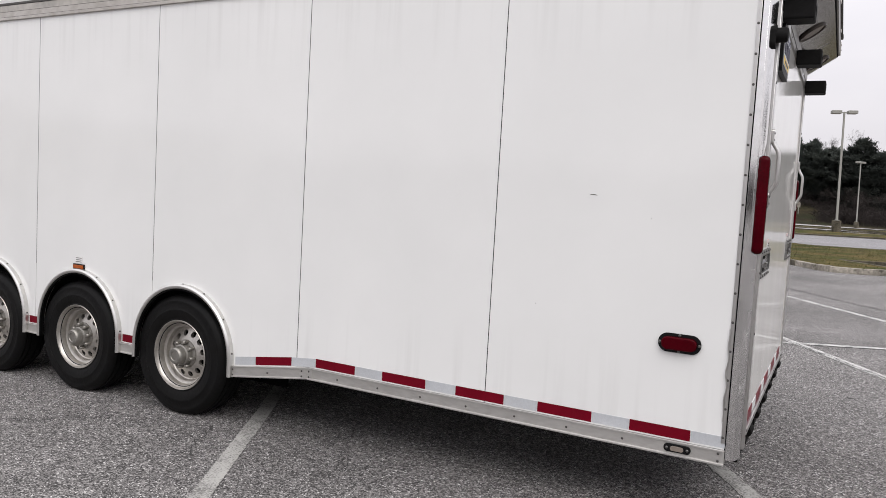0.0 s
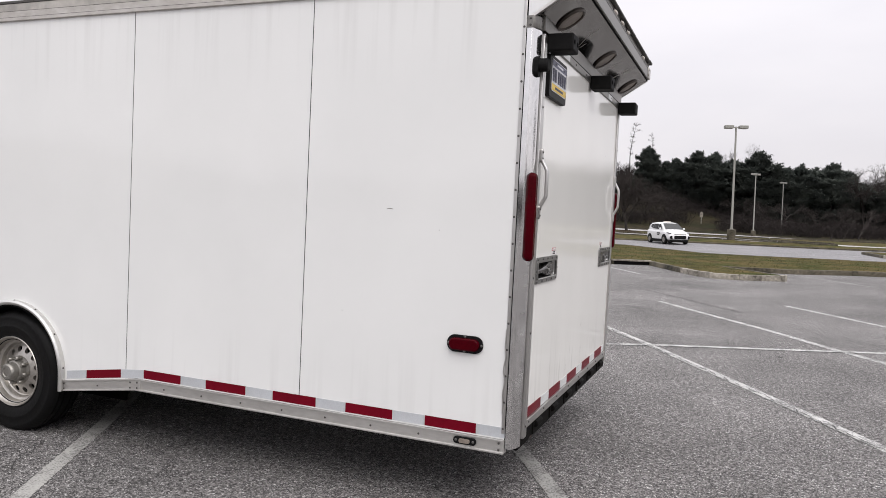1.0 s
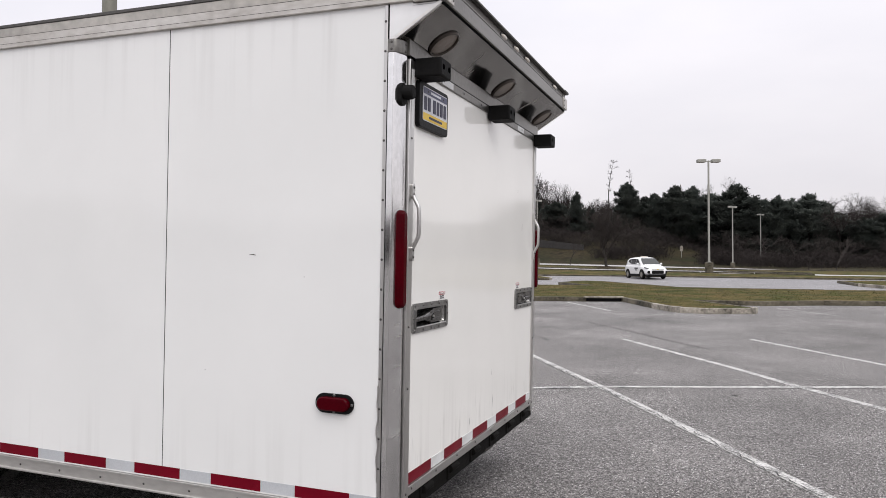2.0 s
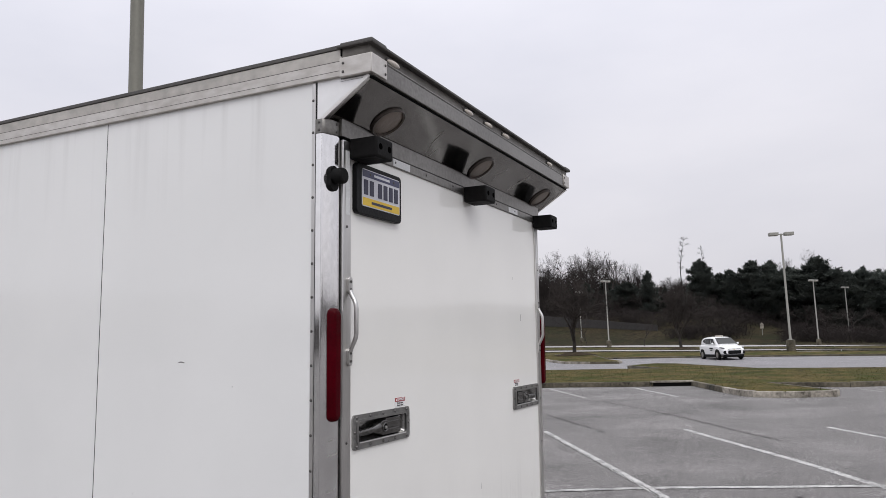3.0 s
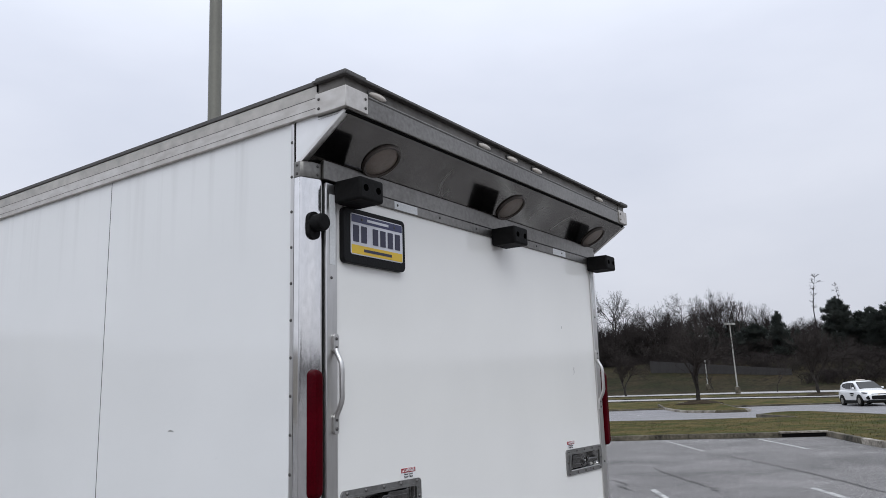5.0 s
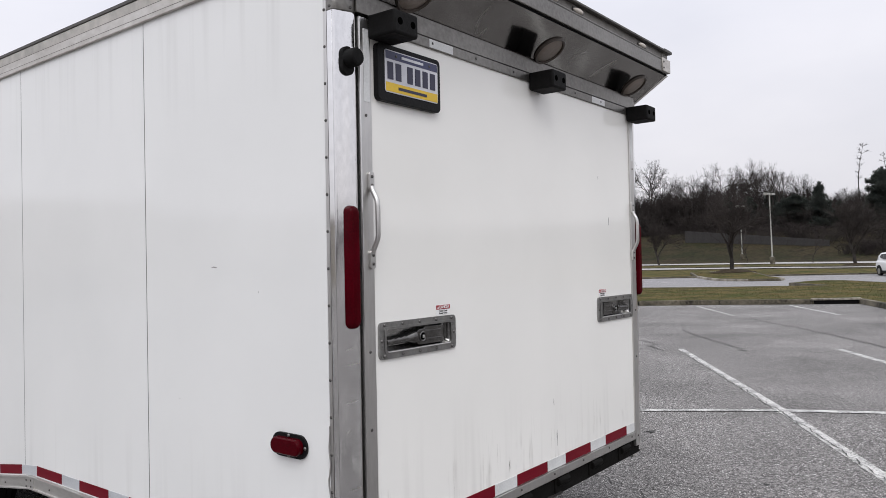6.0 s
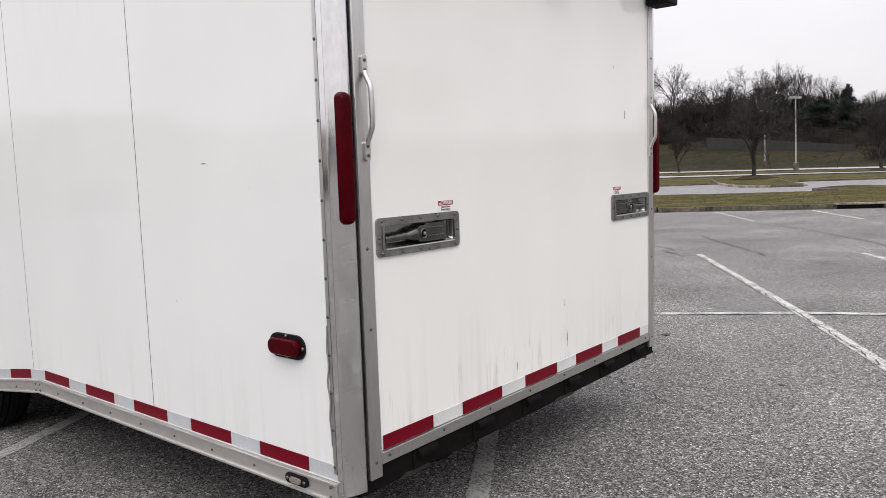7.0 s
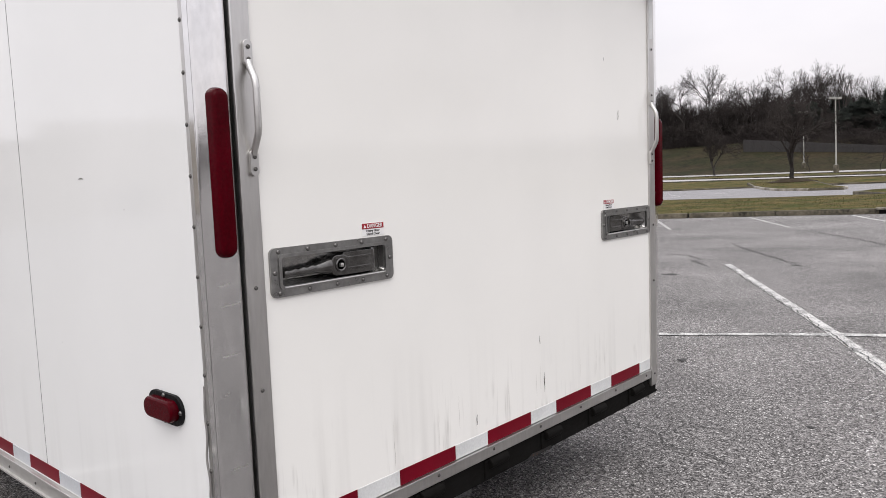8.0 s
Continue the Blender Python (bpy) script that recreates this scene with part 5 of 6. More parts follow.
# fenders: a rolled aluminium arch round each wheel, with a flange and rivets
def arch(r0, r1, lo, hi, drop):
    bm = bmesh.new()
    ends = []
    n = 40
    rows = []
    for k in range(-2, n + 3):
        a = math.pi * min(max(k / n, 0), 1)
        dz = -drop * (1 if k in (-2, n + 2) else 0.5 if k in (-1, n + 1) else 0)
        rows.append([bm.verts.new((r * math.cos(a), h, r * math.sin(a) + dz)) for r, h in ((r0, hi), (r0, lo), (r0 + 0.008, lo - 0.006), (r1 - 0.012, lo - 0.006), (r1, lo + 0.004), (r1, hi))])
    for p, q in zip(rows, rows[1:]):
        for k in range(6):
            bm.faces.new((p[k], p[(k + 1) % 6], q[(k + 1) % 6], q[k]))
    bm.faces.new(rows[0])
    bm.faces.new(rows[-1])
    bmesh.ops.recalc_face_normals(bm, faces=bm.faces[:])
    return bm


RIVET_UP = mesh_of("rivet", lathe([(0.0001, 0.0045), (0.004, 0.004), (0.007, 0.0)], "z", 10), M_SCREW_DK)
ARCH = mesh_of("fender", arch(0.434, 0.463, -0.034, 0.012, 0.095), M_FENDER)
# added black ring that paints the shade inside the arch
ARCH_SHADE = mesh_of("liner", arch(0.4300, 0.4335, -0.024, 0.004, 0.095), M_FRAME)
for wu in ARCHES:
    fen = piece("fender", ARCH, trailer, (wu, 0, ARCH_W - 0.005))
    tagged(fen, "polished aluminium fender arch")
    piece("liner", ARCH_SHADE, fen)
    for k in (0.04, 0.2, 0.36, 0.5, 0.66, 0.82, 0.96):
        a = math.pi * k
        piece("rivet", RIVET_UP, fen, (0.463 * math.cos(a), -0.016, 0.463 * math.sin(a)), (0, 90 - math.degrees(a), 0))

# wheels: tyre with grooves, pierced rim, hub and nuts; built once
tyre_prof = [(0.215, -0.09), (0.238, -0.103), (0.246, -0.110), (0.250, -0.1085), (0.262, -0.113), (0.285, -0.120), (0.300, -0.1225), (0.303, -0.1245), (0.307, -0.1245), (0.310, -0.1225), (0.340, -0.123), (0.352, -0.121), (0.362, -0.1235), (0.368, -0.1215),
             (0.380, -0.114), (0.392, -0.104), (0.402, -0.090), (0.4065, -0.074), (0.397, -0.072), (0.397, -0.066), (0.4075, -0.064), (0.409, -0.036), (0.398, -0.034), (0.398, -0.026), (0.410, -0.024),
             (0.410, 0.024), (0.398, 0.026), (0.398, 0.034), (0.409, 0.036), (0.4075, 0.064), (0.397, 0.066), (0.397, 0.072), (0.4065, 0.074), (0.402, 0.090), (0.392, 0.104), (0.375, 0.114), (0.345, 0.122), (0.30, 0.118), (0.262, 0.105), (0.235, 0.09)]
rim_prof = [(0.236, -0.102), (0.241, -0.110), (0.238, -0.114), (0.231, -0.112), (0.226, -0.100), (0.220, -0.092), (0.213, -0.088), (0.209, -0.076), (0.207, -0.056), (0.200, -0.050), (0.190, -0.048), (0.186, -0.040), (0.183, -0.022), (0.176, -0.016)]


def rim_disc():
    """The wheel's disc with a ring of round hand holes cut right through."""
    bm = bmesh.new()
    holes, inner, outer, seg = 12, 0.098, 0.180, 10
    for h in range(holes):
        a0, a1 = 2 * math.pi * h / holes, 2 * math.pi * (h + 1) / holes
        mid_a, mid_r, hr = (a0 + a1) / 2, 0.143, 0.0205
        ring = []
        for k in range(seg * 4):
            t_ = k / (seg * 4)
            side, f = int(t_ * 4), (t_ * 4) % 1
            r, a = ((inner, a0 + f * (a1 - a0)), (inner + f * (outer - inner), a1), (outer, a1 - f * (a1 - a0)), (outer - f * (outer - inner), a0))[side]
            ox, oz = r * math.cos(a), r * math.sin(a)
            hx, hz = mid_r * math.cos(mid_a), mid_r * math.sin(mid_a)
            d = Vector((ox - hx, oz - hz)).normalized()
            hole = (hx + d.x * hr, hz + d.y * hr)

            def dep(x, z):
                q = math.hypot(x, z)
                return -0.016 - 0.034 * (0.180 - q) / 0.082
            ring.append([bm.verts.new((ox, dep(ox, oz), oz)), bm.verts.new((hole[0], dep(*hole), hole[1])), bm.verts.new((hole[0], dep(*hole) + 0.022, hole[1]))])
        for p, q in zip(ring, ring[1:] + ring[:1]):
            bm.faces.new((p[0], q[0], q[1], p[1]))
            bm.faces.new((p[1], q[1], q[2], p[2]))
    bmesh.ops.remove_doubles(bm, verts=bm.verts[:], dist=0.0004)
    bmesh.ops.recalc_face_normals(bm, faces=bm.faces[:])
    return bm


TYRE = mesh_of("tyre", lathe([(r * 1.024 if r > 0.3 else r, h) for r, h in tyre_prof], "y", 64), M_TYRE)
RIM = mesh_of("rim", lathe(rim_prof, "y", 64), M_RIM)
DISC = mesh_of("disc", rim_disc(), M_RIM)
DARK = mesh_of("brake_drum", lathe([(0.0001, 0.02), (0.20, 0.02), (0.20, 0.09)], "y", 32), M_FRAME)
HUB = mesh_of("hub", lathe([(0.0001, -0.152), (0.030, -0.152), (0.033, -0.156), (0.048, -0.156), (0.056, -0.150), (0.060, -0.138), (0.061, -0.104), (0.070, -0.100), (0.074, -0.090), (0.076, -0.062), (0.096, -0.056), (0.102, -0.04)], "y", 40), M_HUB)
NUT = mesh_of("wheel_nut", cyl((0, -0.095, 0), 0.0115, 0.050, "y", 6, r2=0.0125), M_HUB)
for wu in WHEELS:
    wheel = piece("wheel", TYRE, trailer, (wu, 0.120, 0.389 + 0.0209 * wu), (0, random.uniform(0, 90), 0))
    wheel.name = "tyre"
    tagged(wheel, "black trailer tyre on a pierced silver wheel")
    for name, me in (("rim", RIM), ("disc", DISC), ("brake_drum", DARK), ("hub", HUB)):
        piece(name, me, wheel)
    for k in range(8):
        a = 2 * math.pi * (k + 0.5) / 8
        piece("wheel_nut", NUT, wheel, (0.088 * math.cos(a), -0.006, 0.088 * math.sin(a)))
for wu in WHEELS:
    part("axle", cyl((wu, 0.15, HUB_W), 0.045, WID - 0.3, "y", 16), M_FRAME, trailer)
    far = piece("tyre", TYRE, trailer, (wu, WID - 0.105, 0.389 + 0.0209 * wu), (0, 0, 180))
    piece("rim", RIM, far)
    piece("disc", DISC, far)

# nicks and scuffs on the white sheets
def nick(pts, w, plane, material=M_STREAK_DK):
    bm = bmesh.new()
    rows = []
    for i, (a, b) in enumerate(pts):
        k = 0.75 * w * (0.25 + math.sin(math.pi * (i + 0.5) / len(pts)))
        rows.append([bm.verts.new((-0.0032, a - k, b) if plane == "rear" else (a, -0.0012, b - k)), bm.verts.new((-0.0032, a + k, b) if plane == "rear" else (a, -0.0012, b + k))])
    for p, q in zip(rows, rows[1:]):
        bm.faces.new((p[0], p[1], q[1], q[0]))
    bmesh.ops.recalc_face_normals(bm, faces=bm.faces[:])
    return part("scuff", bm, material, trailer, smooth=False)


nick([(-0.785, 1.549), (-0.772, 1.5515), (-0.760, 1.551), (-0.748, 1.548)], 0.0022, "side")
nick([(-0.480, 1.450), (-0.477, 1.451)], 0.003, "side")
nick([(-1.034, 0.977), (-1.030, 0.979)], 0.0025, "side")
nick([(2.160, 1.79), (2.157, 1.775), (2.159, 1.76), (2.154, 1.745)], 0.0035, "rear")
nick([(2.03, 2.022), (2.031, 2.014), (2.029, 2.005)], 0.0022, "rear")
nick([(1.472, 0.845), (1.471, 0.825), (1.473, 0.81)], 0.0022, "rear")
for v, z, h, w in ((1.50, 0.600, 0.085, 0.0016), (1.496, 0.63, 0.04, 0.0022), (1.05, 0.585, 0.040, 0.0030), (1.046, 0.57, 0.07, 0.0010), (0.84, 0.57, 0.13, 0.0010), (0.62, 0.56, 0.16, 0.0010), (1.44, 0.60, 0.10, 0.0010), (1.47, 0.62, 0.11, 0.0009),
                   (1.78, 0.60, 0.09, 0.0010), (1.92, 0.60, 0.10, 0.0009), (0.95, 0.60, 0.12, 0.0008), (1.25, 0.59, 0.10, 0.0008)):
    nick([(v + random.uniform(-0.0015, 0.0015), z + h * f / 7) for f in range(8)], w, "rear", M_STREAK_DK if w > 0.0012 else M_STREAK)
# scratches across the near post
for z, a, b in ((0.742, 0.024, 0.068), (0.95, 0.018, 0.030), (1.055, 0.020, 0.058), (1.19, 0.024, 0.074), (1.245, 0.020, 0.050)):
    bm = bmesh.new()
    pts = [(a + (b - a) * f / 4, z + 0.006 * f / 4 + random.uniform(-0.002, 0.002)) for f in range(5)]
    rows = [[bm.verts.new((post_u(y) + 0.0007, y, q - 0.0012)), bm.verts.new((post_u(y) + 0.0007, y, q + 0.0012))] for y, q in pts]
    for p, q in zip(rows, rows[1:]):
        bm.faces.new((p[0], p[1], q[1], q[0]))
    bmesh.ops.recalc_face_normals(bm, faces=bm.faces[:])
    part("scratch", bm, M_RAIL, trailer, smooth=False)


# ---------------------------------------------------------------- car park lamps
def lamp_post(x, y, heads, material, yaw=0, z=None, tall=9.4):
    """A square pole on a round concrete footing, with one or two shoebox heads."""
    z = ground_z(x, y) if z is None else z
    ob = thing("street_lamp", "tall %s car park lamp on a concrete footing" % ("bronze-grey" if material is M_POLE else "pale grey"), "street lamp", (x, y, z), (0, 0, yaw), "car park lamps")
    part("footing", cyl((0, 0, -0.1), 0.34, 1.0, "z", 24, bevel=0.03), M_KERB_MOSS_SHADE, ob, "round weathered concrete footing")
    part("pole", lathe([(0.11, 0.9), (0.11, 1.0), (0.095, 1.05), (0.075, tall), (0.0001, tall)], "z", 12), material, ob)
    part("base_plate", box(-0.17, 0.17, -0.17, 0.17, 0.9, 0.94, 0.01), material, ob)
    for s in heads:
        arm = part("arm", box(min(0, s * 0.35), max(0, s * 0.35), -0.04, 0.04, tall - 0.10, tall - 0.02), material, ob)
        a, b = sorted((s * 0.25, s * 0.95))
        head = part("lamp_head", box(a, b, -0.26, 0.26, tall - 0.16, tall + 0.10, 0.03), material, ob, "shoebox lamp head")
        part("lens", box(a + 0.06, b - 0.06, -0.2, 0.2, tall - 0.172, tall - 0.158), M_LENS_DIM, head)
    return ob


lamp_post(-5.85, 7.42, (-1, 1), M_POLE, 30, tall=9.6)
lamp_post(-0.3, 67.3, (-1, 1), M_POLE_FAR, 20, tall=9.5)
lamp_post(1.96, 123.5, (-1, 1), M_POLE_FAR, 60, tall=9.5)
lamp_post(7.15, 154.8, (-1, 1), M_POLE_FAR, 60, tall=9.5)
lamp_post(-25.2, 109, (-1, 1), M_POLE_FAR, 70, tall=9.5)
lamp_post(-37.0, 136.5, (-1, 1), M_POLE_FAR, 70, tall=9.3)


# ---------------------------------------------------------------- white car
def car(x, y, yaw):
    """A small rounded crossover, nose along its own x; sizes in metres."""
    ob = thing("car", "small white crossover car with black lower cladding on the road", "car", (x, y, ground_z(x, y)), (0, 0, yaw))
    k = 0.94 / K

    def skin(sections):
        bm = bmesh.new()
        rows = [[bm.verts.new((sx * k, yy * k, zz * k)) for yy, zz in pts] for sx, pts in sections]
        for p, q in zip(rows, rows[1:]):
            for i in range(len(p)):
                bm.faces.new((p[i], p[(i + 1) % len(p)], q[(i + 1) % len(p)], q[i]))
        bm.faces.new(rows[0][::-1])
        bm.faces.new(rows[-1])
        bmesh.ops.recalc_face_normals(bm, faces=bm.faces[:])
        return bm

    def hull(w, lo, belt, top):
        half = [(w * 0.80, lo), (w * 0.995, lo + 0.09), (w, (lo + belt) * 0.5), (w * 0.985, belt - 0.12), (w * 0.93, belt), (w * 0.55, top)]
        return half + [(-yy, zz) for yy, zz in half[::-1]]

    def house(base, wide, top, lo=0.98):
        half = [(base, lo), (wide, top - 0.10), (wide - 0.09, top - 0.015), (wide - 0.30, top + 0.012)]
        return half + [(-yy, zz) for yy, zz in half[::-1]]
    body = part("body", skin([(-2.12, hull(0.62, 0.52, 0.90, 0.94)), (-2.08, hull(0.78, 0.38, 1.02, 1.04)), (-1.85, hull(0.865, 0.28, 1.08, 1.10)), (-1.27, hull(0.895, 0.24, 1.08, 1.10)), (-0.4, hull(0.885, 0.22, 1.05, 1.08)),
                              (0.5, hull(0.885, 0.22, 1.02, 1.07)), (1.0, hull(0.895, 0.24, 1.00, 1.07)), (1.35, hull(0.895, 0.26, 0.96, 1.05)), (1.72, hull(0.86, 0.28, 0.90, 0.98)), (1.98, hull(0.80, 0.32, 0.82, 0.88)), (2.11, hull(0.70, 0.36, 0.74, 0.78)), (2.14, hull(0.60, 0.42, 0.68, 0.71))]), M_CAR, ob)
    smooth_ = body.modifiers.new("round", "SUBSURF")
    smooth_.levels = smooth_.render_levels = 2
    bm = skin([(-2.04, house(0.70, 0.66, 1.16)), (-1.86, house(0.76, 0.66, 1.46)), (-1.55, house(0.80, 0.67, 1.575)), (-0.6, house(0.82, 0.69, 1.63)), (0.05, house(0.82, 0.68, 1.605)), (0.34, house(0.81, 0.665, 1.535)), (0.75, house(0.80, 0.70, 1.30)), (1.16, house(0.78, 0.76, 1.09))])
    bmesh.ops.bevel(bm, geom=[ed for ed in bm.edges if ed.calc_face_angle(0) > 0.45], offset=0.03, segments=2, profile=0.5, affect="EDGES", clamp_overlap=True)
    part("cabin", bm, M_CAR, ob, "white roof and pillars")

    def pane(name, pts, push):
        """Glass that lies just proud of the cabin."""
        bm = bmesh.new()
        bm.faces.new([bm.verts.new([c * k for c in p]) for p in pts])
        got = bmesh.ops.extrude_face_region(bm, geom=bm.faces[:])["geom"]
        for g in got:
            if isinstance(g, bmesh.types.BMVert):
                g.co += Vector(push)
        bmesh.ops.recalc_face_normals(bm, faces=bm.faces[:])
        part(name, bm, M_GLASS_DK, ob, "dark tinted glass", smooth=False)
    pane("windscreen", [(1.13, -0.70, 1.095), (1.13, 0.70, 1.095), (0.75, 0.635, 1.312), (0.38, 0.565, 1.528), (0.38, -0.565, 1.528), (0.75, -0.635, 1.312)], (0.020, 0, 0.028))
    for s in (-1, 1):
        def flank(px, pz, top=1.60):
            return (px, s * (0.822 - (pz - 0.98) * 0.13 / (top - 1.08)), pz)
        pane("side_window", [flank(0.74, 1.10), flank(0.02, 1.10), flank(0.02, 1.50), flank(0.26, 1.49)], (0, s * 0.018, 0))
        pane("side_window", [flank(-0.06, 1.10), flank(-0.86, 1.14), flank(-0.86, 1.50), flank(-0.06, 1.51)], (0, s * 0.018, 0))
        pane("side_window", [flank(-0.93, 1.16), flank(-1.42, 1.28), flank(-1.30, 1.46), flank(-0.93, 1.49)], (0, s * 0.018, 0))
        near_, far_ = sorted((s * 0.87, s * 1.02))
        part("mirror", box(0.62 * k, 0.76 * k, near_ * k, far_ * k, 1.07 * k, 1.21 * k, 0.045, 3), M_CAR, ob)
        part("headlight", box(-0.22 * k, 0.15 * k, -0.17 * k, 0.15 * k, -0.038 * k, 0.042 * k, 0.025), M_LAMP_CAR, ob, "clear swept-back headlight", at=(1.84 * k, s * 0.66 * k, 0.825 * k), rot=(0, 10, -s * 32))
        part("fog_lamp", cyl((1.85 * k, s * 0.655 * k, 0.52 * k), 0.115 * k, 0.275 * k, "x", 18, bevel=0.02), M_CAR_DK, ob, "dark fog lamp surround")
        near_, far_ = sorted((s * 0.80, s * 0.905))
        part("sill", box(-0.95 * k, 0.95 * k, near_ * k, far_ * k, 0.19 * k, 0.37 * k, 0.02), M_CAR_DK, ob, "black lower cladding")
        near_, far_ = sorted((s * 0.88, s * 0.903))
        part("door_bar", box(0.02 * k, 0.56 * k, near_ * k, far_ * k, 0.76 * k, 0.85 * k), M_CAR_DK, ob, "dark bar of unreadable lettering")
        part("door_bar", box(0.10 * k, 0.46 * k, near_ * k, far_ * k, 0.64 * k, 0.70 * k), M_CAR_DK, ob)
        for wx in (-1.275, 1.28):
            near_, far_ = sorted((s * 0.72, s * 0.915))
            wh = part("wheel", cyl((wx * k, near_ * k, 0.335 * k), 0.335 * k, (far_ - near_) * k, "y", 28, bevel=0.04), M_TYRE, ob, "black tyre on a silver alloy wheel")
            hub_y = s * 0.905
            part("rim", lathe([(0.205 * k, 0.0), (0.21 * k, -0.012 * s), (0.20 * k, 0.012 * s), (0.06 * k, 0.022 * s), (0.0001, 0.022 * s)], "y", 20), M_HUB, wh, at=(wx * k, hub_y * k, 0.335 * k))
            near_, far_ = sorted((s * 0.78, s * 0.902))
            part("wheel_arch", prism([(wx * k + 0.415 * k * math.cos(math.pi * q / 16), 0.335 * k + 0.415 * k * math.sin(math.pi * q / 16)) for q in range(17)], near_ * k, far_ * k), M_CAR_DK, ob, "black wheel arch")
    part("grille", prism(rounded(-0.47 * k, 0.47 * k, 0.40 * k, 0.65 * k, 0.08 * k), 1.9 * k, 2.152 * k, "yz", bevel=0.012), M_CAR_DK, ob, "black lower grille")
    part("upper_grille", prism(rounded(-0.46 * k, 0.46 * k, 0.72 * k, 0.765 * k, 0.02 * k), 1.9 * k, 2.125 * k, "yz"), M_CAR_DK, ob)
    part("badge", box(2.06 * k, 2.14 * k, -0.06 * k, 0.06 * k, 0.70 * k, 0.73 * k, 0.01), M_YELLOW, ob, "small gold badge")
    part("bumper_lip", box(1.72 * k, 2.13 * k, -0.64 * k, 0.64 * k, 0.20 * k, 0.36 * k, 0.06, 3), M_CAR_DK, ob, "black bumper lip")
    part("roof_sign", box(-0.32 * k, -0.12 * k, -0.26 * k, 0.26 * k, 1.635 * k, 1.715 * k, 0.02), M_LENS, ob, "small pale roof sign")
    return ob


car(-4.62, 58.3, -60)


# ---------------------------------------------------------------- trees
def stick(vs, fs, a, b, r0, r1, sides):
    d = (b - a).normalized()
    s = d.orthogonal().normalized()
    u_ = d.cross(s)
    n = len(vs)
    for p, r in ((a, r0), (b, r1)):
        for q in range(sides):
            an = 2 * math.pi * q / sides
            vs.append(p + r * (math.cos(an) * s + math.sin(an) * u_))
    for q in range(sides):
        fs.append((n + q, n + (q + 1) % sides, n + sides + (q + 1) % sides, n + sides + q))


def spike(vs, fs, a, b, r, rng_):
    """A hair-thin last twig: one long tapered sliver."""
    d = (b - a).normalized()
    s = d.orthogonal().normalized()
    s.rotate(Quaternion(d, rng_.uniform(0, 6.283)))
    n = len(vs)
    vs += [a - s * r, a + s * r, b + (b - a) * 0.25]
    fs.append((n, n + 1, n + 2))


def list_mesh(name, vs, fs, material):
    me = bpy.data.meshes.new(name)
    me.from_pydata([(v[0] * K, v[1] * K, v[2] * K) for v in vs], [], fs)
    me.materials.append(material)
    return me


def bare_tree(label, seed, height, width, levels=7, stems=1, fork=26, bole=0.28, radius=0.24, wobble=0.16, thin=0.028, twigs=0.55, lean=0.25, rise=0.10, group=""):
    """A leafless tree: stems that fork again and again, each fork thinner, with side twigs."""
    rng = random.Random(seed)
    segs = []

    def turn(d, deg):
        ax = d.orthogonal().normalized()
        ax.rotate(Quaternion(d, rng.uniform(0, 6.283)))
        out = d.copy()
        out.rotate(Quaternion(ax, radians(deg)))
        return out

    def grow(p, d, length, r, level):
        n = 3 if level < 2 else 2
        for i in range(n):
            d = (d + Vector((rng.gauss(0, wobble), rng.gauss(0, wobble), rng.gauss(rise * 0.5, wobble * 0.5)))).normalized()
            q = p + d * length / n
            r1 = max(thin, r * (1 - 0.22 * (i + 1) / n))
            segs.append((p, q, max(thin, r * (1 - 0.22 * i / n)), r1, level))
            p = q
            if 1 < level < levels - 1 and rng.random() < twigs:
                grow(p, turn(d, rng.uniform(35, 65)), length * rng.uniform(0.5, 0.8), r * 0.45, min(levels, level + 3))
        if level >= levels:
            return
        for k in range(3 if rng.random() < 0.28 else 2):
            nd = (turn(d, rng.uniform(0.5, 1.35) * fork) + Vector((0, 0, rise))).normalized()
            grow(p, nd, (length if level else 1.0) * rng.uniform(0.66, 0.92), r * rng.uniform(0.6, 0.74), level + 1)
    for k in range(stems):
        az = 6.283 * (k + rng.random() * 0.6) / stems
        d = Vector((math.cos(az) * lean * (stems > 1), math.sin(az) * lean * (stems > 1), 1)).normalized()
        grow(Vector((0, 0, -0.3)), d, bole * rng.uniform(0.9, 1.1), radius, 0)
    top = max(q.z for _, q, *_ in segs)
    ext = sorted(math.hypot(q.x, q.y) for _, q, *_ in segs)[int(len(segs) * 0.97)]
    sz = height / top
    sx = sz * min(1.25, max(0.8, width / 2 / ext / sz))
    out = {"trunk": ([], []), "crown": ([], [])}
    for a, b, r0, r1, lv in segs:
        vs, fs = out["trunk" if lv < 2 else "crown"]
        a, b = Vector((a.x * sx, a.y * sx, a.z * sz)), Vector((b.x * sx, b.y * sx, b.z * sz))
        if lv >= levels - 1:
            spike(vs, fs, a, b, r0, rng)
        else:
            stick(vs, fs, a, b, r0, r1, 6 if lv < 2 else 4 if lv < 4 else 3)
    ob = thing("bare_tree", label, "tree", (0, 0, 0), group=group)
    for name, m in (("trunk", M_BARK), ("crown", M_TWIG)):
        piece(name, list_mesh(name, *out[name], m), ob)
    return ob


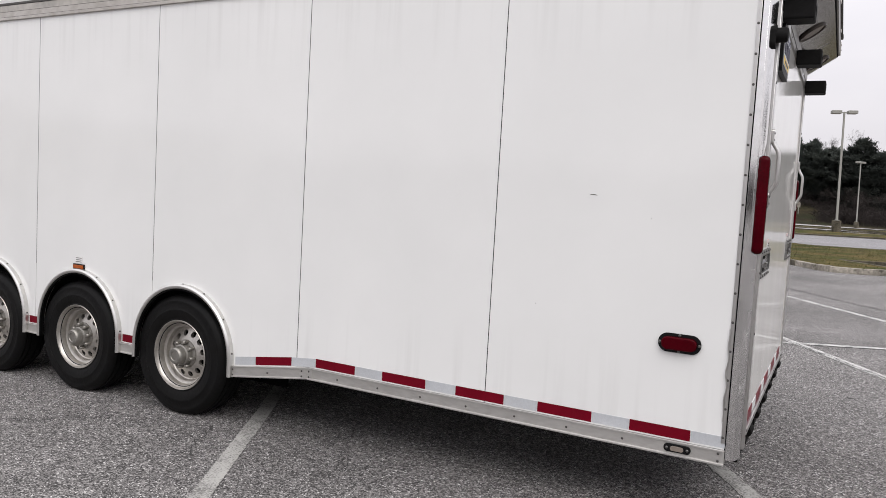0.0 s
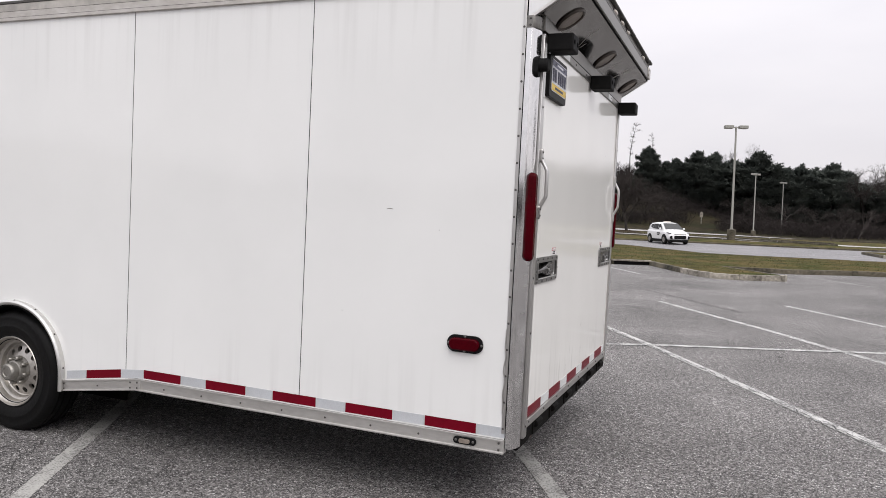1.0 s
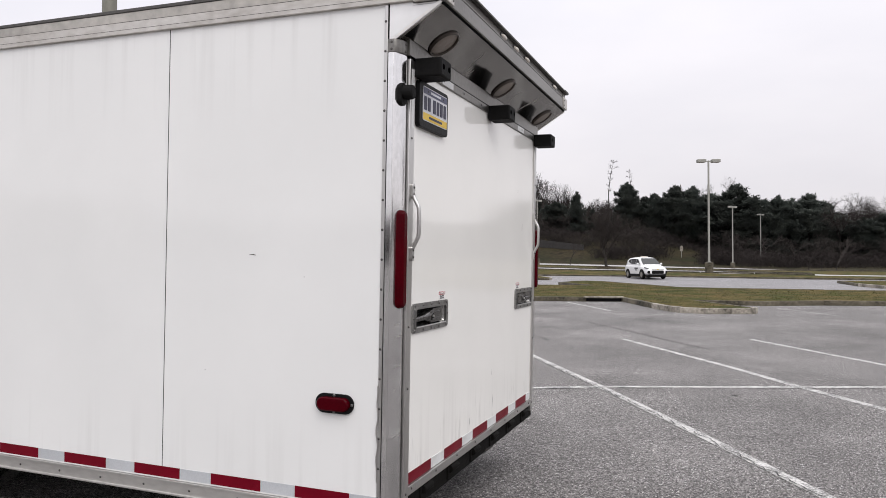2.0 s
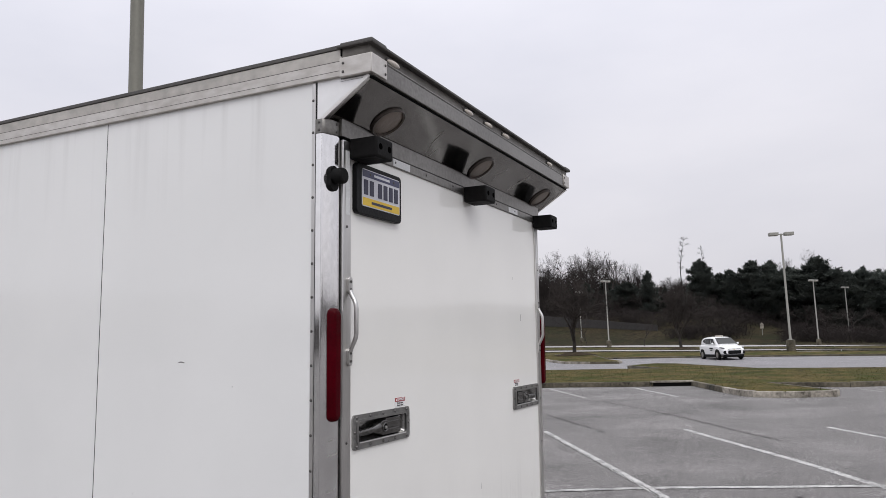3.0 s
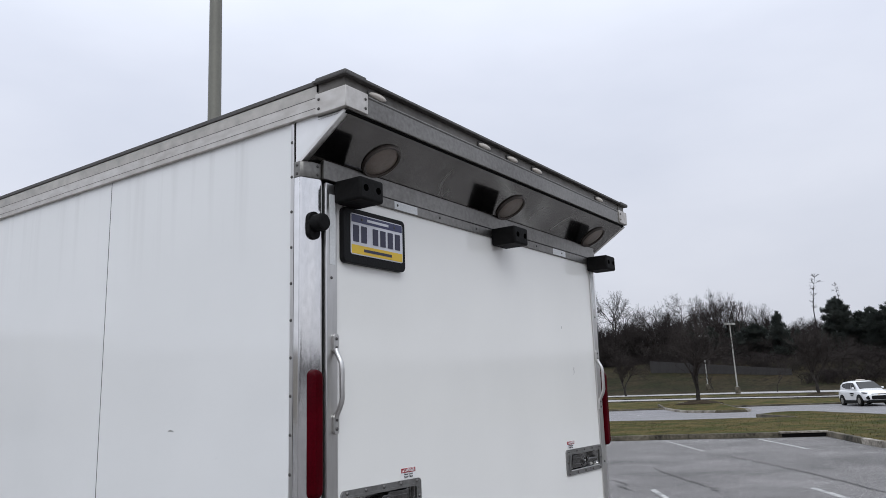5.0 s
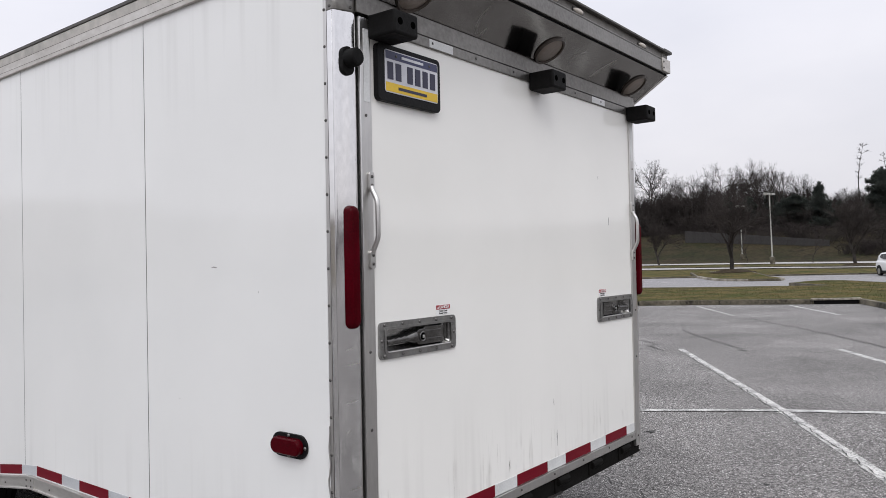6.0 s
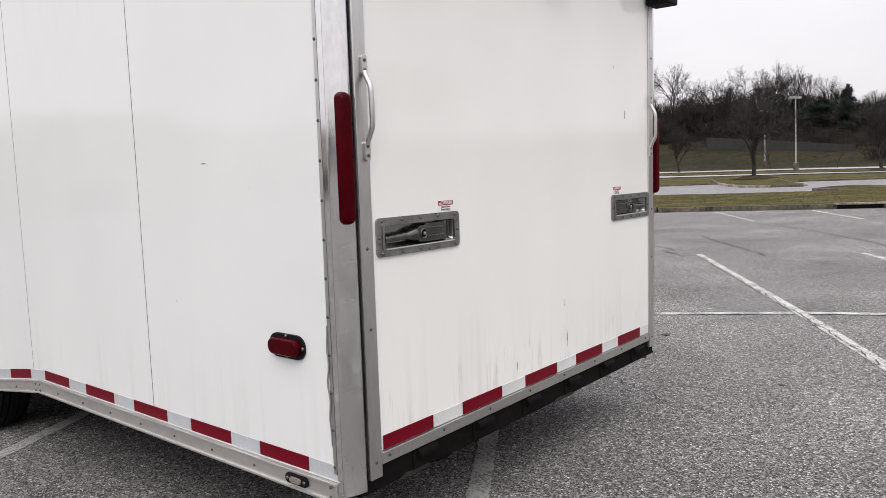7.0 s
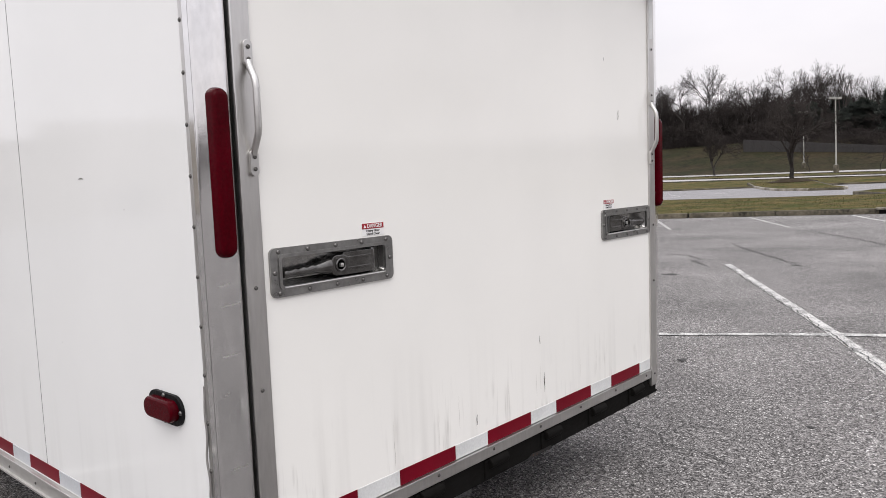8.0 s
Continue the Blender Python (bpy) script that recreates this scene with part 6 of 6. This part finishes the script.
def conifer(label, seed, height, width, tiers, shape="pine", group="woodland evergreens"):
    """A straight trunk with tiers of boughs, each a layered plate of many needle sprays."""
    rng = random.Random(seed)
    tv, tf = [], []
    for k in range(8):
        f0, f1 = k / 8, (k + 1) / 8
        stick(tv, tf, Vector((0, 0, height * 0.96 * f0 - 0.3)), Vector((0, 0, height * 0.96 * f1 - 0.3)), 0.018 * height * (1 - 0.93 * f0), 0.018 * height * (1 - 0.93 * f1), 6)
    cv, cf = [], []
    for t_ in range(tiers):
        f = (t_ + 0.3 + 0.4 * rng.random()) / tiers
        z = height * (0.06 + 0.92 * f)
        if shape == "spruce":
            reach = width * (1 - f) ** 0.8 + 0.2
        else:
            reach = width * min(1.0, 0.62 + 0.7 * f) * (1 - f ** 3.2) * rng.uniform(0.72, 1.12) + 0.35
        for b in range(rng.randint(7, 9)):
            az = rng.uniform(0, 6.283)
            ln = reach * rng.uniform(0.55, 1.1)
            rise = rng.uniform(-0.30, -0.05) if shape == "spruce" else rng.uniform(-0.08, 0.30)
            a0 = Vector((0, 0, z - 0.1))
            a1 = Vector((math.cos(az) * ln * 0.8, math.sin(az) * ln * 0.8, z + rise * ln * 0.8))
            stick(tv, tf, a0, a1, 0.05, 0.02, 3)
            for s in range(max(16, int(ln * 42))):
                g = 0.12 + 0.88 * math.sqrt(rng.random())
                wide = (0.10 + 0.26 * g) * ln
                off = rng.gauss(0, wide * 0.5)
                px = math.cos(az) * ln * g - math.sin(az) * off
                py = math.sin(az) * ln * g + math.cos(az) * off
                pz = z + rise * ln * g + 0.16 * g * g * ln * (shape == "pine") + rng.gauss(0, 0.24)
                w, h = rng.uniform(0.10, 0.24), rng.uniform(0.25, 0.60)
                a = az + rng.gauss(0, 0.8)
                n = len(cv)
                ca, sa = math.cos(a), math.sin(a)
                up = rng.uniform(-0.1, 1.1)
                cv += [(px - sa * w, py + ca * w, pz - 0.06), (px + sa * w, py - ca * w, pz + rng.uniform(-0.15, 0.15)), (px + ca * h, py + sa * h, pz + up * h)]
                cf.append((n, n + 1, n + 2))
    ob = thing("evergreen_tree", label, "tree", (0, 0, 0), group=group)
    piece("trunk", list_mesh("trunk", tv, tf, M_BARK), ob)
    piece("crown", list_mesh("crown", cv, cf, M_NEEDLE), ob)
    return ob


rng = random.Random(5)
planted = set()


def plant(kind, x, y, top=None, size=1.0, wide=1.0, yaw=None, tall_=1.0):
    """Sets a tree on the ground; top is the height above the lot that its crown reaches."""
    ob, h = kind
    z = ground_z(x, y)
    sz = (top - z) / h if top is not None else size
    m = pose(x * K, y * K, z * K, 0, 0, rng.uniform(0, 360) if yaw is None else yaw)
    if id(ob) in planted:
        ob = copy_thing(ob, m)
    else:
        planted.add(id(ob))
        ob.matrix_basis = m
    ob.scale = (sz * wide, sz * wide, sz)


def wood_tree(seed, h, w, **k):
    return bare_tree("tall bare winter hardwood at the edge of the wood", seed, h, w, group="woodland trees", **k), h


# young trees in the car park islands
park = bare_tree("bare leafless young tree on a car park island", 14, 7.2, 8.0, levels=9, stems=1, fork=27, bole=0.95, radius=0.19, wobble=0.085, thin=0.011, twigs=0.8, rise=0.02, group="car park trees"), 7.2
small = bare_tree("small bare tree on a car park island", 15, 4.6, 3.6, levels=6, stems=1, fork=28, bole=1.0, radius=0.07, wobble=0.1, thin=0.012, twigs=0.5, rise=0.08, group="car park trees"), 4.6
for x, y, s in ((-17.7, 66.0, 1.05), (-11.9, 88.3, 1.0), (-39.5, 105, 0.85)):
    plant(park, x, y, size=s)
for x, y, s in ((9.0, 86, 0.95), (17.5, 66, 1.0), (23.0, 70, 1.0), (14.0, 106, 1.0), (22, 112, 1.1), (-22, 118, 1.0), (-31.5, 120, 0.9), (11.5, 98, 0.8)):
    plant(small, x, y, size=s)

for x, y in ((-17.7, 66.0), (-11.9, 88.3)):
    z = ground_z(x, y) + (0.13 if y < 70 else -0.04)
    bm = lathe([(0.25, 0.30), (0.7, 0.24), (1.3, 0.11), (1.9, 0.0), (1.9, -0.1), (0.25, -0.1)], "z", 22)
    for vert in bm.verts:
        vert.co.z *= 1 + 0.35 * noise.noise(vert.co * 1.7)
    ob = part("mulch_mound", bm, M_MULCH, at=(x, y, z))
    tagged(ob, "low mound of dark brown mulch round a tree", "mulch mound", kind="structure")

# the wood behind: bare hardwoods to one side, pines to the other
MANY = wood_tree(21, 15.3, 11, levels=8, stems=3, fork=25, lean=0.16, bole=1.5, radius=0.21, rise=0.02, thin=0.020, twigs=0.5)
VASE = wood_tree(22, 14.2, 9, levels=8, stems=2, fork=23, lean=0.16, bole=1.3, radius=0.22, rise=0.03, thin=0.020, twigs=0.4, wobble=0.12)
ROUND = wood_tree(28, 15.3, 11, levels=9, stems=1, fork=30, bole=2.2, radius=0.25, rise=-0.01, thin=0.018, twigs=0.35, wobble=0.15)
CROOK = wood_tree(24, 13.8, 10, levels=8, stems=2, fork=28, lean=0.20, bole=1.7, radius=0.23, wobble=0.18, rise=0.0, thin=0.020, twigs=0.4)
FINE = wood_tree(25, 17.5, 11, levels=8, stems=1, fork=28, bole=2.0, radius=0.20, rise=-0.01, thin=0.018, twigs=0.6, wobble=0.16)
SLIM = wood_tree(26, 13.0, 6, levels=8, stems=1, fork=24, bole=2.4, radius=0.15, rise=0.03, thin=0.020, twigs=0.4)
for kind, x, y, top, wide in ((MANY, -47.6, 178, 23.4, 1.0), (VASE, -41.2, 178, 22.1, 1.0), (ROUND, -55.2, 182, 23.8, 1.0), (FINE, -71.8, 182, 26.2, 1.0),
                              (CROOK, -67.5, 182, 22.3, 1.0), (CROOK, -62.2, 181, 22.0, 1.0), (MANY, -59.6, 184, 22.4, 0.75), (CROOK, -64.8, 185, 22.6, 0.9), (VASE, -51.0, 186, 21.0, 0.9), (ROUND, -78, 183, 24.5, 1.1),
                              (SLIM, -69.6, 180, 21.5, 1.0), (SLIM, -57.6, 180, 21.2, 1.0), (SLIM, -44.6, 182, 20.8, 1.1), (FINE, -39.0, 190, 19.8, 0.9), (FINE, -36.0, 191, 18.6, 1.0), (FINE, -29.0, 190, 17.0, 1.1), (VASE, -31.8, 192, 16.8, 1.0),
                              (FINE, -26.4, 190, 16.4, 1.1), (VASE, -84, 186, 24, 1.1), (MANY, -90, 184, 25, 1.1), (ROUND, 0.2, 182, 20.2, 0.62), (FINE, -3.2, 186, 18.4, 0.7), (ROUND, 23.4, 174, 15.2, 1.15), (FINE, 27.5, 180, 15.0, 1.0),
                              (ROUND, 33, 176, 15.6, 1.1), (VASE, 37, 178, 15.0, 1.2), (FINE, 44, 180, 15.5, 1.1), (FINE, 15.0, 186, 15.6, 0.7), (CROOK, 26.0, 184, 13.4, 1.1), (MANY, 30.0, 183, 13.0, 1.0), (CROOK, 34.5, 186, 13.6, 1.1), (MANY, 39.5, 184, 13.2, 1.1), (CROOK, 43.0, 188, 14.0, 1.2), (VASE, 47.5, 184, 14.4, 1.1), (FINE, 51.0, 180, 15.0, 1.1)):
    plant(kind, x, y, top + (1.3 if x < -36 else 0.0), wide=wide)
for i in range(46):                                # the crowd of lower stems behind them
    x = -92 + 70 * (i + rng.uniform(0.1, 0.9)) / 46
    y = rng.uniform(186, 200)
    plant(rng.choice((CROOK, MANY, SLIM, CROOK)), x, y, (19.4 if x < -56 else 17.6 if x < -40 else 15.4) + rng.uniform(-1.2, 1.2), wide=rng.uniform(0.9, 1.3))
for i in range(26):                                # low growth under the first trees
    x = -80 + 56 * (i + rng.uniform(0.1, 0.9)) / 26
    y = rng.uniform(172, 180)
    plant(rng.choice((CROOK, SLIM, MANY)), x, y, ground_z(x, y) + rng.uniform(4.5, 7.5), wide=rng.uniform(1.5, 2.2))
for x, y, h in ((-20.5, 152, 5.0), (-16.0, 150, 4.5), (-12.6, 149, 5.5), (0.4, 152, 6.0), (4.2, 151, 5.4), (8.0, 154, 6.0), (13.0, 152, 5.0), (17.0, 156, 5.4), (-18.2, 158, 6.0), (-25.5, 166, 6.0), (22.0, 154, 5.0)):
    plant(FINE, x, y, ground_z(x, y) + h, wide=2.3)

PINES = [(conifer("dark green pine with open layered boughs", s, h, w, t_), h) for s, h, w, t_ in ((31, 15, 5.2, 27), (32, 14.2, 4.4, 26), (34, 13, 4.8, 24))]
SPRUCE = conifer("dark broad spruce among the bare trees", 33, 10, 3.6, 17, "spruce"), 10
for k, x, y, top, wide in ((1, -20.3, 175, 18.9, 0.95), (2, -16.4, 177, 15.6, 1.1), (0, -14.2, 176, 16.2, 0.95), (0, -9.6, 175, 17.7, 1.0), (2, -6.0, 177, 17.4, 1.0), (0, 2.8, 174, 17.4, 1.15), (1, -1.6, 177, 15.4, 1.1), (2, 6.8, 176, 14.6, 1.0),
                           (1, 11.2, 175, 14.8, 1.0), (0, 17.2, 174, 14.9, 1.0), (2, 14.0, 180, 13.0, 1.0), (2, 20.6, 180, 12.0, 1.0), (1, 27.0, 173, 9.6, 1.5), (2, 31.5, 177, 10.5, 1.3), (0, 38.0, 182, 13.0, 1.1), (1, 45.0, 178, 14.0, 1.1),
                           (0, -12.0, 184, 15.2, 1.1), (1, -4.0, 184, 15.0, 1.2), (0, 5.0, 184, 13.8, 1.2), (2, 9.5, 184, 13.2, 1.2), (2, -18.0, 184, 14.8, 1.2), (0, 24.0, 186, 11.5, 1.3), (2, 8.6, 178, 14.2, 1.1), (1, 14.2, 178, 14.3, 1.2), (2, 20.4, 177, 13.4, 1.0), (0, -2.4, 180, 16.2, 1.0), (2, 35.0, 172, 8.6, 1.5), (1, 41.0, 174, 9.4, 1.4), (2, 49.0, 175, 10.0, 1.4), (2, -42.5, 184, 16.6, 1.1), (1, -46.0, 174, 15.2, 1.0), (1, -37.0, 176, 15.0, 1.3), (2, -39.8, 175, 13.4, 1.2)):
    plant(PINES[k], x, y, top, wide=wide)
for x, y, top, wide in ((-31.8, 175, 17.1, 1.0), (-28.6, 178, 13.2, 1.2), (-35.4, 178, 14.6, 1.1), (-22.6, 178, 14.0, 1.2), (-53.4, 184, 17.2, 0.9)):
    plant(SPRUCE, x, y, top, wide=wide)


def spindly(seed, h, bend):
    """A tall leggy stem, bare to the top, with a few drooping twigs up there."""
    rng_ = random.Random(seed)
    out = {"trunk": ([], []), "crown": ([], [])}
    p = Vector((0, 0, -0.3))
    n = 12
    for k in range(n):
        f = (k + 1) / n
        q = Vector((bend * math.sin(f * 2.6) - bend * 0.6 * f * f, 0.15 * rng_.gauss(0, 1), h * f))
        stick(*out["trunk"], p, q, 0.16 * (1.06 - f) + 0.035, 0.16 * (1 - f) + 0.035, 5)
        if f > 0.52:
            for s in range(3 if f < 0.8 else 5):
                az = rng_.uniform(0, 6.283)
                ln = rng_.uniform(0.3, 1.1) * (1.5 if f > 0.85 else 1)
                tip = q + Vector((math.cos(az) * ln, math.sin(az) * ln, rng_.uniform(0.2, 1.3)))
                mid_ = q.lerp(tip, 0.5) + Vector((rng_.gauss(0, 0.12), rng_.gauss(0, 0.12), 0.1))
                stick(*out["crown"], q, mid_, 0.034, 0.026, 3)
                stick(*out["crown"], mid_, tip, 0.026, 0.018, 3)
                for w in range(11):
                    a_ = mid_.lerp(tip, rng_.random())
                    d = Vector((rng_.gauss(0, 0.32), rng_.gauss(0, 0.32), rng_.uniform(-0.4, 0.45))) * rng_.uniform(0.5, 1.1)
                    spike(*out["crown"], a_, a_ + d, 0.026, rng_)
        p = q
    ob = thing("bare_tree", "tall spindly bare tree above the pines", "tree", group="woodland trees")
    for name, m in (("trunk", M_BARK), ("crown", M_TWIG)):
        piece(name, list_mesh(name, *out[name], m), ob)
    return ob, h


LEGGY = spindly(77, 16.3, -1.2)
plant(LEGGY, -23.2, 174, 23.3, yaw=0)
plant(LEGGY, -20.0, 178, 21.4, yaw=160, wide=0.8)

# bare trees beside the lot, mirrored in the polished posts
for kind, x, y, top, wide in ((ROUND, 46, 62, 12.5, 1.0), (FINE, 53, 58, 13.5, 1.0), (ROUND, 60, 60, 13.0, 1.0)):
    plant(kind, x, y, top, wide=wide)

# brush along the foot of the wood
bv, bf = [], []
for k in range(1500):
    x = rng.uniform(-100, 62)
    if x < -24:
        y = rng.uniform(max(153.0, 158.5 + (-55 - x) * 0.27 + 1.0) if x > -56 else 173, 192)
    else:
        y = rng.uniform(139 if -22 < x else 150, 178)
    if -9.5 < x < -3.5 and y < 161:
        continue
    z = ground_z(x, y)
    tall_ = rng.uniform(1.2, 3.4) * (0.9 + 0.7 * noise.noise(Vector((x * 0.09, y * 0.09, 0))))
    for s in range(13):
        a = Vector((x + rng.gauss(0, 0.7), y + rng.gauss(0, 0.7), z - 0.2))
        d = Vector((rng.gauss(0, 0.55), rng.gauss(0, 0.4), 1)) * tall_ * rng.uniform(0.4, 0.75)
        b = a + d
        c = b + Vector((rng.gauss(0, 0.8), rng.gauss(0, 0.5), rng.uniform(0.0, 0.9))) * tall_ * 0.4
        stick(bv, bf, a, b, 0.035, 0.028, 3)
        spike(bv, bf, b, c, 0.028, rng)
        for _ in range(3):
            spike(bv, bf, b, b + Vector((rng.gauss(0, 0.7), rng.gauss(0, 0.5), rng.uniform(0.1, 0.9))) * tall_ * 0.4, 0.024, rng)
brush = piece("brush", list_mesh("brush", bv, bf, M_BRUSH), None)
tagged(brush, "tangle of bare brown brush at the foot of the wood", "brush", kind="stuff")

# the deeper wood: close-set slender stems and twigs behind the first trees
dv, df = [], []
for k in range(2300):
    x = rng.uniform(-105, 60)
    y = rng.uniform(192, 216)
    z = ground_z(x, y)
    top = (18.4 if x < -56 else 17.0 if x < -38 else 13.6 if x < -24 else 11.2) + rng.uniform(-3.0, 1.6)
    p = Vector((x, y, z - 0.2))
    lean_ = Vector((rng.gauss(0, 0.06), rng.gauss(0, 0.06), 1))
    for i in range(4):
        q = p + (lean_ + Vector((rng.gauss(0, 0.07), rng.gauss(0, 0.07), 0))) * (top - z) / 4
        r = 0.13 * (1 - i / 5)
        stick(dv, df, p, q, r, r * 0.8, 3)
        for s in range(3 + 4 * i):
            a = p.lerp(q, rng.random())
            spike(dv, df, a, a + Vector((rng.gauss(0, 1.0), rng.gauss(0, 0.6), rng.uniform(0.5, 2.2))), 0.045, rng)
        p = q
tagged(piece("far_woods", list_mesh("far_woods", dv, df, M_BRUSH), None), "deep close-set winter wood of slender bare stems", "woods", kind="stuff")

# a dim backdrop of further wood, closing the horizon all round
bm = bmesh.new()
rows = []
for k in range(720):
    a = 2 * math.pi * k / 720
    r = 300
    hgt = 15.5 - 5.5 * step(0.06, 0.14, math.cos(a)) * (math.sin(a) > 0) + 3.0 * noise.noise(Vector((math.cos(a) * 14, math.sin(a) * 14, 3))) + 2.2 * rng.random()
    side = 4.0 * step(0.0, 0.9, -math.cos(a) * 2.6) * (math.sin(a) > 0)
    rows.append([bm.verts.new((r * math.cos(a), r * math.sin(a), q)) for q in (-2, hgt + side)])
for p, q in zip(rows, rows[1:] + rows[:1]):
    bm.faces.new((p[0], q[0], q[1], p[1]))
tagged(part("backdrop", bm, M_BRUSH), "far grey-brown line of winter woods", "backdrop", kind="structure")

# grey retaining wall stepping down the grass bank, and an upright sign
wall = thing("retaining_wall", "long grey retaining wall stepping down the grass bank", "wall", kind="structure")
for k in range(14):
    f0, f1 = k / 14, (k + 1) / 14
    x0, y0 = -54.9 + 29.1 * f0, 158.5 - 8.0 * f0
    ln = math.hypot(29.1, 8.0) / 14
    base = ground_z(x0, y0) - 1.2
    part("wall_panel", prism([(0, 0), (ln - 0.02, 0), (ln - 0.02, 7.8 - 3.5 * f1 - base), (0, 7.8 - 3.5 * f0 - base)], 0, 0.3), M_WALL, wall, at=(x0, y0, ground_z(x0, y0) - 1.2), rot=(0, 0, -math.degrees(math.atan2(8.0, 29.1))))
sign = thing("sign", "small white upright sign before the wood", "sign", (-7.0, 150, ground_z(-7.0, 150)))
part("post", box(-0.05, 0.05, -0.05, 0.05, 0, 1.3), M_POLE_FAR, sign)
part("board", prism([(-0.30, 1.2), (0.30, 1.2), (0.30, 2.0), (0.0, 2.3), (-0.30, 2.0)], -0.06, 0.06, bevel=0.02), M_KERB, sign, "white board with a pointed top")

# the long low shop front across the lot, facing the trailer
shop = thing("shop_building", "long low flat-roofed shop building of pale masonry across the lot", "building", (-74, -34, 0), (0, 0, 23))
part("wall", box(-16, 0, -30, 26, -0.2, 7.6, 0.05), M_SHOP, shop)
part("parapet", box(-16.2, 0.25, -30.2, 26.2, 7.6, 8.3, 0.05), M_KERB, shop)
part("raised_front", box(-4.0, 0.5, -6, 10, 0, 10.0, 0.05), M_SHOP, shop, "taller entrance front")
for y0 in (-24, -16, 14, 20):
    part("window", box(-0.1, 0.06, y0, y0 + 5, 0.8, 3.4), M_GLASS_DK, shop, "dark shop window")
part("door", box(0.4, 0.58, 0, 4, 0.05, 3.0), M_GLASS_DK, shop, "dark glazed entrance")
